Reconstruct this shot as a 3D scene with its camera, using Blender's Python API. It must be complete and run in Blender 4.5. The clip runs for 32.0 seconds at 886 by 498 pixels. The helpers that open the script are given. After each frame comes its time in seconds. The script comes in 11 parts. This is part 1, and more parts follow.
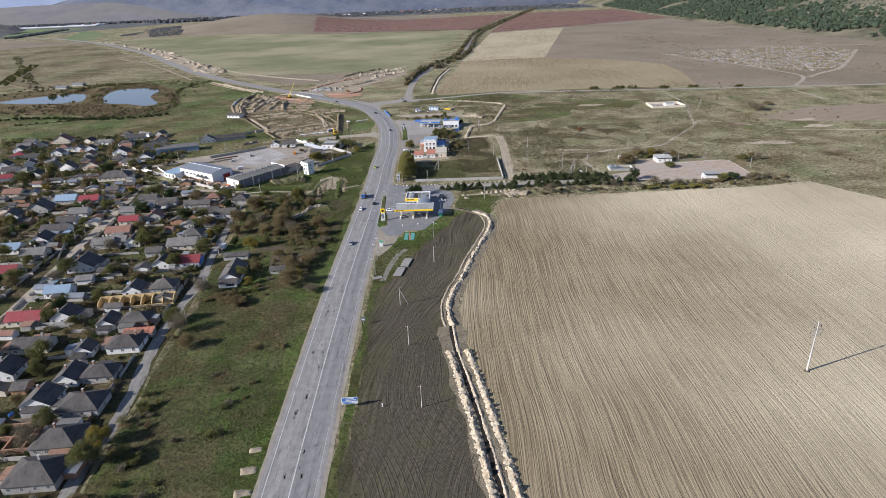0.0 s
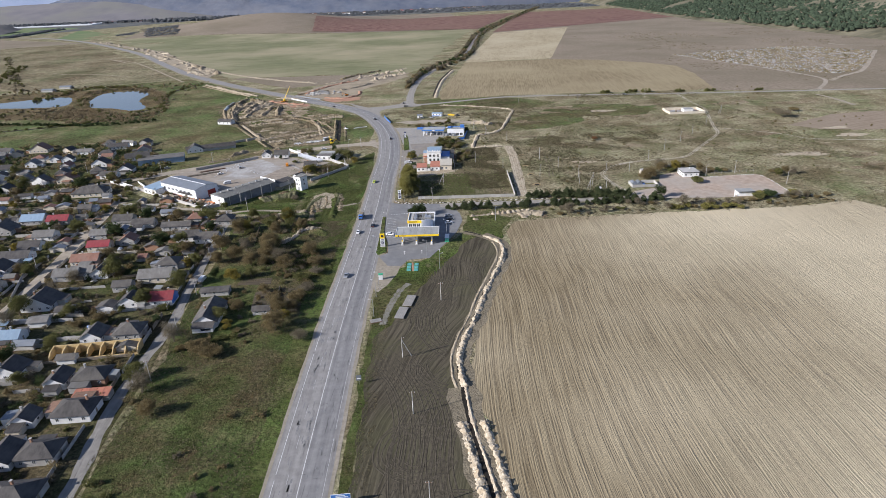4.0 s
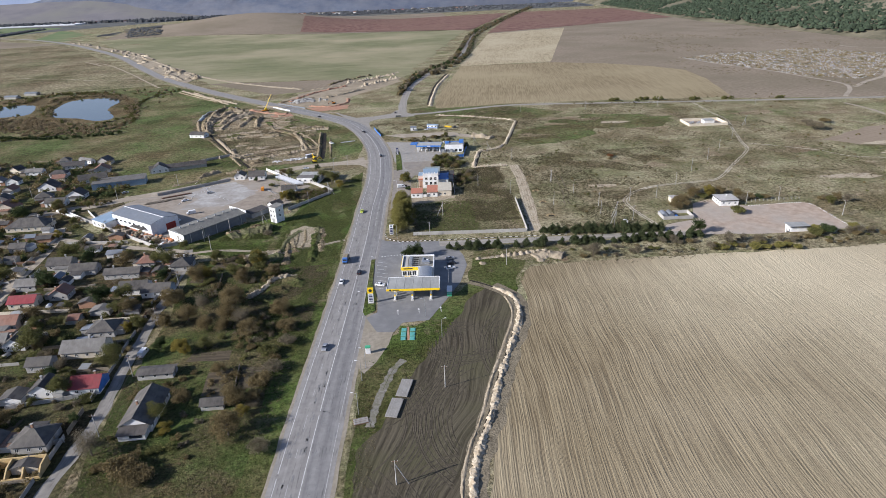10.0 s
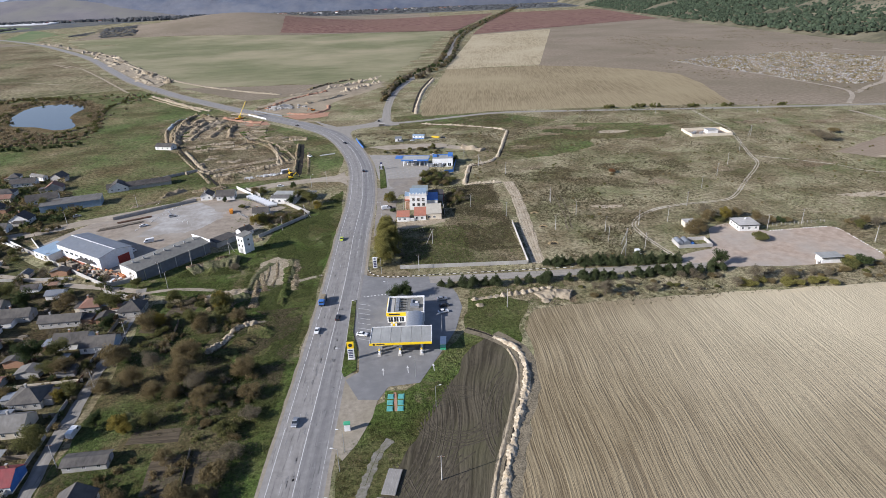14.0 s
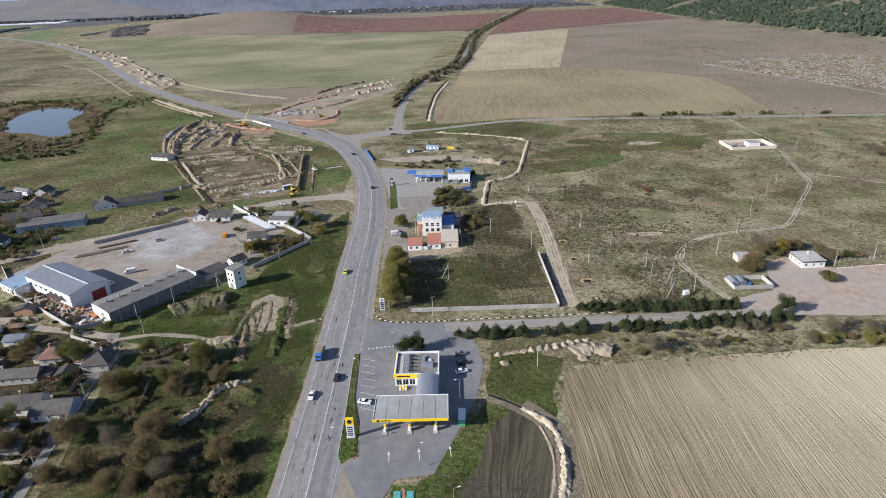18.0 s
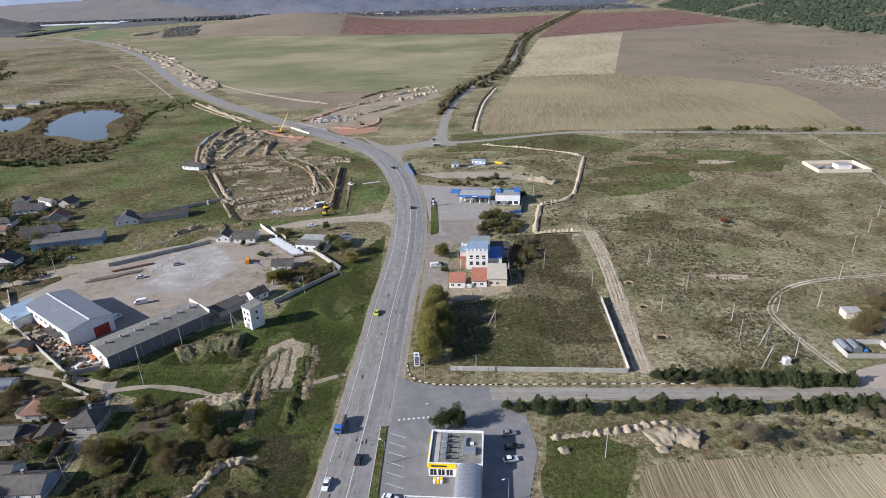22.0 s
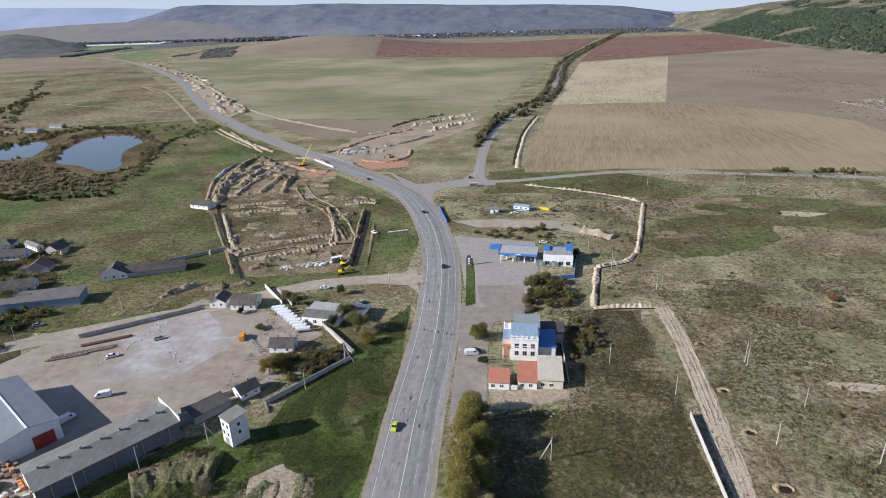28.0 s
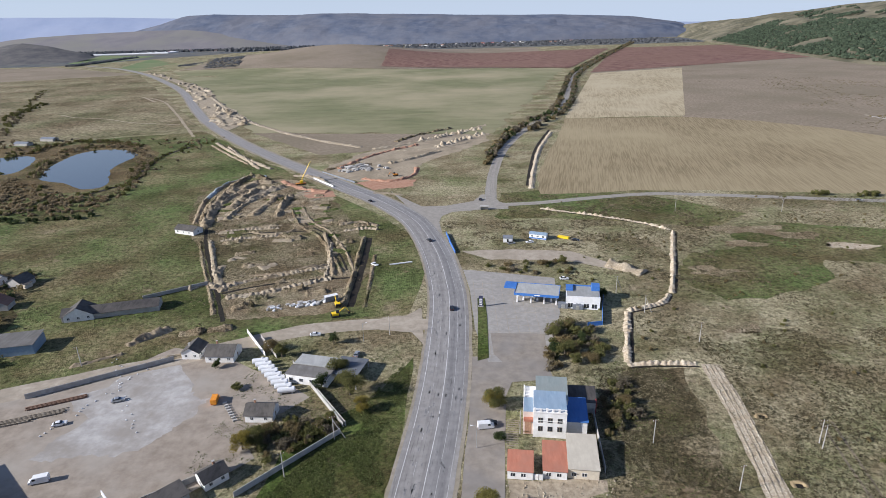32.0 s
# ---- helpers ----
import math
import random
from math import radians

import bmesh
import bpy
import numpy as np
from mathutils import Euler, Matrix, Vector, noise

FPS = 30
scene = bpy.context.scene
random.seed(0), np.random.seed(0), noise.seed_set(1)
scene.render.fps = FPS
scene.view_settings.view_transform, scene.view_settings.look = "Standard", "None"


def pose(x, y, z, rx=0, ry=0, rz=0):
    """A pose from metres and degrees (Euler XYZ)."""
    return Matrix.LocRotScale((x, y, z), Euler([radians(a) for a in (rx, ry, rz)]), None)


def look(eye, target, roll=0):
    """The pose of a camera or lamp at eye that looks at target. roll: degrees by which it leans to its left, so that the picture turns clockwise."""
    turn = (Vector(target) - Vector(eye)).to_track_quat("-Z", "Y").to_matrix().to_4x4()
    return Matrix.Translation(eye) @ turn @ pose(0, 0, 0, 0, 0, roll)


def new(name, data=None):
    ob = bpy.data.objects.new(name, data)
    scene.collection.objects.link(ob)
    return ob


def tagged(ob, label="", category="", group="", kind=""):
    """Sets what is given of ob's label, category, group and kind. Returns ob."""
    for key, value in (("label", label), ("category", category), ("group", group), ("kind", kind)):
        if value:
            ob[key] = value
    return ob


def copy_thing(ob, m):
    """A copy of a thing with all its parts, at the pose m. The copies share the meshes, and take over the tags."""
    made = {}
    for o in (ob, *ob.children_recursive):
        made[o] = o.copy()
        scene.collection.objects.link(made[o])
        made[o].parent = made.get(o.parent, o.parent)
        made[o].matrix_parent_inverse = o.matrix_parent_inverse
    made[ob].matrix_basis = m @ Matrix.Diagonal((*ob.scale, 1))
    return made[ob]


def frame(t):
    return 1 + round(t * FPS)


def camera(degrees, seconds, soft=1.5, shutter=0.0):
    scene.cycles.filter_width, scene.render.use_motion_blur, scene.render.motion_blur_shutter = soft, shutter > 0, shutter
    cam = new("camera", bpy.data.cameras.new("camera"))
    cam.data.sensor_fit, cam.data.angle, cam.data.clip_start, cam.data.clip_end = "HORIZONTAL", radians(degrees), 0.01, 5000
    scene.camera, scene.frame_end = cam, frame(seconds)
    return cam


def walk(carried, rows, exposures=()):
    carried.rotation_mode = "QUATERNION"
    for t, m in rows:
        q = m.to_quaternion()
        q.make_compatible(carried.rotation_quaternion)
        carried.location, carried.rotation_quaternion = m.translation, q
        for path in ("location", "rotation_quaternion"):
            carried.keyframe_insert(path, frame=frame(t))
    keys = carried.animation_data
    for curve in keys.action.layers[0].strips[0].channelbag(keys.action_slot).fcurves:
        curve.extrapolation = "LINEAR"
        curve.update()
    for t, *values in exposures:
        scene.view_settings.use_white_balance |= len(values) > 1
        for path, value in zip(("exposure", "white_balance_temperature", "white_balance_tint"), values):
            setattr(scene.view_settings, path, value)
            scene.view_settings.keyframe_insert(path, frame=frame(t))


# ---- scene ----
# The camera and its flight
cam = camera(73.0, 32.0, soft=0.6)
PATH = [
    (0, look((0.00, -45.42, 122.83), (5.70, 45.97, 82.65), -2.21)),
    (1, look((0.27, -35.55, 122.77), (5.83, 55.87, 82.61), -2.26)),
    (2, look((0.26, -25.36, 122.65), (5.73, 66.01, 82.39), -2.35)),
    (3, look((-0.17, -14.95, 122.50), (5.52, 76.39, 82.20), -2.30)),
    (3.5, look((-0.20, -9.79, 122.44), (5.42, 81.54, 82.10), -2.23)),
    (5.5, look((-0.35, 10.67, 122.11), (5.32, 102.02, 81.81), -2.21)),
    (6, look((-0.40, 15.76, 122.03), (5.31, 107.10, 81.73), -2.15)),
    (7, look((-0.20, 25.87, 121.91), (5.37, 117.20, 81.56), -2.12)),
    (8, look((0.00, 36.10, 121.83), (5.58, 127.40, 81.43), -2.08)),
    (9, look((0.20, 46.32, 121.79), (6.21, 137.61, 81.40), -2.12)),
    (10, look((0.68, 56.51, 121.81), (7.55, 147.71, 81.36), -2.19)),
    (11, look((1.04, 66.57, 121.88), (8.86, 157.68, 81.42), -2.10)),
    (12, look((1.23, 76.70, 122.01), (9.77, 167.74, 81.52), -2.00)),
    (13, look((1.42, 86.81, 122.16), (10.64, 177.77, 81.65), -1.96)),
    (14, look((1.68, 96.82, 122.31), (11.09, 187.74, 81.75), -1.96)),
    (14.5, look((1.80, 101.84, 122.36), (11.34, 192.74, 81.79), -1.94)),
    (16.5, look((2.90, 122.53, 122.53), (12.66, 213.33, 81.78), -1.88)),
    (17, look((3.30, 127.77, 122.56), (12.91, 218.57, 81.79), -1.93)),
    (17.5, look((3.64, 132.98, 122.55), (13.19, 223.79, 81.78), -1.91)),
    (18, look((4.07, 138.36, 122.48), (11.47, 229.41, 81.79), -1.95)),
    (18.5, look((4.40, 143.73, 122.39), (9.32, 234.96, 81.74), -2.02)),
    (19, look((4.69, 148.98, 122.30), (7.19, 240.36, 81.77), -2.05)),
    (20, look((5.01, 158.98, 122.11), (6.95, 250.43, 81.71), -2.03)),
    (21, look((5.19, 169.05, 121.86), (6.76, 260.55, 81.55), -2.03)),
    (22, look((5.00, 179.31, 121.70), (5.68, 270.84, 81.44), -1.90)),
    (23, look((4.59, 189.73, 121.61), (4.59, 281.30, 81.41), -1.80)),
    (24, look((4.27, 199.89, 121.59), (2.74, 291.46, 81.43), -1.78)),
    (25, look((4.23, 209.81, 121.65), (2.25, 301.40, 81.56), -1.81)),
    (25.5, look((4.13, 214.71, 121.66), (1.70, 306.36, 81.73), -1.94)),
    (27.5, look((3.17, 235.03, 121.41), (-0.33, 327.49, 83.49), -1.72)),
    (28, look((2.90, 240.00, 121.33), (-1.51, 332.74, 84.20), -1.70)),
    (28.5, look((2.61, 244.87, 121.23), (-2.48, 337.85, 84.77), -1.67)),
    (29, look((2.30, 249.85, 121.13), (-2.88, 343.05, 85.25), -1.69)),
    (29.5, look((2.02, 254.84, 121.02), (-3.21, 348.04, 85.15), -1.66)),
    (30, look((1.73, 259.80, 120.90), (-3.54, 353.01, 85.05), -1.67)),
    (31, look((1.25, 269.41, 120.63), (-4.12, 362.62, 84.82), -1.62)),
    (32, look((0.54, 279.07, 120.37), (-4.93, 372.31, 84.63), -1.62)),
]
walk(cam, PATH)

# World, sun and exposure
SUN_EL, SUN_AZ = radians(25.0), radians(197.0)
world = bpy.data.worlds.new("sky")
scene.world = world
world.use_nodes = True
wn = world.node_tree
sky = wn.nodes.new("ShaderNodeTexSky")
sky.sky_type = "NISHITA"
sky.sun_disc = False
sky.sun_elevation = SUN_EL
sky.sun_rotation = radians(90) - SUN_AZ
sky.altitude = 300
sky.air_density = 1.0
sky.dust_density = 1.0
sky.ozone_density = 2.0
wn.nodes["Background"].inputs["Strength"].default_value = 0.056
thin_cloud = wn.nodes.new("ShaderNodeMixRGB")  # a thin even veil over the clear sky
thin_cloud.inputs["Color2"].default_value = (6.6, 7.8, 9.9, 1)
cool = wn.nodes.new("ShaderNodeMixRGB")  # autumn air: cooler than the clear model
cool.blend_type = "MULTIPLY"
cool.inputs["Fac"].default_value = 1.0
cool.inputs["Color2"].default_value = (0.80, 0.97, 1.35, 1)
wn.links.new(sky.outputs[0], cool.inputs["Color1"])
wn.links.new(cool.outputs[0], thin_cloud.inputs["Color1"])
where = wn.nodes.new("ShaderNodeTexCoord")  # the veil thickens evenly towards the whole horizon
up = wn.nodes.new("ShaderNodeSeparateXYZ")
thick = wn.nodes.new("ShaderNodeMapRange")
thick.inputs["From Min"].default_value, thick.inputs["From Max"].default_value = 0.0, 0.35
thick.inputs["To Min"].default_value, thick.inputs["To Max"].default_value = 0.9, 0.1
wn.links.new(where.outputs["Generated"], up.inputs[0])
wn.links.new(up.outputs["Z"], thick.inputs["Value"])
wn.links.new(thick.outputs[0], thin_cloud.inputs["Fac"])
wn.links.new(thin_cloud.outputs[0], wn.nodes["Background"].inputs["Color"])
sun = new("sun", bpy.data.lights.new("sun", "SUN"))
sun.data.energy = 4.6
sun.data.angle = radians(0.6)
sun.data.color = (1.0, 0.968, 0.965)
sun_dir = Vector((math.cos(SUN_EL) * math.cos(SUN_AZ), math.cos(SUN_EL) * math.sin(SUN_AZ), math.sin(SUN_EL)))
sun.matrix_world = look(sun_dir * 300, (0, 0, 0))
scene.view_settings.exposure = 0.68

# Materials
def rgb(c):
    return (c[0], c[1], c[2], 1.0)


def material(name, low, high, scale=1.0, rough=0.85, bump=0.0, bump_scale=None, patch=None, patch_scale=0.05, patch_amount=0.6,
             stretch=(1, 1, 1), turn=0.0, metal=0.0, per=0.0, detail=5.0, spec=0.3, island=0.0, ramp=(0.35, 0.65), bump_dist=0.1):
    """Two noise colours in world space, an optional large-scale patch colour, bump, and variation per object or per island."""
    m = bpy.data.materials.new(name)
    m.use_nodes = True
    n, k = m.node_tree.nodes, m.node_tree.links
    bsdf = n["Principled BSDF"]
    geo = n.new("ShaderNodeNewGeometry")
    mp = n.new("ShaderNodeMapping")
    mp.inputs["Rotation"].default_value = (0, 0, radians(turn))
    mp.inputs["Scale"].default_value = stretch
    k.new(geo.outputs["Position"], mp.inputs["Vector"])
    t1 = n.new("ShaderNodeTexNoise")
    t1.inputs["Scale"].default_value = scale
    t1.inputs["Detail"].default_value = detail
    t1.inputs["Roughness"].default_value = 0.65
    k.new(mp.outputs[0], t1.inputs["Vector"])
    cr = n.new("ShaderNodeValToRGB")
    cr.color_ramp.elements[0].position, cr.color_ramp.elements[1].position = ramp
    cr.color_ramp.elements[0].color, cr.color_ramp.elements[1].color = rgb(low), rgb(high)
    k.new(t1.outputs["Fac"], cr.inputs["Fac"])
    col = cr.outputs["Color"]
    if patch:
        t2 = n.new("ShaderNodeTexNoise")
        t2.inputs["Scale"].default_value = patch_scale
        t2.inputs["Detail"].default_value = 7
        t2.inputs["Roughness"].default_value = 0.6
        k.new(geo.outputs["Position"], t2.inputs["Vector"])
        r2 = n.new("ShaderNodeValToRGB")
        r2.color_ramp.elements[0].position, r2.color_ramp.elements[1].position = 0.42, 0.62
        r2.color_ramp.elements[1].color = (patch_amount,) * 3 + (1,)
        k.new(t2.outputs["Fac"], r2.inputs["Fac"])
        mx = n.new("ShaderNodeMixRGB")
        mx.inputs["Color2"].default_value = rgb(patch)
        k.new(r2.outputs["Color"], mx.inputs["Fac"])
        k.new(col, mx.inputs["Color1"])
        col = mx.outputs["Color"]
    if per or island:
        src = n.new("ShaderNodeObjectInfo").outputs["Random"] if per else geo.outputs["Random Per Island"]
        mr = n.new("ShaderNodeMapRange")
        amount = per or island
        mr.inputs["To Min"].default_value, mr.inputs["To Max"].default_value = 1 - amount, 1 + amount
        k.new(src, mr.inputs["Value"])
        hs = n.new("ShaderNodeHueSaturation")
        k.new(mr.outputs[0], hs.inputs["Value"])
        k.new(col, hs.inputs["Color"])
        col = hs.outputs["Color"]
    k.new(col, bsdf.inputs["Base Color"])
    bsdf.inputs["Roughness"].default_value = rough
    bsdf.inputs["Metallic"].default_value = metal
    bsdf.inputs["Specular IOR Level"].default_value = spec
    if bump:
        t3 = n.new("ShaderNodeTexNoise")
        t3.inputs["Scale"].default_value = bump_scale or scale * 2
        t3.inputs["Detail"].default_value = 6
        k.new(mp.outputs[0], t3.inputs["Vector"])
        b = n.new("ShaderNodeBump")
        b.inputs["Strength"].default_value = bump
        b.inputs["Distance"].default_value = bump_dist
        k.new(t3.outputs["Fac"], b.inputs["Height"])
        k.new(b.outputs[0], bsdf.inputs["Normal"])
    return m


def furrowed(name, low, high, pale, turn, spacing, bump=0.6, patch_scale=0.008, sway=9, pale_span=None):
    """Ploughed or drilled land: uneven lines along one direction, with pale patches, optionally paler towards +x."""
    m = bpy.data.materials.new(name)
    m.use_nodes = True
    n, k = m.node_tree.nodes, m.node_tree.links
    bsdf = n["Principled BSDF"]
    geo = n.new("ShaderNodeNewGeometry")
    mp = n.new("ShaderNodeMapping")
    mp.inputs["Rotation"].default_value = (0, 0, radians(-turn))
    k.new(geo.outputs["Position"], mp.inputs["Vector"])
    warp = n.new("ShaderNodeTexNoise")
    warp.inputs["Scale"].default_value = 0.012
    warp.inputs["Detail"].default_value = 2
    k.new(mp.outputs[0], warp.inputs["Vector"])
    off = n.new("ShaderNodeVectorMath")
    off.operation = "MULTIPLY_ADD"
    off.inputs[1].default_value = (0, sway, 0)
    k.new(warp.outputs["Color"], off.inputs[0])
    k.new(mp.outputs[0], off.inputs[2])
    heights = []
    for s, along in ((1 / spacing, 0.035), (0.22 / spacing, 0.012), (1.7, 0.6)):
        st = n.new("ShaderNodeVectorMath")
        st.operation = "MULTIPLY"
        st.inputs[1].default_value = (along, s, 0)
        k.new(off.outputs[0], st.inputs[0])
        tx = n.new("ShaderNodeTexNoise")
        tx.inputs["Scale"].default_value = 1.0
        tx.inputs["Detail"].default_value = 5
        k.new(st.outputs[0], tx.inputs["Vector"])
        heights.append(tx.outputs["Fac"])
    a = n.new("ShaderNodeMath")
    a.operation = "MULTIPLY_ADD"
    a.inputs[1].default_value = 0.42
    k.new(heights[1], a.inputs[0])
    b0 = n.new("ShaderNodeMath")
    b0.operation = "MULTIPLY_ADD"
    b0.inputs[1].default_value = 0.22
    k.new(heights[2], b0.inputs[0])
    k.new(heights[0], b0.inputs[2])
    k.new(b0.outputs[0], a.inputs[2])
    cr = n.new("ShaderNodeValToRGB")
    cr.color_ramp.elements[0].position, cr.color_ramp.elements[1].position = 0.70, 0.90
    cr.color_ramp.elements[0].color, cr.color_ramp.elements[1].color = rgb(low), rgb(high)
    k.new(a.outputs[0], cr.inputs["Fac"])
    t2 = n.new("ShaderNodeTexNoise")
    t2.inputs["Scale"].default_value = patch_scale
    t2.inputs["Detail"].default_value = 4
    k.new(geo.outputs["Position"], t2.inputs["Vector"])
    r2 = n.new("ShaderNodeValToRGB")
    r2.color_ramp.elements[0].position, r2.color_ramp.elements[1].position = 0.42, 0.68
    r2.color_ramp.elements[1].color = (0.8, 0.8, 0.8, 1)
    pale_level = t2.outputs["Fac"]
    if pale_span:
        r2.color_ramp.elements[0].position, r2.color_ramp.elements[1].position = 0.30, 0.92
        xyz = n.new("ShaderNodeSeparateXYZ")
        k.new(geo.outputs["Position"], xyz.inputs[0])
        rise = n.new("ShaderNodeMapRange")
        rise.inputs["From Min"].default_value, rise.inputs["From Max"].default_value = pale_span
        rise.inputs["To Min"].default_value, rise.inputs["To Max"].default_value = -0.2, 0.2
        k.new(xyz.outputs[0], rise.inputs["Value"])
        add = n.new("ShaderNodeMath")
        k.new(rise.outputs[0], add.inputs[0])
        k.new(pale_level, add.inputs[1])
        pale_level = add.outputs[0]
    k.new(pale_level, r2.inputs["Fac"])
    mx = n.new("ShaderNodeMixRGB")
    mx.inputs["Color2"].default_value = rgb(pale)
    k.new(r2.outputs["Color"], mx.inputs["Fac"])
    k.new(cr.outputs["Color"], mx.inputs["Color1"])
    k.new(mx.outputs["Color"], bsdf.inputs["Base Color"])
    bsdf.inputs["Roughness"].default_value = 0.95
    bsdf.inputs["Specular IOR Level"].default_value = 0.1
    bp = n.new("ShaderNodeBump")
    bp.inputs["Strength"].default_value = bump
    bp.inputs["Distance"].default_value = 0.35
    k.new(a.outputs[0], bp.inputs["Height"])
    k.new(bp.outputs[0], bsdf.inputs["Normal"])
    return m


def meadow(name, dry, olive, green, bare, s=1.0, amount=(0.45, 0.55)):
    """Rough autumn grassland: dry and green tufts, worn bare patches, tufted bump."""
    m = bpy.data.materials.new(name)
    m.use_nodes = True
    n, k = m.node_tree.nodes, m.node_tree.links
    bsdf = n["Principled BSDF"]
    geo = n.new("ShaderNodeNewGeometry")

    def noise_at(scale, detail, rough=0.65):
        t = n.new("ShaderNodeTexNoise")
        t.inputs["Scale"].default_value = scale
        t.inputs["Detail"].default_value = detail
        t.inputs["Roughness"].default_value = rough
        k.new(geo.outputs["Position"], t.inputs["Vector"])
        return t.outputs["Fac"]

    def ramp_of(fac, a, b, ca, cb):
        r = n.new("ShaderNodeValToRGB")
        r.color_ramp.elements[0].position, r.color_ramp.elements[1].position = a, b
        r.color_ramp.elements[0].color, r.color_ramp.elements[1].color = rgb(ca), rgb(cb)
        k.new(fac, r.inputs["Fac"])
        return r.outputs["Color"]

    def mix(fac, c1, c2):
        x = n.new("ShaderNodeMixRGB")
        k.new(fac, x.inputs["Fac"])
        k.new(c1, x.inputs["Color1"])
        if isinstance(c2, tuple):
            x.inputs["Color2"].default_value = rgb(c2)
        else:
            k.new(c2, x.inputs["Color2"])
        return x.outputs["Color"]

    fine = ramp_of(noise_at(0.75 * s, 10, 0.8), 0.41, 0.59, tuple(v * 0.85 for v in olive), tuple(v * 1.08 for v in dry))
    g = ramp_of(noise_at(0.8 * s, 9, 0.8), 0.40, 0.60, tuple(v * 0.5 for v in green), tuple(v * 1.15 for v in green))
    gm = ramp_of(noise_at(0.021 * s, 8, 0.68), amount[0], amount[1] + 0.06, (0, 0, 0), (0.85, 0.85, 0.85))
    bm_ = ramp_of(noise_at(0.045 * s, 10, 0.75), 0.57, 0.66, (0, 0, 0), (0.85, 0.85, 0.85))
    dark = ramp_of(noise_at(0.42 * s, 10, 0.8), 0.40, 0.54, (0.40, 0.40, 0.36), (1.18, 1.18, 1.18))
    c = mix(gm, fine, g)
    c = mix(bm_, c, bare)
    umber = n.new("ShaderNodeMixRGB")
    umber.blend_type = "MULTIPLY"
    umber.inputs["Fac"].default_value = 0.9
    k.new(c, umber.inputs["Color1"])
    k.new(ramp_of(noise_at(0.027 * s, 10, 0.72), 0.42, 0.60, (1.12, 1.12, 1.08), (0.60, 0.53, 0.46)), umber.inputs["Color2"])
    c = umber.outputs["Color"]
    x = n.new("ShaderNodeMixRGB")
    x.blend_type = "MULTIPLY"
    x.inputs["Fac"].default_value = 0.92
    k.new(c, x.inputs["Color1"])
    k.new(dark, x.inputs["Color2"])
    k.new(x.outputs["Color"], bsdf.inputs["Base Color"])
    bsdf.inputs["Roughness"].default_value = 0.95
    bsdf.inputs["Specular IOR Level"].default_value = 0.1
    bp = n.new("ShaderNodeBump")
    bp.inputs["Strength"].default_value = 1.0
    bp.inputs["Distance"].default_value = 1.1
    k.new(noise_at(0.7 * s, 9, 0.72), bp.inputs["Height"])
    k.new(bp.outputs[0], bsdf.inputs["Normal"])
    return m


def road_material(name, low, high, streak, crack=0.5):
    """Worn asphalt: wheel tracks and patches along the road (UV in metres), cracks across it."""
    m = material(name, low, high, 0.35, 0.8, 0.15, 8.0, None, spec=0.3, detail=8)
    n, k = m.node_tree.nodes, m.node_tree.links
    bsdf = n["Principled BSDF"]
    base = bsdf.inputs["Base Color"].links[0].from_socket
    uv = n.new("ShaderNodeUVMap")

    def layer(sx, sy, a, b, colour, detail=4):
        global_mix = n.new("ShaderNodeMixRGB")
        global_mix.blend_type = "MULTIPLY"
        mul = n.new("ShaderNodeVectorMath")
        mul.operation = "MULTIPLY"
        mul.inputs[1].default_value = (sx, sy, 1)
        k.new(uv.outputs[0], mul.inputs[0])
        t = n.new("ShaderNodeTexNoise")
        t.inputs["Scale"].default_value = 1
        t.inputs["Detail"].default_value = detail
        k.new(mul.outputs[0], t.inputs["Vector"])
        r = n.new("ShaderNodeValToRGB")
        r.color_ramp.elements[0].position, r.color_ramp.elements[1].position = a, b
        r.color_ramp.elements[0].color = rgb(colour)
        k.new(t.outputs["Fac"], r.inputs["Fac"])
        k.new(r.outputs["Color"], global_mix.inputs["Color2"])
        global_mix.inputs["Fac"].default_value = 1.0
        return global_mix

    for args in ((0.55, 0.012, 0.35, 0.6, streak), (1.6, 0.12, 0.3, 0.42, (crack, crack, crack)), (0.5, 1.4, 0.27, 0.33, (crack,) * 3)):
        mixer = layer(*args)
        k.new(base, mixer.inputs["Color1"])
        base = mixer.outputs["Color"]
    k.new(base, bsdf.inputs["Base Color"])
    return m


M = {}
M["ground"] = meadow("rough_grass", (0.388, 0.340, 0.225), (0.226, 0.200, 0.126), (0.170, 0.195, 0.081), (0.44, 0.372, 0.27), 1.0, (0.45, 0.60))
M["churned"] = meadow("churned_earth", (0.42, 0.345, 0.24), (0.15, 0.12, 0.078), (0.105, 0.120, 0.045), (0.46, 0.39, 0.285), 2.2, (0.50, 0.62))
M["slabs"] = material("pale_concrete_paving", (0.265, 0.248, 0.222), (0.355, 0.335, 0.304), 0.4, 0.9, 0.1, 5, (0.26, 0.245, 0.225), 0.06, 0.6, spec=0.2)
M["old_slab"] = material("weathered_path_concrete", (0.16, 0.148, 0.122), (0.275, 0.258, 0.222), 0.9, 0.95, 0.4, 4, (0.13, 0.125, 0.075), 0.35, 0.6, spec=0.1)
# Soil darkened to near black: shade inside open cuts put into the colour.
M["shaded_soil"] = material("shaded_trench_soil", (0.013, 0.011, 0.009), (0.034, 0.028, 0.021), 0.8, 0.9, 0.6, 2.0, spec=0.2)
M["brown_earth"] = material("dug_brown_earth", (0.15, 0.115, 0.075), (0.31, 0.25, 0.17), 0.7, 0.95, 0.8, 2.2, (0.36, 0.30, 0.21), 0.12, 0.7, spec=0.1, detail=9)
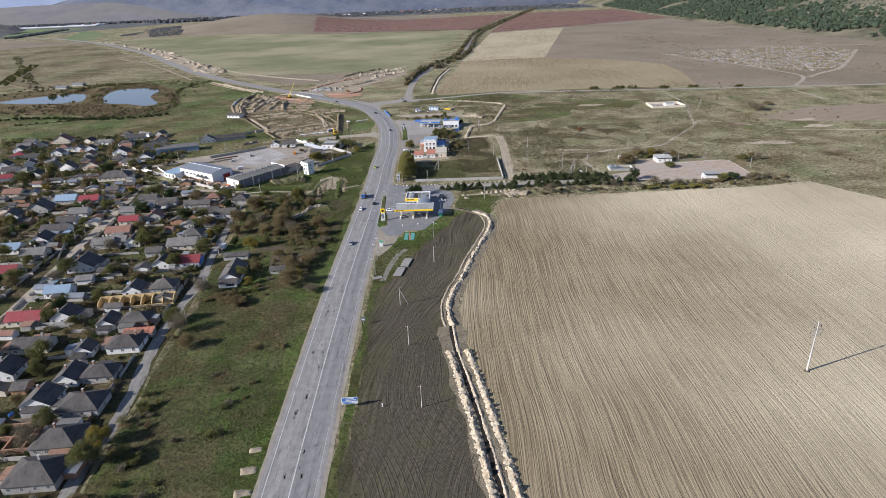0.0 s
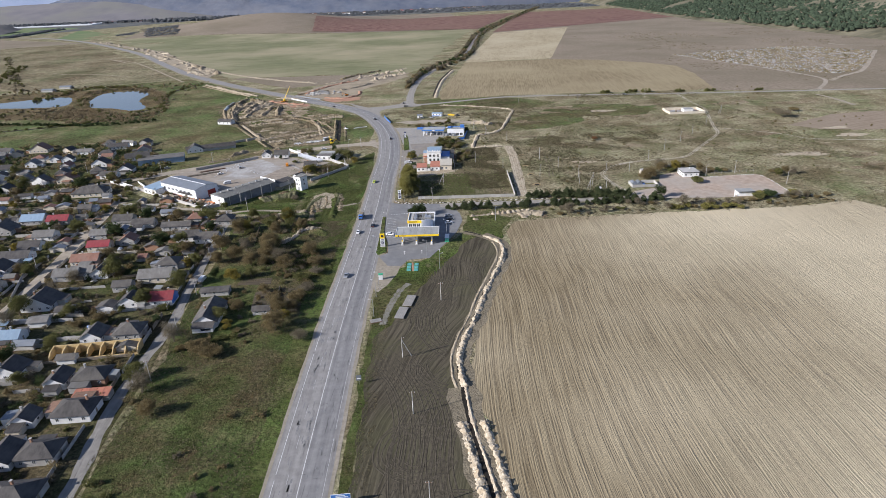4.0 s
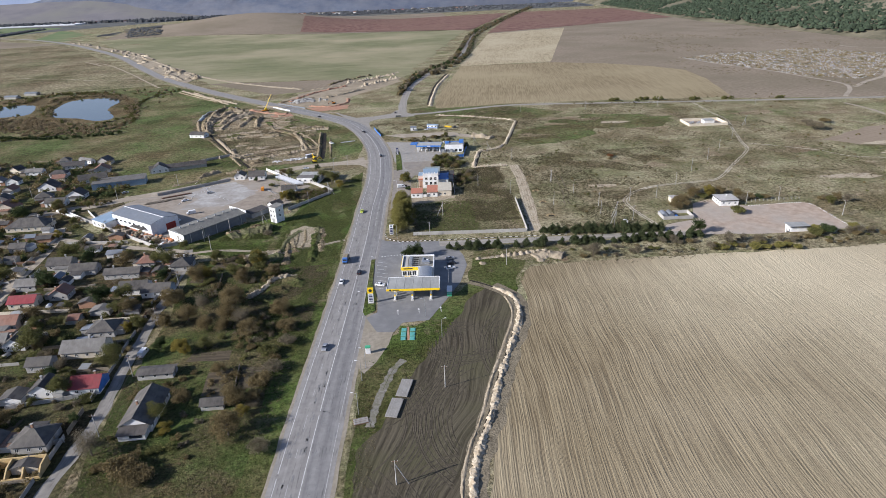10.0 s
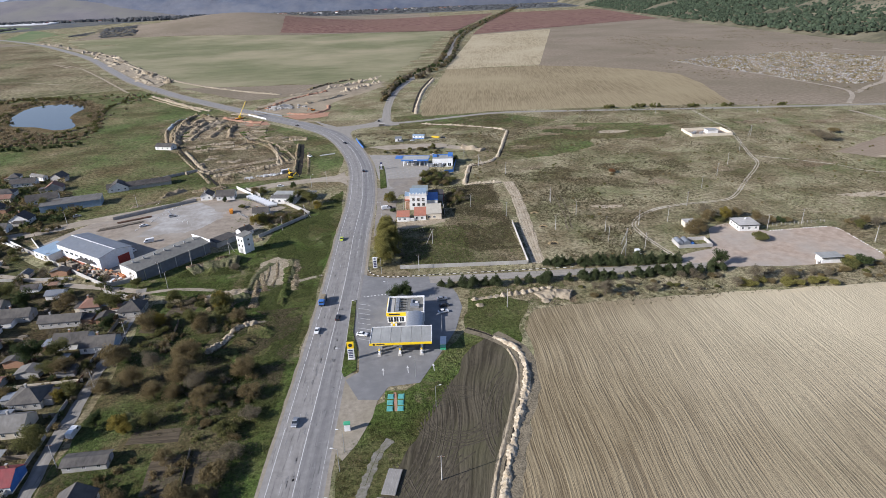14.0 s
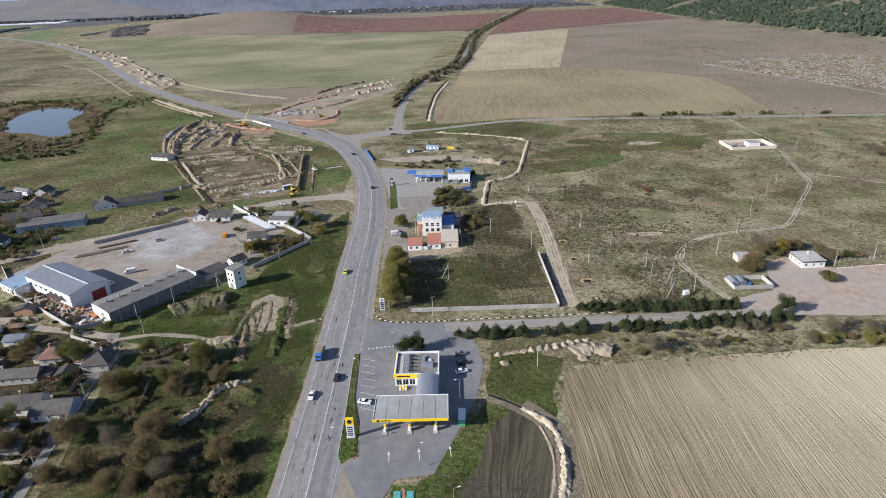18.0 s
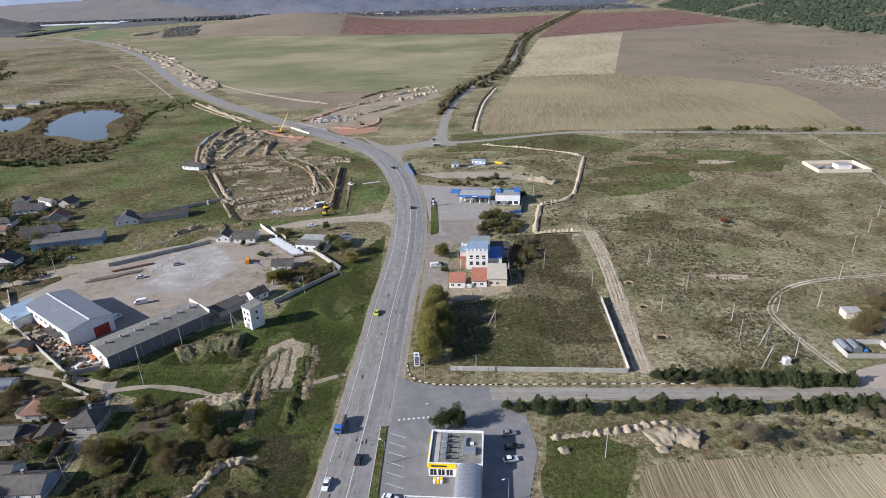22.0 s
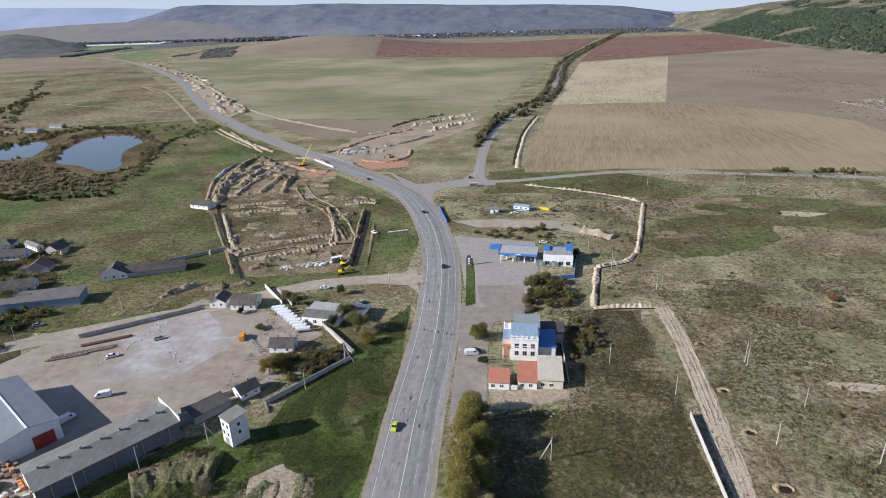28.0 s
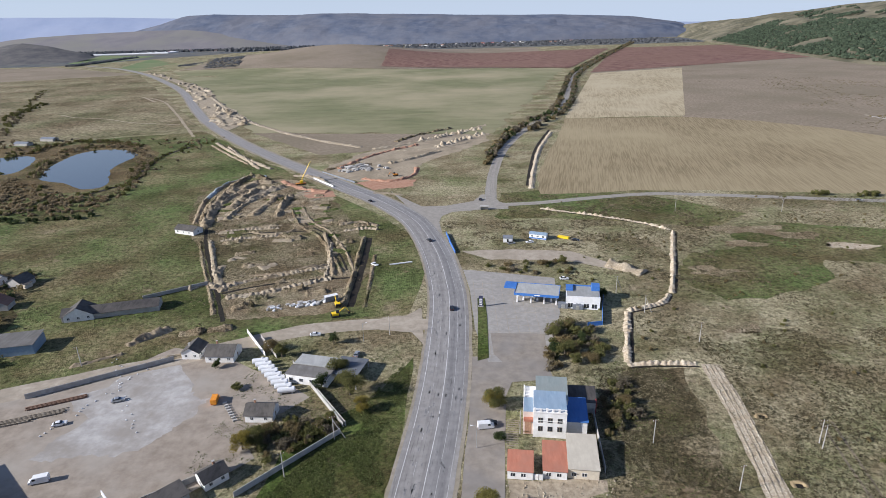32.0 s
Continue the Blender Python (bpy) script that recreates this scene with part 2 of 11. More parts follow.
M["ruts"] = material("pressed_soil_ridge", (0.050, 0.043, 0.031), (0.098, 0.082, 0.060), 0.7, 0.95, 0.4, 3.0, spec=0.1)
M["grass"] = meadow("green_grass", (0.165, 0.150, 0.072), (0.085, 0.092, 0.036), (0.090, 0.142, 0.033), (0.23, 0.19, 0.13), 1.2, (0.38, 0.50))
M["orchard"] = meadow("orchard_grass", (0.180, 0.145, 0.080), (0.080, 0.074, 0.038), (0.082, 0.128, 0.034), (0.150, 0.108, 0.066), 1.4, (0.40, 0.50))
M["garden"] = meadow("garden_ground", (0.165, 0.132, 0.080), (0.070, 0.062, 0.036), (0.078, 0.098, 0.032), (0.19, 0.135, 0.09), 1.5, (0.42, 0.55))
M["rank"] = meadow("rank_heath", (0.275, 0.228, 0.145), (0.112, 0.094, 0.056), (0.105, 0.122, 0.045), (0.33, 0.275, 0.20), 1.1, (0.46, 0.60))
M["pasture"] = meadow("pasture", (0.255, 0.212, 0.122), (0.138, 0.126, 0.060), (0.108, 0.158, 0.050), (0.27, 0.21, 0.145), 0.8, (0.37, 0.52))
M["reeds"] = meadow("reed_bed", (0.21, 0.155, 0.085), (0.10, 0.085, 0.045), (0.085, 0.10, 0.035), (0.22, 0.16, 0.10), 1.0, (0.5, 0.62))
M["stubble"] = furrowed("drilled_field", (0.162, 0.124, 0.074), (0.285, 0.228, 0.140), (0.70, 0.602, 0.425), 86, 0.55, 0.9, 0.008, 9, (32, 175))
M["farfield"] = furrowed("ploughed_field", (0.185, 0.145, 0.084), (0.285, 0.228, 0.138), (0.345, 0.285, 0.175), 80.5, 1.2, 0.5, 0.006, 3)
M["palefield"] = furrowed("pale_field", (0.275, 0.225, 0.140), (0.41, 0.345, 0.228), (0.44, 0.375, 0.255), 80.5, 2.5, 0.4, 0.01, 4)
M["greenfield"] = material("winter_crop", (0.148, 0.152, 0.080), (0.205, 0.203, 0.110), 0.02, 0.95, 0, None, (0.34, 0.295, 0.19), 0.0028, 0.95, (1, 3, 1), -12, spec=0.1)
M["vineyard"] = furrowed("red_vineyard", (0.130, 0.068, 0.055), (0.225, 0.135, 0.105), (0.195, 0.118, 0.088), 118, 7.0, 0.3, 0.004, 3)
M["heath"] = material("brown_heath", (0.185, 0.150, 0.110), (0.305, 0.248, 0.182), 0.25, 0.95, 0.5, 0.4, (0.165, 0.138, 0.092), 0.006, 0.6, spec=0.1)
M["fallow"] = meadow("olive_fallow", (0.30, 0.255, 0.165), (0.180, 0.155, 0.096), (0.150, 0.158, 0.074), (0.31, 0.25, 0.18), 0.35, (0.46, 0.62))
M["tilled"] = furrowed("tilled_slope", (0.225, 0.175, 0.125), (0.285, 0.225, 0.165), (0.28, 0.225, 0.165), 20, 1.4, 0.3, 0.01, 4)
M["crop"] = material("fresh_green_crop", (0.115, 0.165, 0.072), (0.150, 0.200, 0.092), 0.02, 0.95, 0, None, (0.20, 0.20, 0.11), 0.005, 0.6, spec=0.1)
M["wood_floor"] = material("plantation_floor", (0.095, 0.082, 0.055), (0.165, 0.140, 0.095), 0.06, 0.95, 0.5, 0.1, spec=0.1, detail=9)
M["soil"] = furrowed("tracked_dark_soil", (0.050, 0.042, 0.029), (0.108, 0.092, 0.064), (0.088, 0.082, 0.046), 72, 1.1, 0.8, 0.05, 38)
M["bed"] = furrowed("dug_garden_bed", (0.060, 0.048, 0.034), (0.125, 0.10, 0.07), (0.11, 0.09, 0.06), 0, 0.7, 0.8, 0.05, 1)
M["trampled"] = material("trampled_field_edge", (0.105, 0.088, 0.060), (0.225, 0.190, 0.135), 0.9, 0.95, 0.9, 1.6, (0.27, 0.225, 0.155), 0.15, 0.7, spec=0.1, detail=9, bump_dist=0.3)
M["rubble"] = material("weedy_rubble", (0.070, 0.070, 0.034), (0.225, 0.200, 0.128), 1.4, 0.95, 0.9, 2.5, (0.10, 0.115, 0.05), 0.12, 0.7, spec=0.1, detail=9, ramp=(0.46, 0.66), bump_dist=0.3)
M["dirt"] = material("bare_earth", (0.25, 0.20, 0.14), (0.42, 0.355, 0.26), 0.6, 0.95, 0.5, 1.2, (0.22, 0.18, 0.125), 0.06, 0.7, spec=0.1)
M["spoil"] = material("limestone_spoil", (0.28, 0.225, 0.155), (0.62, 0.545, 0.425), 1.6, 0.95, 0.9, 3.5, (0.34, 0.26, 0.17), 0.35, 0.6, spec=0.1, detail=9)
M["spoil_dull"] = material("dug_limestone_earth", (0.22, 0.175, 0.12), (0.52, 0.45, 0.34), 1.3, 0.95, 0.9, 3.0, (0.24, 0.19, 0.125), 0.25, 0.7, spec=0.1, detail=9)
M["works_earth"] = material("dug_brown_works_earth", (0.165, 0.125, 0.080), (0.40, 0.325, 0.225), 1.3, 0.95, 0.9, 3.0, (0.20, 0.155, 0.10), 0.25, 0.7, spec=0.1, detail=9)
M["redearth"] = material("red_earth", (0.32, 0.17, 0.11), (0.43, 0.26, 0.18), 0.4, 0.95, 0.5, 1.2, spec=0.1)
M["asphalt"] = road_material("worn_asphalt", (0.238, 0.225, 0.209), (0.310, 0.294, 0.275), (0.78, 0.775, 0.78), 0.62)
M["asphalt_dark"] = road_material("worn_dark_lanes", (0.210, 0.202, 0.194), (0.270, 0.260, 0.250), (0.74, 0.74, 0.75), 0.6)
M["tar"] = material("tar_seal", (0.165, 0.162, 0.160), (0.235, 0.230, 0.224), 2.0, 0.75, spec=0.3)
M["street"] = road_material("dusty_village_asphalt", (0.215, 0.200, 0.178), (0.290, 0.270, 0.242), (0.75, 0.74, 0.72), 0.6)
M["asphalt2"] = road_material("old_asphalt", (0.262, 0.240, 0.208), (0.350, 0.322, 0.280), (0.82, 0.81, 0.79), 0.7)
M["forecourt"] = material("forecourt_paving", (0.182, 0.180, 0.178), (0.238, 0.234, 0.230), 0.3, 0.8, 0.1, 6, (0.15, 0.15, 0.15), 0.08, 0.6)
M["track"] = material("dirt_road", (0.30, 0.255, 0.20), (0.42, 0.365, 0.29), 0.3, 0.95, 0.3, 1.5, (0.26, 0.22, 0.165), 0.05, 0.6, spec=0.1)
M["pale_track"] = material("pale_limestone_track", (0.42, 0.37, 0.29), (0.56, 0.50, 0.41), 0.5, 0.95, 0.3, 1.5, (0.30, 0.26, 0.19), 0.08, 0.6, spec=0.1)
M["shoulder"] = material("sandy_shoulder", (0.245, 0.212, 0.165), (0.355, 0.312, 0.250), 0.5, 0.95, 0.3, 2.0, (0.24, 0.21, 0.15), 0.05, 0.6, spec=0.1)
M["dusty"] = material("dusty_worn_paving", (0.215, 0.186, 0.152), (0.300, 0.264, 0.220), 0.25, 0.9, 0.15, 4, (0.22, 0.205, 0.19), 0.06, 0.6, spec=0.2, detail=8)
M["yard"] = material("gravel_yard", (0.235, 0.196, 0.155), (0.335, 0.285, 0.230), 0.22, 0.95, 0.2, 2, (0.345, 0.312, 0.268), 0.03, 0.8, spec=0.1)
M["yard_slab"] = material("worn_yard_slabs", (0.32, 0.304, 0.283), (0.44, 0.42, 0.392), 0.3, 0.9, 0.15, 4, (0.25, 0.222, 0.188), 0.07, 0.8, spec=0.2, detail=9)
M["yard_east"] = material("earth_yard", (0.320, 0.246, 0.190), (0.455, 0.362, 0.285), 0.25, 0.95, 0.2, 2, (0.37, 0.335, 0.29), 0.03, 0.8, spec=0.1)
M["concrete"] = material("concrete", (0.36, 0.345, 0.32), (0.50, 0.48, 0.45), 0.6, 0.9, 0.2, 4, (0.29, 0.275, 0.25), 0.15, 0.6, spec=0.2, per=0.08)
M["paint_line"] = material("worn_road_paint", (0.42, 0.415, 0.41), (0.72, 0.71, 0.69), 1.2, 0.7, 0, spec=0.3, detail=8)
M["paint_faint"] = material("worn_away_road_paint", (0.30, 0.295, 0.285), (0.52, 0.515, 0.50), 1.2, 0.7, 0, spec=0.3, detail=8)
M["plaster"] = material("white_plaster", (0.66, 0.65, 0.62), (0.80, 0.79, 0.77), 0.5, 0.85, 0.1, 6, (0.58, 0.56, 0.52), 0.2, 0.5, spec=0.2)
M["pink_plaster"] = material("pale_pink_plaster", (0.58, 0.45, 0.38), (0.68, 0.55, 0.47), 0.6, 0.85, 0.1, 6, (0.52, 0.42, 0.36), 0.2, 0.5, spec=0.2)
M["cream"] = material("cream_plaster", (0.56, 0.49, 0.38), (0.68, 0.61, 0.49), 0.6, 0.85, 0.1, 6, (0.48, 0.42, 0.34), 0.2, 0.6, spec=0.2)
M["greyplaster"] = material("grey_render", (0.36, 0.345, 0.32), (0.46, 0.44, 0.41), 0.6, 0.9, 0.15, 5, (0.28, 0.265, 0.24), 0.25, 0.6, spec=0.2)
M["brick"] = material("brown_brick", (0.30, 0.165, 0.105), (0.42, 0.25, 0.16), 3.0, 0.9, 0.3, 8, (0.26, 0.17, 0.12), 0.3, 0.5, spec=0.2)
M["yellow_block"] = material("yellow_limestone", (0.50, 0.36, 0.17), (0.62, 0.47, 0.25), 1.0, 0.9, 0.3, 5, (0.40, 0.29, 0.15), 0.3, 0.5, spec=0.2)
M["glass"] = material("window_glass", (0.02, 0.025, 0.03), (0.035, 0.04, 0.05), 1.0, 0.08, 0, spec=0.6)
M["dark"] = material("dark_opening", (0.02, 0.02, 0.02), (0.035, 0.033, 0.03), 1.0, 0.8)
M["rubber"] = material("black_rubber", (0.02, 0.02, 0.02), (0.03, 0.03, 0.03), 4, 0.8)
M["metal"] = material("galvanised_metal", (0.40, 0.41, 0.42), (0.52, 0.53, 0.54), 1.5, 0.45, 0, metal=0.7)
M["steel_white"] = material("white_painted_steel", (0.68, 0.69, 0.69), (0.78, 0.78, 0.78), 1.0, 0.45, 0, None, (0.60, 0.585, 0.55), 0.3, 0.4)
M["wood"] = material("grey_timber", (0.20, 0.165, 0.125), (0.31, 0.265, 0.205), 2.0, 0.9, 0.2, 8, spec=0.15, per=0.15)
M["orange_pallet"] = material("orange_timber", (0.42, 0.17, 0.08), (0.56, 0.26, 0.13), 2.0, 0.85, per=0.15)
M["yellow"] = material("yellow_fascia", (0.80, 0.52, 0.015), (0.86, 0.60, 0.03), 1.0, 0.4)
M["blue"] = material("blue_fascia", (0.035, 0.13, 0.40), (0.06, 0.18, 0.48), 1.0, 0.4, 0, None, (0.08, 0.20, 0.45), 0.3, 0.4)
M["red"] = material("red_paint", (0.25, 0.035, 0.028), (0.34, 0.055, 0.04), 1.0, 0.5)
M["green"] = material("green_paint", (0.05, 0.32, 0.17), (0.09, 0.42, 0.24), 1.0, 0.5)
M["teal"] = material("teal_lids", (0.08, 0.30, 0.27), (0.14, 0.40, 0.36), 1.0, 0.5)
M["orange"] = material("orange_paint", (0.65, 0.22, 0.02), (0.75, 0.30, 0.04), 1.0, 0.45)
M["navy"] = material("navy_panel", (0.03, 0.035, 0.08), (0.05, 0.055, 0.11), 1.0, 0.5)
M["rust"] = material("rusty_steel", (0.16, 0.09, 0.06), (0.26, 0.16, 0.11), 2.0, 0.85, per=0.2)


def roofing(name, low, high, patch, gap=0.9, along_y=True, rough=0.7, metal=0.0):
    return material(name, low, high, 0.8, rough, 0.25, 3, patch, 0.25, 0.6, (1 / gap, 0.25, 1) if along_y else (0.25, 1 / gap, 1), per=0.13, metal=metal, spec=0.25)


M["slate"] = roofing("grey_asbestos_slate", (0.055, 0.050, 0.046), (0.098, 0.090, 0.083), (0.13, 0.118, 0.10))
M["darkroof"] = roofing("dark_weathered_slate", (0.042, 0.038, 0.036), (0.080, 0.073, 0.068), (0.10, 0.09, 0.08))
M["paleroof"] = roofing("pale_slate", (0.135, 0.127, 0.117), (0.20, 0.19, 0.175), (0.12, 0.112, 0.098))
M["redroof"] = roofing("red_metal_roof", (0.20, 0.034, 0.040), (0.27, 0.055, 0.058), (0.20, 0.06, 0.06), rough=0.5)
M["brownroof"] = roofing("brown_tile_roof", (0.17, 0.085, 0.060), (0.24, 0.125, 0.09), (0.20, 0.13, 0.10))
M["brickroof"] = roofing("terracotta_metal_roof", (0.36, 0.135, 0.085), (0.44, 0.18, 0.115), (0.34, 0.16, 0.11), rough=0.5)
M["blueroof"] = roofing("blue_metal_roof", (0.20, 0.28, 0.36), (0.27, 0.36, 0.45), (0.24, 0.31, 0.38), rough=0.45)
M["brightblue"] = roofing("bright_blue_metal_roof", (0.04, 0.13, 0.36), (0.06, 0.18, 0.45), (0.07, 0.17, 0.38), rough=0.45)
M["greyroof"] = roofing("grey_membrane_roof", (0.30, 0.30, 0.285), (0.37, 0.37, 0.35), (0.26, 0.265, 0.25))
M["felt"] = roofing("weathered_roof_felt", (0.165, 0.160, 0.142), (0.225, 0.218, 0.196), (0.14, 0.135, 0.12))
M["sheeting"] = material("blue_grey_plastic", (0.22, 0.26, 0.28), (0.42, 0.47, 0.48), 0.5, 0.45, 0.5, 1.5, (0.16, 0.20, 0.19), 0.2, 0.6)
M["greenroof"] = roofing("grey_green_metal_roof", (0.215, 0.25, 0.24), (0.27, 0.305, 0.29), (0.24, 0.26, 0.245), rough=0.5)
M["beigeroof"] = roofing("beige_metal_roof", (0.50, 0.45, 0.36), (0.58, 0.53, 0.43), (0.46, 0.41, 0.33), rough=0.5)
M["hangar"] = roofing("slate_blue_sheet_roof", (0.152, 0.170, 0.195), (0.205, 0.222, 0.248), (0.18, 0.19, 0.20), 3.0, rough=0.5)
M["shedwall"] = roofing("dark_grey_sheet_wall", (0.115, 0.125, 0.14), (0.16, 0.17, 0.185), (0.13, 0.135, 0.14), rough=0.5)


def foliage(name, low, high, spread=0.22):
    """Leaves: a matt surface that lets part of the light through."""
    m = material(name, low, high, 0.9, 0.8, 0, island=spread, spec=0.15)
    n, k = m.node_tree.nodes, m.node_tree.links
    bsdf, out = n["Principled BSDF"], n["Material Output"]
    thin = n.new("ShaderNodeBsdfTranslucent")
    k.new(bsdf.inputs["Base Color"].links[0].from_socket, thin.inputs["Color"])
    mix = n.new("ShaderNodeMixShader")
    mix.inputs["Fac"].default_value = 0.35
    k.new(bsdf.outputs[0], mix.inputs[1])
    k.new(thin.outputs[0], mix.inputs[2])
    k.new(mix.outputs[0], out.inputs["Surface"])
    return m


M["leaf_willow"] = foliage("yellow_green_leaves", (0.165, 0.152, 0.046), (0.290, 0.258, 0.085), 0.35)
M["leaf_olive"] = foliage("olive_leaves", (0.098, 0.102, 0.037), (0.180, 0.170, 0.062), 0.3)
M["leaf_yellow"] = foliage("autumn_yellow_leaves", (0.180, 0.145, 0.035), (0.270, 0.215, 0.05))
M["leaf_brown"] = foliage("autumn_brown_leaves", (0.140, 0.108, 0.054), (0.240, 0.186, 0.092), 0.3)
M["leaf_dark"] = foliage("dark_green_leaves", (0.040, 0.060, 0.024), (0.075, 0.095, 0.036))
M["leaf_pine"] = foliage("pine_needles", (0.058, 0.075, 0.034), (0.105, 0.122, 0.056))
M["leaf_grey"] = foliage("bare_grey_twigs", (0.140, 0.118, 0.080), (0.220, 0.186, 0.128), 0.3)
M["reed_leaf"] = foliage("tawny_reeds", (0.235, 0.180, 0.105), (0.36, 0.285, 0.175))
M["weed"] = foliage("dry_weeds", (0.125, 0.105, 0.062), (0.210, 0.178, 0.108), 0.45)
M["weed_green"] = foliage("green_weeds", (0.095, 0.115, 0.040), (0.160, 0.175, 0.065), 0.4)
M["bark"] = material("bark", (0.10, 0.08, 0.06), (0.17, 0.14, 0.11), 4.0, 0.95, 0.4, 10, spec=0.1)
M["forest"] = material("wooded_slope", (0.070, 0.070, 0.048), (0.135, 0.122, 0.082), 0.035, 0.95, 0.8, 0.05, (0.235, 0.208, 0.148), 0.009, 0.6, spec=0.05, bump_dist=6, detail=9)
# Aerial haze is painted into the mesa and far ridge colours as blue.
M["mesa"] = material("haze_blue_wooded_hills", (0.085, 0.105, 0.150), (0.150, 0.165, 0.200), 0.010, 1.0, 0.6, 0.012, (0.17, 0.17, 0.185), 0.003, 0.6, spec=0.0, bump_dist=10, detail=6)
M["haze_hill"] = material("haze_blue_far_hills", (0.24, 0.29, 0.40), (0.29, 0.335, 0.44), 0.003, 1.0, 0, spec=0.0)
# Distance haze over the valley is mixed into these base colours as blue-grey.
M["town"] = material("haze_grey_woods_and_gardens", (0.085, 0.095, 0.105), (0.155, 0.158, 0.155), 0.02, 1.0, 0.5, 0.05, (0.18, 0.165, 0.13), 0.005, 0.5, spec=0.0, bump_dist=3, detail=8)
# Brown slope greyed, with the haze put into its colour.
M["bare_hill"] = material("haze_grey_bare_slope", (0.175, 0.168, 0.175), (0.225, 0.210, 0.210), 0.006, 1.0, 0.3, 0.01, (0.20, 0.20, 0.165), 0.003, 0.6, spec=0.0, bump_dist=2, detail=6)
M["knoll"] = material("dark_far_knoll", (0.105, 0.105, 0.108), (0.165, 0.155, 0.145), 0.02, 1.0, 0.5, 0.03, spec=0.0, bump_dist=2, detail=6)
water = material("pond_water", (0.035, 0.050, 0.060), (0.045, 0.060, 0.070), 0.1, 0.04, 0.02, 0.6, spec=0.5)
M["water"] = water

# Building helpers
def mesh_object(name, verts, faces, mat, parent=None, label=""):
    me = bpy.data.meshes.new(name)
    me.from_pydata([tuple(v) for v in verts], [], [tuple(f) for f in faces])
    me.update()
    if mat:
        me.materials.append(M[mat])
    ob = new(name, me)
    if parent:
        ob.parent = parent
    if label:
        ob["label"] = label
    return ob


def part(name, bm, mat, parent, label=""):
    me = bpy.data.meshes.new(name)
    bm.normal_update()
    bm.to_mesh(me)
    bm.free()
    me.materials.append(M[mat])
    ob = new(name, me)
    ob.parent = parent
    if label:
        ob["label"] = label
    return ob


def base(name, x, y, turn=0.0, z=0.0, label="", category="", group="", kind=""):
    ob = new(name)
    ob.empty_display_size = 0.5
    ob.matrix_basis = pose(x, y, z, 0, 0, turn)
    return tagged(ob, label, category, group, kind)


def box(bm, x0, x1, y0, y1, z0, z1, bevel=0.0):
    vs = [bm.verts.new(p) for p in ((x0, y0, z0), (x1, y0, z0), (x1, y1, z0), (x0, y1, z0), (x0, y0, z1), (x1, y0, z1), (x1, y1, z1), (x0, y1, z1))]
    fs = [bm.faces.new([vs[i] for i in q]) for q in ((3, 2, 1, 0), (4, 5, 6, 7), (0, 1, 5, 4), (1, 2, 6, 5), (2, 3, 7, 6), (3, 0, 4, 7))]
    if bevel:
        es = {e for f in fs for e in f.edges}
        bmesh.ops.bevel(bm, geom=list(es), offset=bevel, segments=1, affect="EDGES")
    return vs


def boxed(x0, x1, y0, y1, z0, z1, bevel=0.0):
    bm = bmesh.new()
    box(bm, x0, x1, y0, y1, z0, z1, bevel)
    return bm


def prism(outline, axis_len, axis="y", start=0.0):
    """A closed outline in (a, z), extruded along the other level axis."""
    bm = bmesh.new()
    put = (lambda a, z, s: (a, s, z)) if axis == "y" else (lambda a, z, s: (s, a, z))
    r0 = [bm.verts.new(put(a, z, start)) for a, z in outline]
    r1 = [bm.verts.new(put(a, z, start + axis_len)) for a, z in outline]
    n = len(outline)
    bm.faces.new(r0)
    bm.faces.new(r1[::-1])
    for i in range(n):
        bm.faces.new((r0[i], r1[i], r1[(i + 1) % n], r0[(i + 1) % n]))
    bmesh.ops.recalc_face_normals(bm, faces=bm.faces)
    return bm


def rod(bm, p, q, r0, r1=None, sides=8):
    """A tapered round bar from p to q."""
    p, q = Vector(p), Vector(q)
    d = q - p
    m = Matrix.Translation((p + q) / 2) @ d.to_track_quat("Z", "Y").to_matrix().to_4x4()
    bmesh.ops.create_cone(bm, cap_ends=True, segments=sides, radius1=r0, radius2=r0 if r1 is None else r1, depth=d.length, matrix=m)


def rodded(p, q, r0, r1=None, sides=8):
    bm = bmesh.new()
    rod(bm, p, q, r0, r1, sides)
    return bm


def ground_z(x, y):
    """The gentle rise of the far, rounded hill; the near land is level."""
    return max(0.0, 48 * math.exp(-(((x + 500) / 320) ** 2) - ((y - 2550) / 420) ** 2) - 2.0)


def smooth_line(points, step=6.0, closed=False):
    """A rounded line through the points, about step metres apart."""
    pts = [Vector((p[0], p[1])) for p in points]
    n, out = len(pts), []
    for i in range(n if closed else n - 1):
        if closed:
            a, b, c, d = pts[i - 1], pts[i], pts[(i + 1) % n], pts[(i + 2) % n]
        else:
            a, b, c, d = pts[max(i - 1, 0)], pts[i], pts[i + 1], pts[min(i + 2, n - 1)]
        k = max(1, int((c - b).length / step))
        for j in range(k):
            t = j / k
            out.append(0.5 * ((2 * b) + (c - a) * t + (2 * a - 5 * b + 4 * c - d) * t * t + (3 * b - a - 3 * c + d) * t**3))
    if not closed:
        out.append(pts[-1])
    return out


def normals_of(line):
    out = []
    for i in range(len(line)):
        d = line[min(i + 1, len(line) - 1)] - line[max(i - 1, 0)]
        d.normalize()
        out.append(Vector((d.y, -d.x)))
    return out


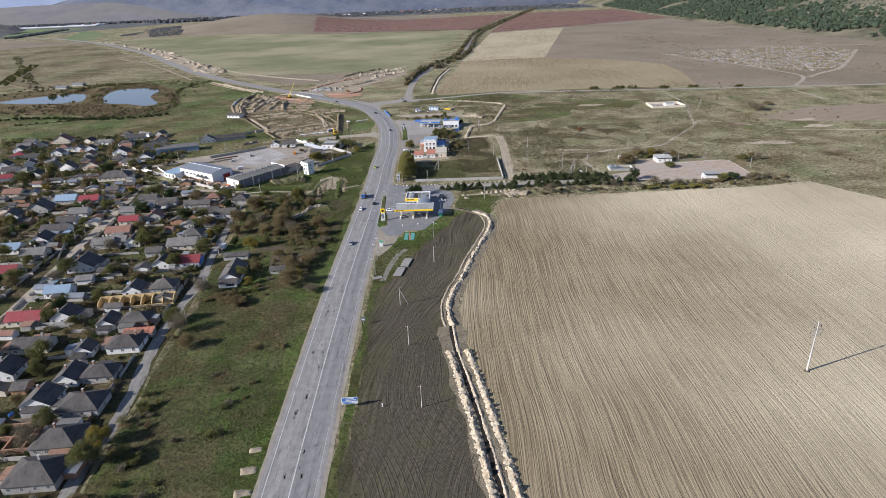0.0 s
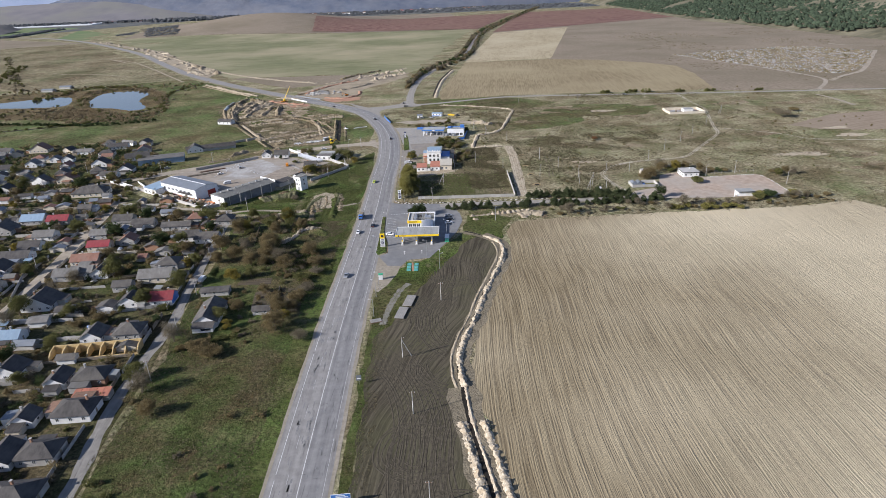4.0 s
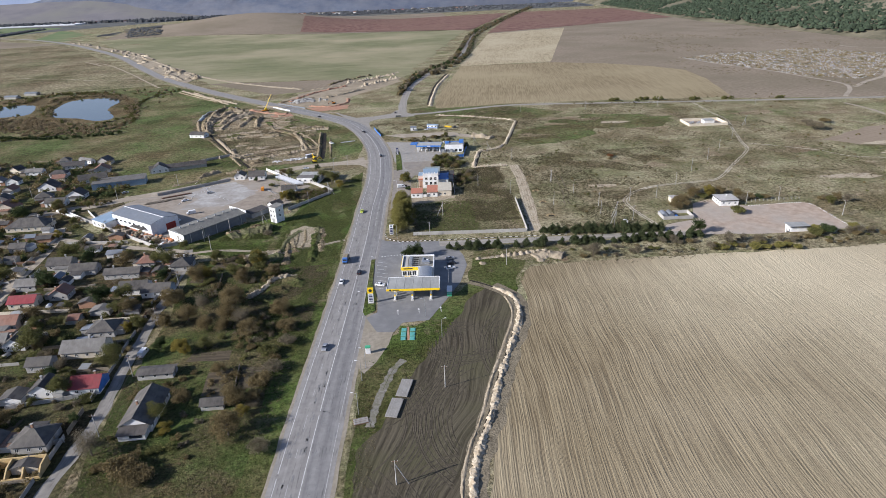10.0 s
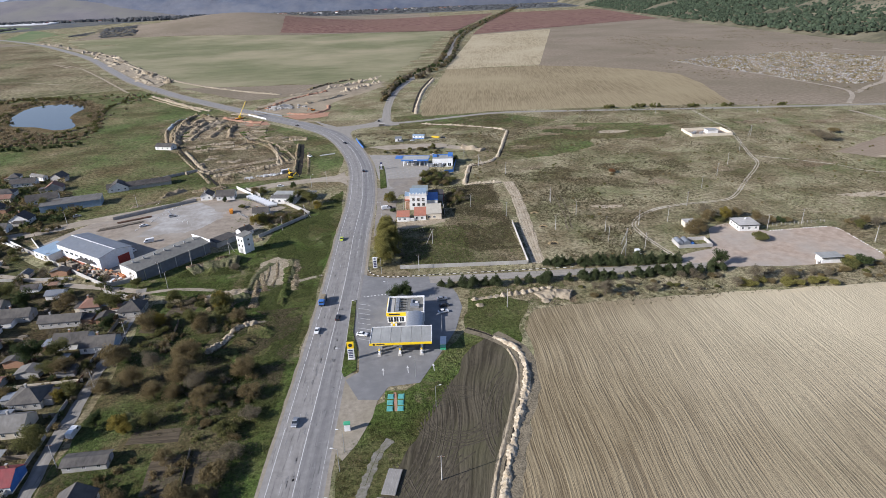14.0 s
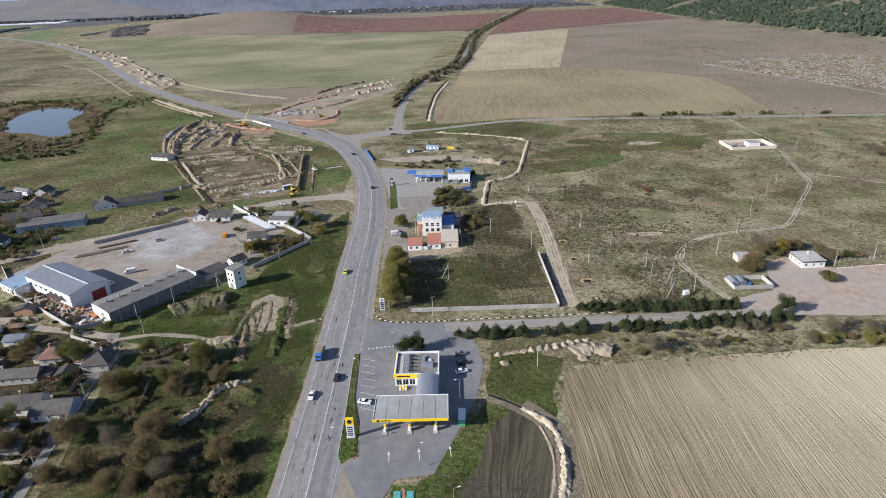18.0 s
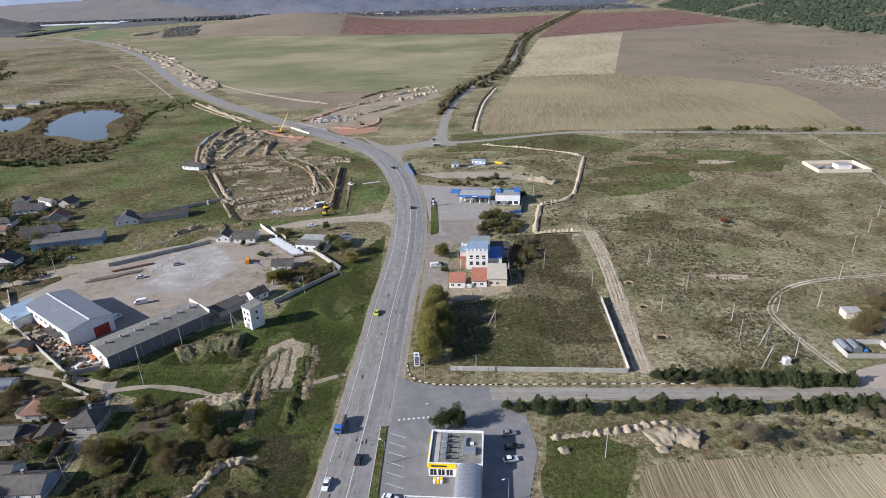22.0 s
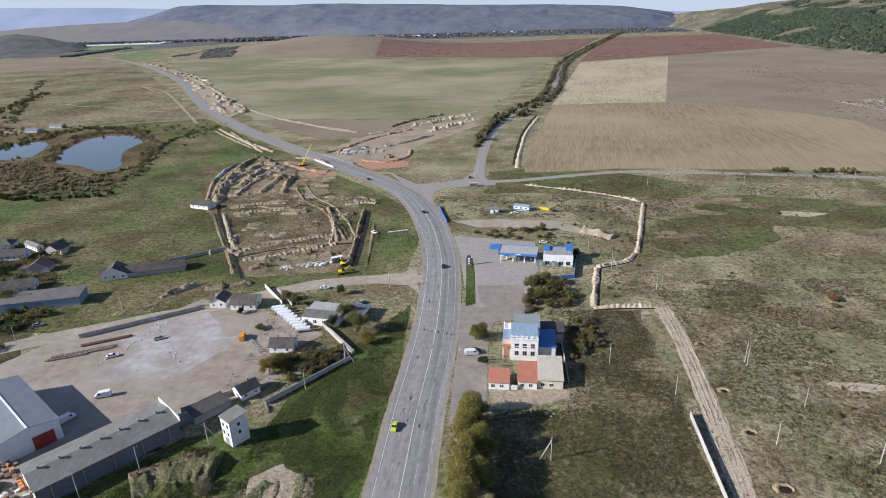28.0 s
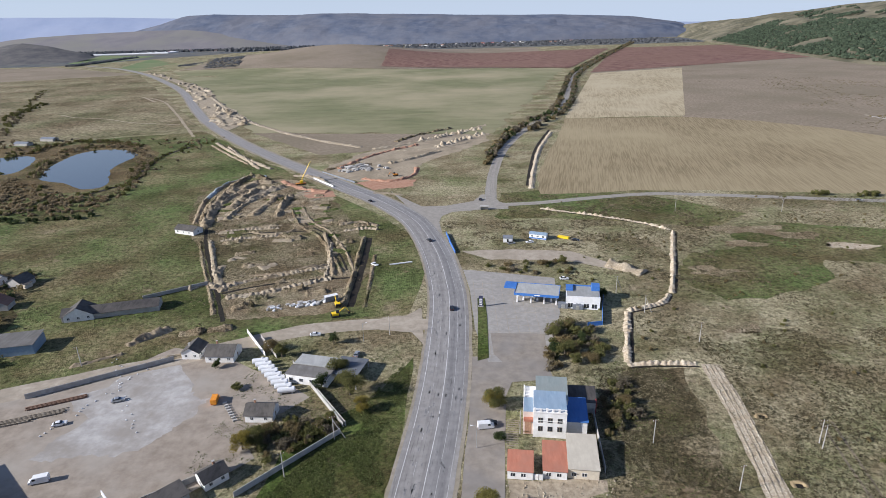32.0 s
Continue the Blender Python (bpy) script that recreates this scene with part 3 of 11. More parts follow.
def ribbon(name, points, left, right, z, mat, label="", step=6.0, rough=0.0, parent=None, thick=0.0, smooth=True):
    """A strip along a line, from left to right metres across it (right is positive), with UVs in metres; rough frays its edges."""
    line = smooth_line(points, step) if smooth else [Vector(p[:2]) for p in points]
    ns = normals_of(line)
    verts, faces, uvs = [], [], []
    run = 0.0
    for i, (p, nn) in enumerate(zip(line, ns)):
        if i:
            run += (p - line[i - 1]).length
        f0 = f1 = 0.0
        if rough:
            f0 = rough * noise.noise((p.x * 0.15, p.y * 0.15, 3.1))
            f1 = rough * noise.noise((p.x * 0.15, p.y * 0.15, 9.7))
        for off in (left + f0, right + f1):
            q = p + nn * off
            verts.append((q.x, q.y, z + ground_z(q.x, q.y)))
            uvs.append((off, run))
        if i:
            a = 2 * i
            faces.append((a - 2, a - 1, a + 1, a))
    ob = mesh_object(name, verts, faces, mat, parent, "")
    layer = ob.data.uv_layers.new(name="UVMap")
    for loop in ob.data.loops:
        layer.data[loop.index].uv = uvs[loop.vertex_index]
    if thick:
        ob.data.update()
        mod = ob.modifiers.new("depth", "SOLIDIFY")
        mod.thickness, mod.offset = thick, 1.0
    if label:
        tagged(ob, label)
    return ob


def dashes(name, points, off, wide, dash, gap, z, mat, parent, start=0.0, stop=1e9):
    """Painted dashes along a line: one mesh of separate short strips."""
    line = smooth_line(points, 2.0)
    ns = normals_of(line)
    verts, faces, run = [], [], 0.0
    for i in range(1, len(line)):
        run += (line[i] - line[i - 1]).length
        if run % (dash + gap) < dash and start < run < stop:
            a = len(verts)
            for j in (i - 1, i):
                for o in (off - wide / 2, off + wide / 2):
                    q = line[j] + ns[j] * o
                    verts.append((q.x, q.y, z))
            faces.append((a, a + 1, a + 3, a + 2))
    return mesh_object(name, verts, faces, mat, parent)


def patch(name, points, z, mat, label="", fray=0.0, step=8.0, kind="structure", round_it=False, parent=None, category=""):
    """A level piece of land inside an outline, with a frayed edge."""
    pts = [Vector(p[:2]) for p in points]
    edge = []
    if round_it:
        edge = smooth_line(points, step, closed=True)
    else:
        for i, p in enumerate(pts):
            q = pts[(i + 1) % len(pts)]
            k = max(1, int((q - p).length / step))
            edge += [p + (q - p) * (j / k) for j in range(k)]
    bm = bmesh.new()
    vs = []
    for p in edge:
        dx = fray * noise.noise((p.x * 0.11, p.y * 0.11, 1.7)) + 0.5 * fray * noise.noise((p.x * 0.4, p.y * 0.4, 4.0))
        dy = fray * noise.noise((p.x * 0.11, p.y * 0.11, 7.7)) + 0.5 * fray * noise.noise((p.x * 0.4, p.y * 0.4, 8.0))
        vs.append(bm.verts.new((p.x + dx, p.y + dy, z)))
    f = bm.faces.new(vs)
    bmesh.ops.triangulate(bm, faces=[f])
    bm.normal_update()
    if sum(f.normal.z for f in bm.faces) < 0:
        bmesh.ops.reverse_faces(bm, faces=bm.faces)
    ob = part(name, bm, mat, parent)
    return tagged(ob, label, category, "", kind)


def far_patch(name, a, b, c, d, z, mat, label, n=24, m=24, fray=5.0):
    """A four-cornered field that follows the hill."""
    verts, faces = [], []
    A, B, C, D = (Vector(v) for v in (a, b, c, d))
    for j in range(m + 1):
        for i in range(n + 1):
            u, v = i / n, j / m
            p = A * (1 - u) * (1 - v) + B * u * (1 - v) + C * u * v + D * (1 - u) * v
            if fray and (i in (0, n) or j in (0, m)):
                p = p + Vector((fray * noise.noise((p.x * 0.03, p.y * 0.03, 2.0)), fray * noise.noise((p.x * 0.03, p.y * 0.03, 5.0))))
            verts.append((p.x, p.y, ground_z(p.x, p.y) + z))
    for j in range(m):
        for i in range(n):
            s = j * (n + 1) + i
            faces.append((s, s + 1, s + n + 2, s + n + 1))
    ob = mesh_object(name, verts, faces, mat)
    return tagged(ob, label, "", "", "structure")


def inside(x, y, ring):
    odd = False
    for (xa, ya), (xb, yb) in zip(ring, ring[1:] + ring[:1]):
        if (ya > y) != (yb > y) and x < xa + (xb - xa) * (y - ya) / (yb - ya):
            odd = not odd
    return odd


def berm(name, points, wide, high, mat, label, step=1.2, lumpy=0.5, parent=None, period=0.0, category="earth bank", z0=0.0):
    """A bank of tipped earth along a line; period sets separate heaps along it."""
    line = smooth_line(points, step)
    ns = normals_of(line)
    profile = [-1.0, -0.82, -0.62, -0.42, -0.2, 0.0, 0.2, 0.42, 0.62, 0.82, 1.0]
    verts, faces, run = [], [], 0.0
    for i, (p, nn) in enumerate(zip(line, ns)):
        if i:
            run += (p - line[i - 1]).length
        h = high * (0.75 + 0.7 * noise.noise((p.x * 0.2, p.y * 0.2, 0.5)) + 0.3 * noise.noise((p.x * 0.7, p.y * 0.7, 1.5)))
        w = wide / 2 * (1 + 0.5 * noise.noise((p.x * 0.16, p.y * 0.16, 7.5)) + 0.25 * noise.noise((p.x * 0.5, p.y * 0.5, 8.5)))
        if period:
            s = abs(math.sin(math.pi * run / period))
            h *= 0.3 + 0.8 * s
            w *= 0.8 + 0.25 * s
        if i in (0, len(line) - 1):
            h *= 0.1
        for a in profile:
            q = p + nn * (a * w)
            k = max(0.0, 1 - abs(a)) ** 0.8
            j = 0.0
            if abs(a) < 0.95:
                j = lumpy * h * (0.5 * noise.noise((q.x * 0.7, q.y * 0.7, 2.2)) + 0.35 * noise.noise((q.x * 2.1, q.y * 2.1, 4.2)) + 0.2 * noise.noise((q.x * 4.5, q.y * 4.5, 6.2)))
            jig = 0.55 * lumpy
            verts.append((q.x + jig * noise.noise((q.x, q.y, 5)), q.y + jig * noise.noise((q.x, q.y, 6)), z0 + ground_z(q.x, q.y) + (max(0.01, h * k + j) if abs(a) < 1 else -0.05)))
        if i:
            s = len(profile)
            o = (i - 1) * s
            faces += [(o + j, o + j + 1, o + s + j + 1, o + s + j) for j in range(s - 1)]
    ob = mesh_object(name, verts, faces, mat, parent)
    ob.data.polygons.foreach_set("use_smooth", [True] * len(faces))
    if not parent:
        tagged(ob, label, category)
    return ob

# Land: one ground sheet to the horizon, fields, roads
def axis_steps(parts):
    out = []
    for a, b, s in parts:
        out += list(np.arange(a, b, s))
    return out + [parts[-1][1]]


xs = axis_steps([(-4800, -1600, 200), (-1600, -300, 60), (-300, 300, 25), (300, 1600, 60), (1600, 4800, 200)])
ys = axis_steps([(-1500, 0, 150), (0, 800, 25), (800, 3600, 60), (3600, 5200, 200)])
gv = [(x, y, ground_z(x, y)) for y in ys for x in xs]
nx = len(xs)
gf = [(j * nx + i, j * nx + i + 1, (j + 1) * nx + i + 1, (j + 1) * nx + i) for j in range(len(ys) - 1) for i in range(nx - 1)]
tagged(mesh_object("ground", gv, gf, "ground"), "dry autumn grassland with green and bare patches", "ground", "", "structure")

patch("field", [(52.6, 290), (53.6, 295), (56.5, 299.5), (61, 303.5), (74, 305.5), (100, 305.5), (160, 303.5), (219, 301), (259, 305), (330, 160), (420, -200), (40, -200), (27, 40), (26.5, 70), (24, 110), (21, 135), (18, 148), (18, 165), (25, 197), (35, 220), (45.5, 250), (52, 275)], 0.03, "stubble", "pale tan drilled field with fine furrow lines", 1.2, 6)
patch("field", [(33, 290), (14, 256), (-3, 226), (-10, 203), (-17, 196), (-19, 165), (-20, 130), (-23, 90), (-27, 30), (-30, -150), (18, -150), (19, 87), (16, 117), (13.5, 157), (13, 173), (18, 190), (28, 213), (39, 246), (44, 268), (40, 282)], 0.02, "soil", "dark bare soil strip rutted by tyre tracks", 2.5, 6)
patch("field", [(48, 704), (51, 760), (66, 830), (90, 930), (114.3, 1050), (262, 1046), (333, 1004), (384, 948), (414, 892), (404, 817), (384, 745), (368, 684), (282, 693), (170, 708), (120, 711), (80, 704)], 0.03, "farfield", "brown ploughed field with straight furrow lines", 2.0, 12)
far_patch("field", (114.3, 1052), (264.5, 1056), (490, 1779), (262, 1684), 0.06, "palefield", "pale straw field beyond the road", 8, 20, 1.0)
patch("field", [(262, 1060), (258, 1040), (330, 990), (380, 930), (400, 880), (398, 820), (360, 676), (470, 650), (700, 618), (1000, 640), (1250, 1500), (960, 2085), (490, 1860), (262, 1720)], 0.022, "heath", "bare brown fallow with low scrub", 2.0, 14)
patch("field", [(439, 529), (397, 524), (335, 492), (352, 474), (386, 462), (520, 440), (560, 520)], 0.024, "tilled", "smooth brown tilled slope on the heath", 3.0, 8)
far_patch("vineyard", (262, 1705), (930, 2040), (990, 2800), (560, 2780), 0.5, "vineyard", "rust-red autumn vineyard in rows", 24, 24)
far_patch("field", (-262, 985), (20, 950), (225, 1860), (-880, 2060), 0.22, "greenfield", "green winter crop field on a gentle rise", 60, 80, 14.0)
far_patch("field", (-860, 2065), (225, 1865), (260, 3000), (-1000, 3000), 0.3, "heath", "bare brown crown of the low hill", 30, 20)
far_patch("field", (-330, 1000), (-930, 1965), (-1330, 1750), (-560, 940), 0.05, "fallow", "dull olive-brown fallow beside the highway", 20, 20)
far_patch("field", (-935, 1975), (-1480, 2400), (-2300, 2300), (-1330, 1755), 0.05, "heath", "brown fallow beyond the willow row", 16, 12)
far_patch("field", (-1143, 2210), (-935, 2060), (-960, 2330), (-1330, 2800), 0.06, "crop", "fresh green crop strip beyond the highway", 12, 12, 8.0)
far_patch("field", (-1560, 2600), (-1400, 2520), (-1450, 3080), (-1830, 3300), 0.06, "crop", "fresh green crop strip by the valley trees", 12, 12, 8.0)
far_patch("orchard_ground", (-790, 2085), (-695, 2085), (-900, 2740), (-1040, 2690), 0.6, "wood_floor", "dark square plantation on the slope", 10, 16, 6.0)
far_patch("field", (-262, 983), (-150, 850), (-20, 905), (20, 948), 0.025, "heath", "dull brown fallow at the crop edge", 12, 8)
far_patch("vineyard", (-260, 2010), (240, 1850), (520, 2750), (-300, 2500), 0.9, "vineyard", "rust-red vineyard strip beyond the crop", 30, 16)
patch("pasture", [(-130, 470), (-62, 508), (-30, 514), (-24, 540), (-30, 580), (-40, 620), (-62, 655), (-105, 712), (-190, 815), (-330, 1000), (-600, 900), (-600, 640), (-330, 500), (-230, 455), (-170, 455)], 0.015, "pasture", "damp green and olive pasture", 6, 20)
patch("reed_bed", [(-300, 735), (-335, 720), (-400, 700), (-560, 760), (-560, 900), (-420, 930), (-360, 915), (-310, 850), (-300, 790)], 0.03, "reeds", "tawny reed bed round the ponds", 8, 14, round_it=True)
patch("pond", [(-379.5, 772), (-405, 828), (-409, 886), (-377, 897), (-344, 868), (-334, 806), (-305, 748), (-315, 733), (-343, 752)], 0.06, "water", "still blue-grey pond", 2, 6, round_it=True, category="pond")
patch("pond", [(-490, 860), (-452, 866), (-423, 811), (-428, 786), (-480, 790), (-540, 820)], 0.06, "water", "second still pond behind reeds", 2, 6, round_it=True, category="pond")

# Verges and gardens
patch("garden_ground", [(-93, -150), (-94, 90), (-97, 230), (-106, 350), (-150, 365), (-190, 405), (-240, 440), (-420, 470), (-420, -150)], 0.02, "garden", "brown and green garden plots between houses", 2, 12)
patch("orchard_ground", [(-91, -150), (-92, 90), (-95, 230), (-101, 335), (-76, 338), (-62, 322), (-46, 290), (-43, 230), (-48, 120), (-52, 40), (-55, -150)], 0.025, "orchard", "overgrown orchard ground with brown weeds", 3, 8)
patch("grass_verge", [(-58, -150), (-52, 40), (-50, 110), (-47, 200), (-50, 290), (-66, 330), (-102, 345), (-118, 352), (-128, 356), (-112, 361), (-86, 388), (-62, 392), (-58, 424), (-34, 452), (-24, 478), (-22.5, 430), (-26, 385), (-29.5, 340), (-33, 290), (-38, 200), (-45, 90), (-50, -150)], 0.03, "grass", "lush green verge beside the road", 1.5, 7)
patch("grass_verge", [(-22, -150), (-27, 75), (-23, 130), (-19, 175), (-16, 232), (-11, 250), (8, 262), (30, 294), (34, 318), (50, 316), (58, 311), (56.5, 303), (52, 296), (50, 284), (46, 276), (38, 288), (30, 282), (15, 252), (-2, 222), (-9, 202), (-16, 194), (-18, 160), (-20, 130), (-23, 90), (-20, -150)], 0.028, "grass", "green grass margin by the fuel station", 1.6, 3)
patch("grass_plot", [(8, 353), (66, 348), (70, 398), (77, 470), (54, 470), (42, 414), (34, 403), (8, 397)], 0.02, "rank", "olive-brown grass of the walled paddock", 3, 8)

TRENCH_LINE = [(38, 287), (44.5, 278), (45.5, 268), (43.5, 257), (38.5, 244), (29.5, 221), (23.5, 203), (17.5, 188), (14.2, 176), (13.6, 165), (14.3, 158)]
TRENCH_LINE_SOUTH = [(14.3, 158), (14.6, 141), (17, 117), (19.3, 87), (20.6, 60), (22, 10), (24, -60)]
# Main road
ROAD = [(-44, -60), (-40, 0), (-36.3, 77), (-32.6, 150), (-28.8, 210), (-23.0, 282), (-18.2, 345), (-15.4, 398), (-12.2, 440), (-11.0, 475), (-11.6, 520), (-15.0, 553), (-22.2, 592), (-36, 638), (-52, 668), (-75, 700), (-100, 729), (-139, 776)]
ROAD_FAR = [(-120, 753), (-139, 776), (-187, 834), (-238, 899), (-294, 977), (-367, 1090), (-452, 1242), (-571, 1461), (-712, 1681), (-926, 1982), (-1170, 2260), (-1370, 2425)]
tagged(ribbon("road_shoulder", ROAD, -9.8, 9.9, 0.045, "shoulder", rough=0.35, step=3), "sandy worn road shoulder", "road", "", "structure")
tagged(ribbon("road_shoulder", ROAD_FAR, -9.0, 9.0, 0.4, "shoulder", rough=1.5, step=15), "sandy road shoulder along the far highway", "road", "", "structure")
road = tagged(ribbon("road", ROAD, -8.8, 8.6, 0.065, "asphalt", rough=0.15), "grey four-lane highway asphalt with cracks and tracks", "road", "", "structure")
tagged(ribbon("road", ROAD_FAR, -6.6, 6.6, 0.46, "asphalt", step=15), "grey highway asphalt curving away", "road", "", "structure")
tagged(ribbon("road_lane", ROAD, 0.6, 7.0, 0.0695, "asphalt_dark", rough=0.35, step=4), "darker resurfaced lanes of the highway", "road", "", "structure")
for off, wide, dash, gap, start, mt in ((-7.0, 0.16, 60, 2, 0, "paint_line"), (0.3, 0.2, 90, 1, 0, "paint_line"), (7.1, 0.13, 30, 4, 0, "paint_faint"), (3.8, 0.13, 40, 6, 430, "paint_faint"), (-3.4, 0.12, 5, 9, 60, "paint_faint")):
    dashes("lane_line", ROAD, off, wide, dash, gap, 0.0745, mt, road, start)

# Side roads
WEST = [(-14, 503), (-30, 504.5), (-46, 504), (-67, 500), (-88, 491), (-108.6, 479), (-127, 470), (-144, 462), (-170, 449), (-200, 434), (-232, 421), (-300, 392)]
tagged(ribbon("side_road", WEST, -5.0, 5.0, 0.055, "track", rough=1.0), "dusty pale side road to the village", "road", "", "structure")
patch("side_road", [(-24, 520), (-20, 486), (-26, 497), (-40, 499), (-40, 510), (-30, 512)], 0.058, "track", "dusty road mouth", 0.4, 3, category="road")
JOIN = [(-6, 667), (2, 671), (12, 677), (43, 681), (84, 692.5), (125, 700.5), (163, 696.5), (217, 687), (273, 676.5), (400, 655), (700, 610)]
tagged(ribbon("side_road", JOIN, -3.6, 3.6, 0.056, "asphalt2", rough=0.3), "narrow grey country road", "road", "", "structure")
FORK = [(8, 668), (11, 690), (14.9, 762), (24, 838), (38.5, 907), (67.6, 1004), (99.6, 1076), (124.6, 1152), (156.9, 1320), (229.6, 1693), (367, 2147), (573, 2769), (736, 3260)]
tagged(ribbon("side_road", FORK, -4.2, 4.2, 0.06, "asphalt2", rough=0.4), "narrow tree-lined road running to the horizon", "road", "", "structure")
patch("side_road", [(-64.5, 718.2), (-57.9, 706.5), (-36.4, 675.5), (-19.6, 676.7), (-0.8, 687.6), (4.9, 704.3), (13.2, 704.1), (17.4, 685.2), (23.4, 678.7), (22.8, 668.2), (0.7, 666.6), (-15.2, 662.1), (-21.6, 653.6), (-22.7, 640.7), (-20.0, 621.9), (-28.4, 634.1)], 0.0605, "asphalt2", "worn asphalt road junction", 0.3, 4, category="road")
# Joints of the paved forecourt
for i in range(9):
    tagged(ribbon("paving_joint", [(2 + i * 4.2, 476 + i * 1.0), (-1 + i * 4.4, 552 - i * 0.8)], -0.07, 0.07, 0.063, "track", step=8, rough=0.05), "sealed joint between forecourt slabs", "joint", "", "structure")
for i in range(12):
    tagged(ribbon("paving_joint", [(-1, 480 + i * 6), (37, 478 + i * 6.0)], -0.07, 0.07, 0.067, "track", step=8, rough=0.05), "sealed joint between forecourt slabs", "joint", "", "structure")
LANE = [(-12, 338), (0, 337.5), (18, 338), (58, 335.6), (100, 333.2), (128, 331.5), (150, 329.5)]
tagged(ribbon("lane", LANE, -3.2, 3.0, 0.06, "asphalt2", rough=0.3), "narrow paved lane between pine rows", "road", "", "structure")
patch("lane", [(-13, 352), (-7, 346.5), (2, 343.2), (20, 341.5), (20, 331), (2, 331), (-12, 325)], 0.062, "forecourt", "paved lane mouth at the highway", 0.2, 3, category="road")
STREET = [(-97, -150), (-97, 40), (-97, 88), (-96, 122), (-100, 158), (-100, 184), (-98.5, 214), (-101, 245), (-102.5, 272), (-104, 302), (-106, 337), (-110, 352)]
tagged(ribbon("village_street", STREET, -2.1, 2.1, 0.05, "street", rough=1.0, step=3), "narrow worn village street", "road", "", "structure")
STREET2 = [(-168, -100), (-172, 150), (-174, 214), (-178, 274), (-183, 331), (-188, 372), (-196, 398)]
tagged(ribbon("village_street", STREET2, -3.2, 3.2, 0.05, "track", rough=0.8), "dusty second village street", "road", "", "structure")
tagged(ribbon("village_street", [(-110, 350), (-145, 362), (-188, 380), (-240, 395)], -2.0, 2.0, 0.048, "track", rough=0.8), "dirt track behind the depot", "road", "", "structure")
tagged(ribbon("dirt_path", [(-112, 346), (-94, 349), (-78, 345), (-60, 340), (-40, 347), (-29, 352)], -1.2, 1.2, 0.055, "track", rough=0.9), "narrow dirt path across the grass", "road", "", "structure")
TRAIL = [(138.1, 341.8), (134.3, 368.3), (136.5, 386.3), (152.6, 402.1), (172.6, 408.6), (194.4, 410.3), (210.3, 415.2), (235.8, 443.5), (264.5, 476.8), (274.1, 502.7), (287.8, 538.1), (303.1, 579.4), (306.4, 618.0), (313.4, 663.2)]
for o in (-0.8, 0.8):
    tagged(ribbon("dirt_path", TRAIL, o - 0.42, o + 0.42, 0.045, "pale_track", rough=0.5, step=3), "pale double-rutted farm track", "road", "", "structure")
tagged(ribbon("dirt_path", [(274.0, 495.4), (293.1, 481.5), (313.3, 462.7), (331.5, 440.7), (420, 420)], -0.7, 0.7, 0.045, "pale_track", rough=0.5, step=4), "pale farm track across the heath", "road", "", "structure")
PIPE_TRACK = [(86, 473), (84, 440), (80, 404), (74.5, 362), (73, 346)]
tagged(ribbon("dirt_path", PIPE_TRACK, -3.2, 3.4, 0.05, "spoil", rough=0.8, step=4), "pale filled-in pipe trench beside the wall", "road", "", "structure")

for o in (-2.3, -0.4, 1.0, 2.6):
    berm("rut_ridge", [(x + o, y) for x, y in PIPE_TRACK], 0.9, 0.2, "spoil_dull", "low pale ridge pressed up between wheel ruts", 0.8, 0.8, category="earth")
# Yards
patch("yard", [(-173, 437), (-168, 446), (-140, 458), (-121, 484), (-104, 481), (-83, 444), (-66, 420), (-86, 398), (-118, 361), (-129, 358), (-186, 410)], 0.04, "yard", "pale gravel depot yard", 0.6, 6)
patch("yard", [(-141, 447), (-132.6, 456), (-127.7, 470), (-115, 475.5), (-107, 463), (-100, 454.5), (-90, 450), (-95, 437), (-97, 426.4), (-107.4, 420.7), (-120.2, 421.2), (-126.8, 415.5), (-134.6, 418.7), (-129.4, 437.7)], 0.046, "yard_slab", "worn concrete slabs in the depot yard", 4.2, 1.6)
patch("yard", [(137, 337), (143, 344), (160, 347), (165, 358), (171, 372), (184, 377), (198, 363), (231, 362.4), (234.2, 360), (234.6, 352), (232.6, 326), (230, 322), (194, 321.5), (150, 328), (139, 330)], 0.035, "yard_east", "pinkish gravel yard by the pines", 1.2, 6)
forecourt = patch("forecourt", [(-13.5, 325), (-13.2, 300), (-11.0, 285), (-11, 272), (-15.5, 268), (-11, 256.5), (-4.5, 255.5), (-1, 262), (9.5, 262.5), (19.5, 281), (26, 294), (31, 311), (30.5, 322), (28, 334), (2, 336), (-12, 334)], 0.06, "forecourt", "clean grey fuel station forecourt", 0.0, 8)
patch("forecourt", [(-6, 563), (0, 562), (39, 552), (37, 514), (26, 474), (5, 474), (0, 500), (-2.5, 540)], 0.057, "slabs", "grey paved blue-canopy station forecourt", 0.2, 8)
patch("forecourt", [(-4.5, 394), (7.5, 396), (9, 430), (10.5, 452), (13, 461), (28, 463), (26, 478), (-1, 478), (-2.0, 440)], 0.055, "dusty", "dusty paved parking strip before the white house", 0.3, 5)
patch("yard", [(-8, 590), (8, 577), (50, 575), (70, 562), (72, 570), (52, 588), (20, 592)], 0.045, "track", "pale dirt drive to the cabins", 1.0, 5)
patch("yard", [(-111.7, 474.8), (-101.6, 480.5), (-85.5, 470.4), (-64.1, 456.2), (-57.1, 451.2), (-69.4, 435.8), (-78.0, 429.4), (-88.0, 423.3)], 0.0435, "yard", "gravel corner of the depot yard by the tanks", 0.8, 4)
patch("forecourt", [(6.1, 496.5), (28.1, 495.5), (26.9, 468.4), (14.5, 465.1), (7.1, 479.8)], 0.0715, "dusty", "dusty lower edge of the forecourt", 0.5, 4)
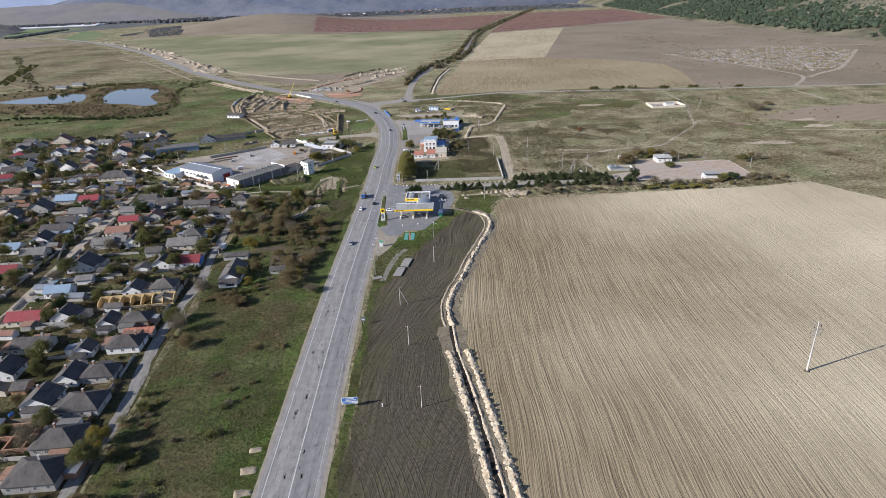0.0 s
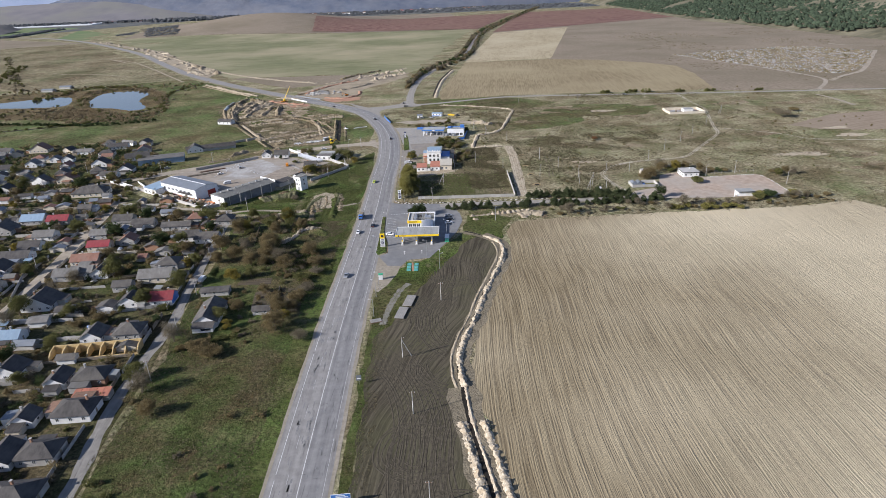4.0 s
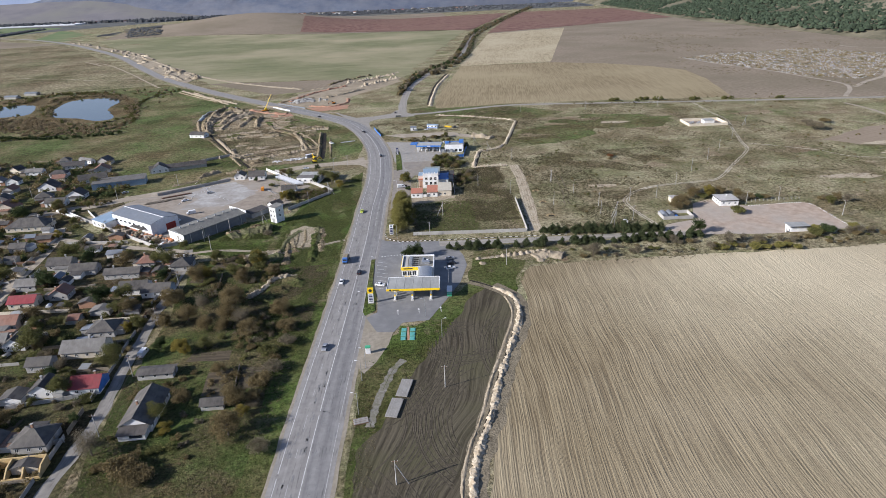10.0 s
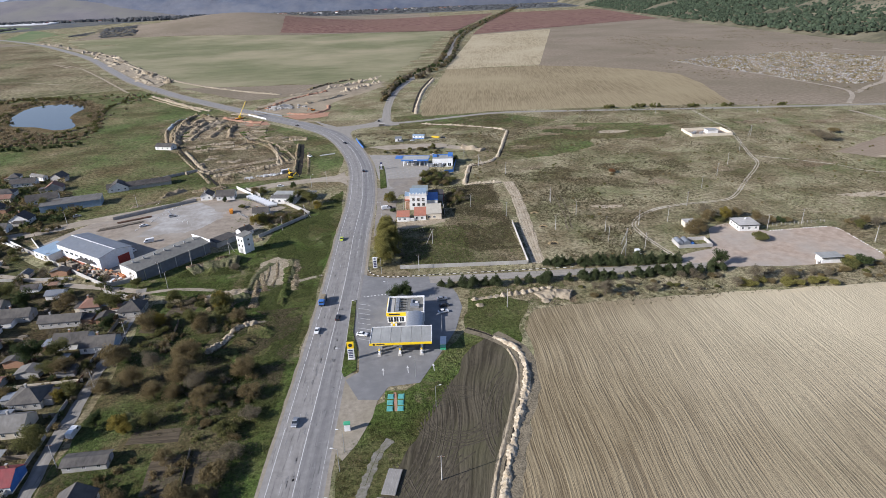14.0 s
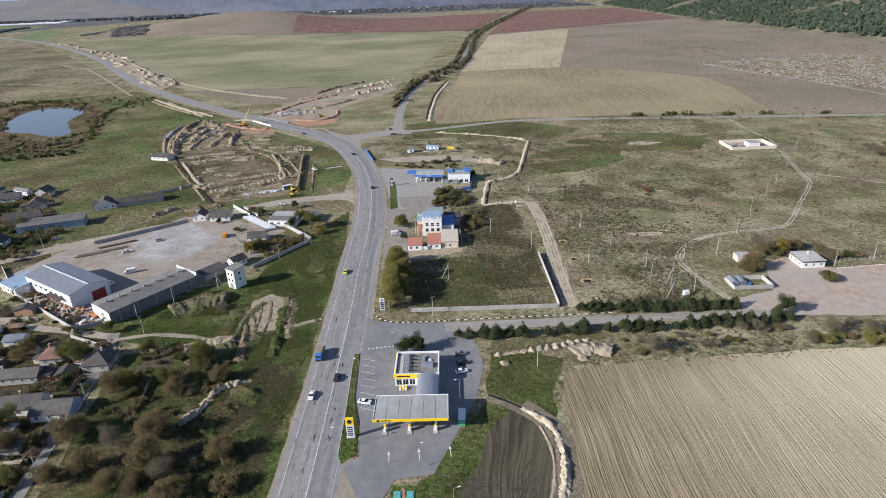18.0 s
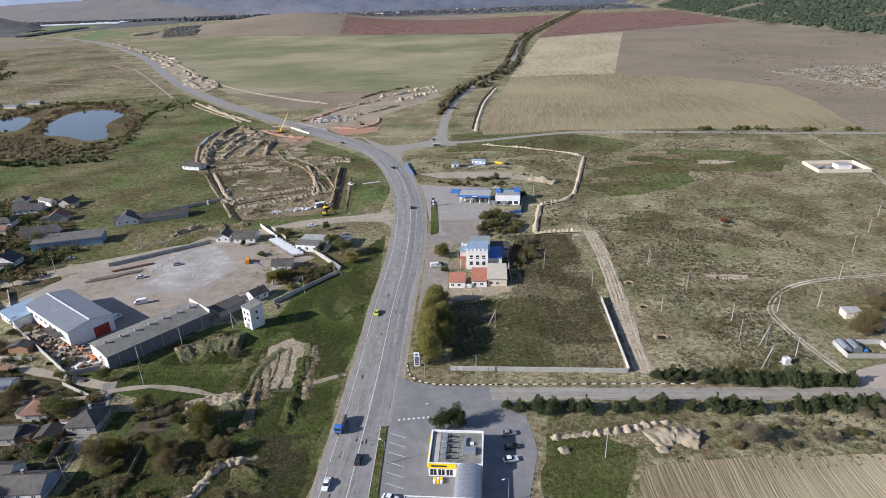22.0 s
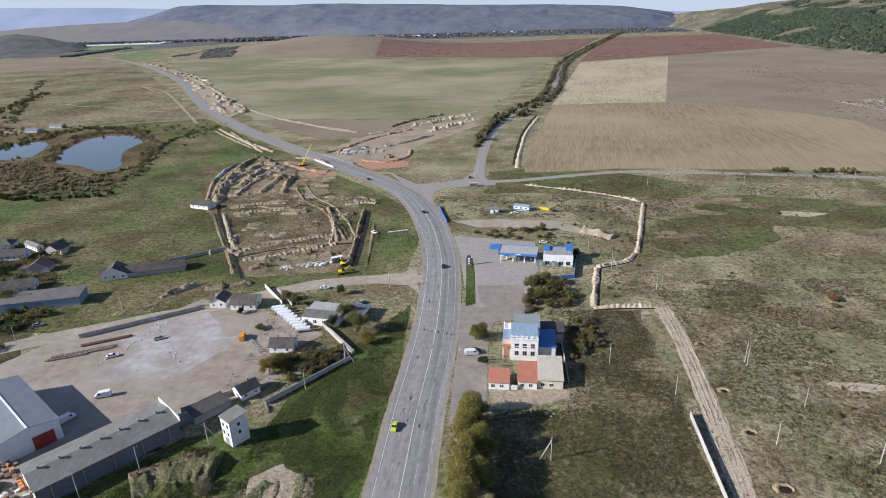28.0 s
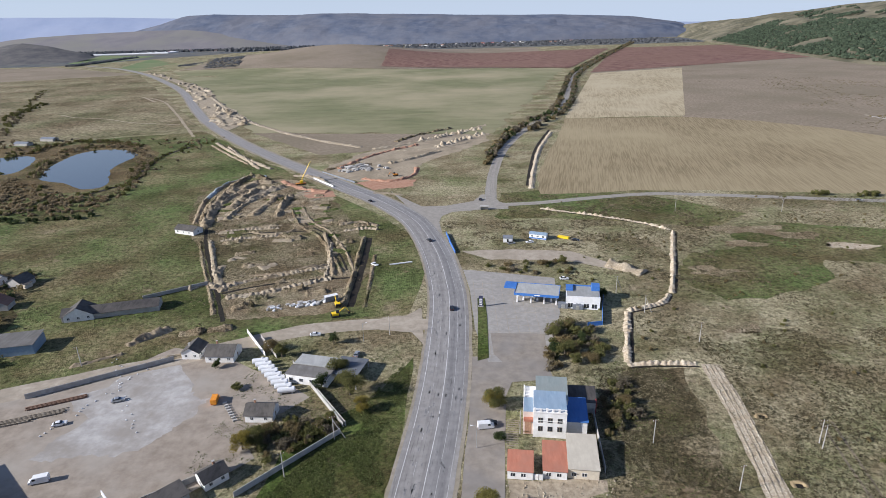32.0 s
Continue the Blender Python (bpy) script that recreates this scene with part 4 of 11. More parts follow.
# Drainage ditch and dike below the ponds
DITCH = [(-304, 910), (-312, 864), (-303, 810), (-288, 763), (-299, 725), (-321, 683), (-345, 660), (-420, 640)]
tagged(ribbon("ditch", DITCH, -2.5, 2.0, 0.05, "shaded_soil", rough=1.2, step=5), "dark drainage ditch across the pasture", "ditch", "", "structure")
patch("forecourt", [(-16.3, 266.1), (-15.1, 273.7), (-7.9, 266.5), (-3.3, 266.4), (-4.7, 255.9), (-6.6, 247.0), (-11.2, 235.9), (-15.2, 229.8), (-18.0, 234.8), (-17.9, 248.8)], 0.0585, "shoulder", "sandy worn exit of the fuel station", 0.1, 4)


def tar_seals(line, n, z, seed):
    """Sealed cracks and tar blots on the highway, joined."""
    rng = random.Random(seed)
    pts = smooth_line(line, 3)
    ns = normals_of(pts)
    verts, faces = [], []
    for _ in range(n):
        i = rng.randrange(2, len(pts) - 2)
        off = rng.choice([rng.gauss(-1.4, 0.5), rng.gauss(2.1, 0.4), rng.gauss(4.4, 0.5), rng.gauss(-4.6, 0.5), rng.uniform(-7, 7)])
        d = (pts[i + 1] - pts[i - 1]).normalized()
        c = pts[i] + ns[i] * off + d * rng.uniform(-1.5, 1.5)
        for _ in range(rng.choice([1, 1, 2, 3])):
            along, wide = (rng.uniform(0.4, 1.7), rng.uniform(0.1, 0.3)) if rng.random() < 0.85 else (rng.uniform(0.08, 0.16), rng.uniform(0.3, 1.1))
            c2 = c + d * rng.uniform(-1.5, 1.5) + ns[i] * rng.uniform(-0.5, 0.5)
            o = len(verts)
            for a, b in ((-1, -1), (-0.9, 1), (1, 0.8), (0.85, -1)):
                q = c2 + d * (a * along * rng.uniform(0.7, 1.1)) + ns[i] * (b * wide * rng.uniform(0.6, 1.3))
                verts.append((q.x, q.y, z))
            faces.append((o, o + 3, o + 2, o + 1))
    return tagged(mesh_object("tar_seals", verts, faces, "tar"), "dark tar seals along cracks in the highway", "tar", "", "stuff")


tar_seals(ROAD, 620, 0.078, 3)
tagged(ribbon("field_margin", TRENCH_LINE_SOUTH[::-1] + TRENCH_LINE[::-1][1:], 0.8, 5.4, 0.036, "trampled", rough=1.6, step=1.5), "trampled brown margin between spoil and field", "earth", "", "structure")
# Greener patches on the heath
patch("green_patch", [(149.1, 615.8), (185.7, 633.7), (225.5, 623.6), (266.8, 605.3), (237.5, 561.9), (174.2, 573.5), (138.6, 579.1)], 0.018, "pasture", "green flush on the heath", 6, 5)
patch("green_patch", [(97.9, 549.8), (104, 570), (116.7, 585.9), (148.2, 591.6), (181.6, 576.5), (173.0, 551.1), (150, 537), (131.0, 528.0), (112, 527)], 0.026, "pasture", "green flush on the heath by the spoil line", 4, 5)
patch("green_patch", [(19.5, 707.4), (72.7, 718.8), (140.8, 685.6), (172.3, 653.7), (144.4, 626.8), (62.1, 644.7), (13.4, 647.1)], 0.018, "pasture", "green flush by the country road", 4, 5)

# Distant hills
def at_share(line, u):
    """The point at a share u of the way along a line."""
    k = u * (len(line) - 1)
    i = min(int(k), len(line) - 2)
    return line[i] + (line[i + 1] - line[i]) * (k - i)


def ridge(name, foot, crest, heights, mat, label, rows=14, rugged=8.0, seed=0.0, shape=0.8):
    """A long hill between a foot line and a crest line."""
    F, C = smooth_line(foot, 60), smooth_line(crest, 60)
    n = 90
    verts, faces = [], []
    for i in range(n + 1):
        a, b = at_share(F, i / n), at_share(C, i / n)
        hp = i / n * (len(heights) - 1)
        h0 = heights[int(hp)] * (1 - hp % 1) + heights[min(int(hp) + 1, len(heights) - 1)] * (hp % 1)
        for j in range(rows + 1):
            u = j / rows
            p = a + (b - a) * u
            w = rugged * (noise.noise((p.x * 0.006 + seed, p.y * 0.006, 0)) + 0.5 * noise.noise((p.x * 0.02, p.y * 0.02, seed))) * math.sin(math.pi * min(u, 0.9))
            verts.append((p.x, p.y, max(-2 if j == 0 else 0.2, h0 * u**shape + w) if j else -2))
    s = rows + 1
    for i in range(n):
        for j in range(rows):
            o = i * s + j
            faces.append((o, o + s, o + s + 1, o + 1))
    return tagged(mesh_object(name, verts, faces, mat), label, "hill", "", "structure")


ridge("backdrop_hill", [(880, 600), (893, 1046), (893, 1600), (893, 1913), (1003, 2919), (1050, 3300), (1120, 3900)], [(1900, 600), (1750, 1250), (1650, 1900), (1600, 2500), (1500, 3200), (1350, 3700), (1230, 4200)], [176, 172, 168, 158, 138, 92, 50], "forest", "steep wooded hillside with bare scars", 16, 14, 2.0, 0.9)
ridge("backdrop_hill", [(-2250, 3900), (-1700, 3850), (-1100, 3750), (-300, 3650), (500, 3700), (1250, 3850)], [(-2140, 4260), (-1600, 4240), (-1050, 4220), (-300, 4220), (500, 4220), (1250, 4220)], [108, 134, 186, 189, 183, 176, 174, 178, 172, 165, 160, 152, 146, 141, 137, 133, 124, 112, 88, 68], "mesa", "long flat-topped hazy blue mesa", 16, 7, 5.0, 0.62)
ridge("backdrop_hill", [(-5200, 4700), (-2500, 4700), (0, 4750), (2500, 4700)], [(-5200, 4980), (-2500, 4950), (0, 5000), (2500, 5000)], [262, 245, 232, 222, 206, 184, 150, 125, 115, 104, 82, 64, 48, 34], "haze_hill", "far ridge tinted pale blue for haze", 8, 6, 9.0, 0.7)
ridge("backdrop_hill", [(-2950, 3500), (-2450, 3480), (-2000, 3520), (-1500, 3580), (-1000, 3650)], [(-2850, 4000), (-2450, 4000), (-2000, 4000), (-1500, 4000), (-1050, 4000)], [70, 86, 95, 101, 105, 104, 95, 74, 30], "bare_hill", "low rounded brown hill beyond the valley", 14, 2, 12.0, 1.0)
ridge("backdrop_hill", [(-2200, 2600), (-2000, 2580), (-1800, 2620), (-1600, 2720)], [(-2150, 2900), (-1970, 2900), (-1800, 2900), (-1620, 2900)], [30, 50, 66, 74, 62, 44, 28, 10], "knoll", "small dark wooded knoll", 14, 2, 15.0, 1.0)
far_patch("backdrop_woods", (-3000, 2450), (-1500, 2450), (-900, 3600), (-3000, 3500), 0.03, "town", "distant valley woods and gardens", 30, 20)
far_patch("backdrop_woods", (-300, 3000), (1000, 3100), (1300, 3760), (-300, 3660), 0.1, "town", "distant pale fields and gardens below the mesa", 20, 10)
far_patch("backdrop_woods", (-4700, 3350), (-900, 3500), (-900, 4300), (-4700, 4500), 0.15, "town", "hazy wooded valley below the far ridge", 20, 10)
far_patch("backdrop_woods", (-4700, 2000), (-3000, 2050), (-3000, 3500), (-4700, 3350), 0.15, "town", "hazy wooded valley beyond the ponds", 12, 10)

# Plants
def leaf_cloud(blobs, count, size, seed, flat=0.5):
    """Many small bent leaf sprays round a set of uneven blobs (x, y, z, r, squash)."""
    rng = np.random.default_rng(seed)
    B = np.array(blobs)
    weight = B[:, 3] ** 2
    P = B[rng.choice(len(B), count, p=weight / weight.sum())]

    def unit(v):
        return v / (np.linalg.norm(v, axis=1, keepdims=True) + 1e-6)

    d = unit(rng.normal(size=(count, 3)))
    rad = P[:, 3:4] * (0.25 + 0.95 * rng.random((count, 1)) ** 0.7)
    squash = np.ones((count, 3))
    squash[:, 2] = P[:, 4]
    c = P[:, :3] + d * rad * squash
    c[:, 2] = np.maximum(c[:, 2], 0.1)
    a = unit(rng.normal(size=(count, 3))) + d * flat
    u = unit(np.cross(a, rng.normal(size=(count, 3))))
    v = unit(np.cross(a, u))
    s = size * (0.6 + 0.8 * rng.random((count, 1)))
    bend = unit(a) * s * 0.25
    V = np.stack([c - u * s - v * s * 0.6, c + u * s - v * s * 0.6 + bend, c + u * s * 0.8 + v * s * 0.7, c - u * s * 0.7 + v * s * 0.6 + bend], axis=1).reshape(-1, 3)
    o = np.arange(count)[:, None] * 4
    F = np.concatenate([o + np.array([[0, 1, 2]]), o + np.array([[0, 2, 3]])], axis=1).reshape(-1, 3)
    return V.tolist(), F.tolist()


def tree(name, label, height, spread, leaf, seed, count=700, size=0.42, trunk=0.22, low=0.2, lobes=15, category="tree", group="", squash=0.8):
    """A tapered trunk with limbs and a crown of many sprays, with gaps."""
    rng = random.Random(seed)
    t = base(name, 0, 0, label=label, category=category, group=group)
    bm = bmesh.new()
    lean = Vector((rng.uniform(-0.3, 0.3), rng.uniform(-0.3, 0.3), height * 0.62))
    rod(bm, (0, 0, -0.1), lean, trunk, trunk * 0.45, 7)
    blobs = []
    for i in range(lobes):
        a = i / lobes * 6.283 + rng.uniform(-0.5, 0.5)
        rr = spread * rng.uniform(0.2, 0.9)
        z = height * rng.uniform(low + 0.12, 0.84)
        tip = Vector((rr * math.cos(a), rr * math.sin(a), z))
        rod(bm, lean * rng.uniform(0.45, 0.9), tip, trunk * 0.35, trunk * 0.08, 5)
        blobs.append((tip.x, tip.y, tip.z, spread * rng.uniform(0.2, 0.5), squash * rng.uniform(0.8, 1.3)))
    blobs.append((lean.x, lean.y, height * 0.78, spread * 0.5, 1.0))
    part("trunk", bm, "bark", t)
    v, f = leaf_cloud(blobs, count, size, seed)
    mesh_object("crown", v, f, leaf, t)
    return t


def conifer(name, label, height, spread, seed, count=2600):
    t = base(name, 0, 0, label=label, category="tree", group="pines along the lane")
    part("trunk", rodded((0, 0, -0.1), (0.1, 0, height * 0.9), 0.14, 0.03, 7), "bark", t)
    rng = random.Random(seed)
    blobs = []
    for i in range(9):
        z = height * (0.2 + 0.75 * i / 8)
        r = spread * (1.05 - 0.8 * i / 8) * 0.55
        for k in range(3 if i < 7 else 1):
            a = rng.uniform(0, 6.28)
            blobs.append((r * 0.9 * math.cos(a), r * 0.9 * math.sin(a), z + rng.uniform(-0.3, 0.3), max(0.35, r * 0.8), 0.6))
    v, f = leaf_cloud(blobs, count, 0.14, seed, 0.2)
    mesh_object("crown", v, f, "leaf_pine", t)
    return t


def bush(name, label, height, spread, leaf, seed, count=520, size=0.22, group=""):
    t = base(name, 0, 0, label=label, category="bush", group=group)
    rng = random.Random(seed)
    bm = bmesh.new()
    blobs = []
    for i in range(6):
        a = i * 1.05 + rng.uniform(-0.4, 0.4)
        tip = Vector((spread * 0.5 * math.cos(a), spread * 0.5 * math.sin(a), height * rng.uniform(0.4, 0.75)))
        rod(bm, (0, 0, -0.05), tip, 0.05, 0.015, 4)
        blobs.append((tip.x, tip.y, tip.z, spread * rng.uniform(0.32, 0.5), height / spread * 0.55))
    part("stem", bm, "bark", t)
    v, f = leaf_cloud(blobs, count, size, seed)
    mesh_object("leaves", v, f, leaf, t)
    return t


PLANTS = {
    "willow": [tree("willow_tree", "tall yellow-green willow tree by the highway", 10.5, 4.6, "leaf_willow", 11 + i, 12000, 0.14, 0.3, 0.08, 16, group="roadside willows", squash=1.1) for i in range(2)],
    "olive": [tree("tree", "olive-green garden tree with thinning leaves", 6.0, 3.0, "leaf_olive", 21 + i, 6500, 0.10) for i in range(3)],
    "yellow": [tree("tree", "autumn yellow garden tree by the houses", 5.4, 2.5, "leaf_yellow", 31 + i, 5200, 0.095) for i in range(2)],
    "brown": [tree("fruit_tree", "brown half-bare fruit tree", 5.0, 2.9, "leaf_brown", 41 + i, 6500, 0.088) for i in range(3)],
    "grey": [tree("bare_tree", "nearly bare tree with grey twigs", 5.5, 3.0, "leaf_grey", 51 + i, 5000, 0.075) for i in range(2)],
    "dark": [tree("tree", "dark green leafy garden tree", 6.2, 2.8, "leaf_dark", 61 + i, 6000, 0.105) for i in range(2)],
    "pine": [conifer("pine_tree", "young bushy dark green pine by the lane", 4.6, 2.5, 71 + i) for i in range(3)],
    "bush_olive": [bush("bush", "low olive-green bush in rough grass", 2.0, 2.2, "leaf_olive", 81 + i, 2600, 0.09) for i in range(2)],
    "bush_brown": [bush("bush", "low brown dry bush in rough grass", 1.8, 2.2, "leaf_brown", 91 + i, 2600, 0.09) for i in range(2)],
    "bush_yellow": [bush("bush", "yellow-green autumn bush beside the field", 2.6, 2.6, "leaf_willow", 101 + i, 2800, 0.105) for i in range(2)],
    "bush_dark": [bush("bush", "dense dark green bush in the grass", 2.2, 2.4, "leaf_dark", 111 + i, 2600, 0.10) for i in range(2)],
    "bush_grey": [bush("bush", "leafless grey-brown bush in dry grass", 2.0, 2.3, "leaf_grey", 121 + i, 2200, 0.075) for i in range(2)],
}
USED = {k: 0 for k in PLANTS}
plant_rng = random.Random(5)


def plant(kind, x, y, s=1.0, group=""):
    """Sets out one plant: the first of each shape is moved, later ones are copies."""
    protos = PLANTS[kind]
    i = USED[kind]
    USED[kind] += 1
    k = s * plant_rng.uniform(0.85, 1.15)
    m = pose(x, y, 0, 0, 0, plant_rng.uniform(0, 360))
    ob = protos[i % len(protos)]
    if i >= len(protos):
        ob = copy_thing(ob, m)
    ob.matrix_basis = m @ Matrix.Diagonal((k, k, k * plant_rng.uniform(0.9, 1.1), 1))
    if group:
        ob["group"] = group
    return ob


def thicket(name, spots, leaf, label, seed, count=110, size=0.4, spread=2.2, high=1.0):
    """Uncountable scrub or a far tree row: many leafy clumps in one mesh."""
    rng = random.Random(seed)
    verts, faces = [], []
    for k, (x, y, s) in enumerate(spots):
        blobs = []
        for i in range(7):
            a = rng.uniform(0, 6.28)
            r = spread * s * rng.uniform(0.1, 0.85)
            blobs.append((x + r * math.cos(a), y + r * math.sin(a), ground_z(x, y) + spread * s * high * rng.uniform(0.2, 0.85), spread * s * rng.uniform(0.2, 0.5), high))
        v, f = leaf_cloud(blobs, count, size * (0.6 + 0.4 * s), seed * 1000 + k)
        o = len(verts)
        verts += v
        faces += [tuple(i + o for i in q) for q in f]
    return tagged(mesh_object(name, verts, faces, leaf), label, "scrub", "", "stuff")

# Houses
def window(parent, x, y, z, w, h, face, frame_mat="steel_white"):
    """A framed pane on a wall; face is the wall's outward axis."""
    sx, sy = {"-y": (1, 0), "+y": (1, 0), "-x": (0, 1), "+x": (0, 1)}[face]
    o = -1 if face[0] == "-" else 1
    bm = bmesh.new()
    t, d = 0.09, 0.05
    def bar(a0, a1, z0, z1, dd, mb):
        if sx:
            box(mb, x + a0, x + a1, y - (dd if o < 0 else 0), y + (dd if o > 0 else 0), z0, z1)
        else:
            box(mb, x - (dd if o < 0 else 0), x + (dd if o > 0 else 0), y + a0, y + a1, z0, z1)
    bar(-w / 2, -w / 2 + t, z, z + h, d, bm)
    bar(w / 2 - t, w / 2, z, z + h, d, bm)
    bar(-w / 2 + t, w / 2 - t, z, z + t, d, bm)
    bar(-w / 2 + t, w / 2 - t, z + h - t, z + h, d, bm)
    bar(-t / 2, t / 2, z + t, z + h - t, d, bm)
    fr = part("window", bm, frame_mat, parent)
    bm = bmesh.new()
    bar(-w / 2 + t, w / 2 - t, z + t, z + h - t, 0.02, bm)
    part("pane", bm, "glass", fr)
    return fr


def gable_roof(w, d, z, rise, over=0.5, thick=0.12):
    """Ridge along x; w along x, d along y."""
    hw, hd = w / 2 + over, d / 2 + over
    drop = rise * over / (d / 2)
    return prism([(-hd, z - drop), (0, z + rise), (hd, z - drop), (hd, z - drop + thick), (0, z + rise + thick), (-hd, z - drop + thick)], 2 * hw, "x", -hw)


def hip_roof(w, d, z, rise, over=0.5):
    hw, hd = w / 2 + over, d / 2 + over
    r = max(0.4, hw - hd) if w > d else 0.3
    bm = bmesh.new()
    lo = [bm.verts.new(p) for p in ((-hw, -hd, z), (hw, -hd, z), (hw, hd, z), (-hw, hd, z))]
    lb = [bm.verts.new((v.co.x, v.co.y, z - 0.14)) for v in lo]
    a, b = bm.verts.new((-r, 0, z + rise)), bm.verts.new((r, 0, z + rise))
    for f in ((lo[0], lo[1], b, a), (lo[1], lo[2], b), (lo[2], lo[3], a, b), (lo[3], lo[0], a), tuple(reversed(lb))):
        bm.faces.new(f)
    for i in range(4):
        bm.faces.new((lb[i], lb[(i + 1) % 4], lo[(i + 1) % 4], lo[i]))
    bmesh.ops.recalc_face_normals(bm, faces=bm.faces)
    return bm


house_rng = random.Random(8)
ROOF_WORD = {"slate": "grey slate", "darkroof": "dark weathered slate", "paleroof": "pale slate", "redroof": "red metal", "brownroof": "brown tile", "blueroof": "blue-grey metal", "brickroof": "terracotta metal", "greyroof": "grey felt", "greenroof": "grey-green metal", "hangar": "blue-grey sheet", "beigeroof": "beige sheet", "brightblue": "bright blue metal"}
WALL_WORD = {"plaster": "white plaster", "cream": "cream plaster", "greyplaster": "grey rendered", "brick": "brown brick"}
HOUSES = []


def house(x, y, w, d, roof="slate", wall="plaster", axis="x", hip=False, h=2.9, rise=None, turn=0.0, name="house", windows=True, category="house", chimney=True, words=""):
    """One-storey cottage: axis is the way the ridge runs; w along x, d along y."""
    if any((x - q[0]) ** 2 + (y - q[1]) ** 2 < 36 for q in HOUSES):
        return None
    HOUSES.append((x, y, max(w, d) * 0.62))
    label = words or f"one-storey {WALL_WORD[wall]} house with {ROOF_WORD[roof]} {'hip' if hip else 'gable'} roof"
    L, D = (w, d) if axis == "x" else (d, w)
    rise = rise or D * 0.3
    t = base(name, x, y, turn + (0 if axis == "x" else 90), label=label, category=category, group="village houses" if name == "house" else "")
    bm = bmesh.new()
    if hip:
        box(bm, -L / 2, L / 2, -D / 2, D / 2, -0.1, h)
        part("wall", bm, wall, t)
        part("roof", hip_roof(L, D, h, rise), roof, t)
    else:
        bm.free()
        part("wall", prism([(-D / 2, -0.1), (D / 2, -0.1), (D / 2, h), (0, h + rise - 0.06), (-D / 2, h)], L, "x", -L / 2), wall, t)
        part("roof", gable_roof(L, D, h, rise, 0.45), roof, t)
    if chimney:
        cx = house_rng.uniform(-0.3, 0.3) * L
        ch = part("chimney", boxed(cx - 0.3, cx + 0.3, D * 0.1, D * 0.1 + 0.6, h, h + rise + 0.7, 0.03), house_rng.choice(["brick", "greyplaster"]), t)
        part("cap", boxed(cx - 0.38, cx + 0.38, D * 0.1 - 0.08, D * 0.1 + 0.68, h + rise + 0.7, h + rise + 0.8), "concrete", ch)
    if windows:
        faces = ("-y", "-x") if axis == "x" else ("-y", "-x", "+y")
        for face in faces:
            span = L if face[1] == "y" else D
            n = max(1, int(span / 3.2))
            for i in range(n):
                a = -span / 2 + span * (i + 0.5) / n
                if face == "-y":
                    window(t, a, -D / 2, 0.95, 1.1, 1.2, face)
                elif face == "+y":
                    window(t, a, D / 2, 0.95, 1.1, 1.2, face)
                else:
                    window(t, -L / 2, a, 0.95, 1.1, 1.2, face)
        part("door", boxed(L / 2, L / 2 + 0.05, -0.45, 0.45, 0, 2.05), "wood", t)
    if name == "house":
        for side in house_rng.sample((-1, 1), house_rng.choice((1, 1, 2))):
            lean_to(t, L, D, side, axis)
    return t


def lean_to(t, L, D, side, axis):
    """A low annex against a long or short wall, with a single-pitch sheet roof."""
    deep, wide, high = house_rng.uniform(2.4, 4.2), house_rng.uniform(3.0, 6.5), house_rng.uniform(2.0, 2.5)
    wall = house_rng.choice(["greyplaster", "plaster", "brick", "wood", "cream"])
    roof = house_rng.choice(["slate", "darkroof", "slate", "paleroof", "rust", "greyroof", "darkroof", "hangar"])
    if house_rng.random() < 0.5:
        a = house_rng.uniform(-0.25, 0.25) * L
        y0, y1 = sorted((side * D / 2, side * (D / 2 + deep)))
        inner, outer = side * (D / 2 + 0.01), side * (D / 2 + deep + 0.3)
        part("annex_wall", boxed(a - wide / 2, a + wide / 2, y0, y1, -0.05, high), wall, t)
        rf = prism(sorted([(inner, high + 0.45), (outer, high + 0.05)]) + sorted([(inner, high + 0.53), (outer, high + 0.13)], reverse=True), wide + 0.5, "x", a - wide / 2 - 0.25)
    else:
        a = house_rng.uniform(-0.2, 0.2) * D
        x0, x1 = sorted((side * L / 2, side * (L / 2 + deep)))
        inner, outer = side * (L / 2 + 0.01), side * (L / 2 + deep + 0.3)
        wide = min(wide, D)
        part("annex_wall", boxed(x0, x1, a - wide / 2, a + wide / 2, -0.05, high), wall, t)
        rf = prism(sorted([(inner, high + 0.45), (outer, high + 0.05)]) + sorted([(inner, high + 0.53), (outer, high + 0.13)], reverse=True), wide + 0.5, "y", a - wide / 2 - 0.25)
    part("annex_roof", rf, roof, t)


def wall_run(name, x0, y0, x1, y1, high=1.8, thick=0.2, mat="concrete", label="", panel=3.0, category="wall", posts=True):
    """A boundary wall of separate panels between posts."""
    a, b = Vector((x0, y0)), Vector((x1, y1))
    d = b - a
    n = max(1, round(d.length / panel))
    t = base(name, x0, y0, math.degrees(math.atan2(d.y, d.x)), label=label, category=category)
    step = d.length / n
    shared = None
    pole = None
    for i in range(n):
        if shared is None:
            ob = part("panel", boxed(0.08, step - 0.08, -thick / 2, thick / 2, -0.05, high, 0.02), mat, t)
            shared = ob.data
            if posts:
                pole = part("post", boxed(-0.09, 0.09, -thick * 0.8, thick * 0.8, -0.05, high + 0.12, 0.02), mat, t).data
        else:
            for nm, me in (("panel", shared), ("post", pole)):
                if me is None:
                    continue
                o = new(nm, me)
                o.parent = t
                o.location = (i * step, 0, 0)
    return t

# Yellow fuel station by the highway
ST = (-6.9, 279.7, -5.6)


def st_base(name, label, category):
    return base(name, ST[0], ST[1], ST[2], label=label, category=category)


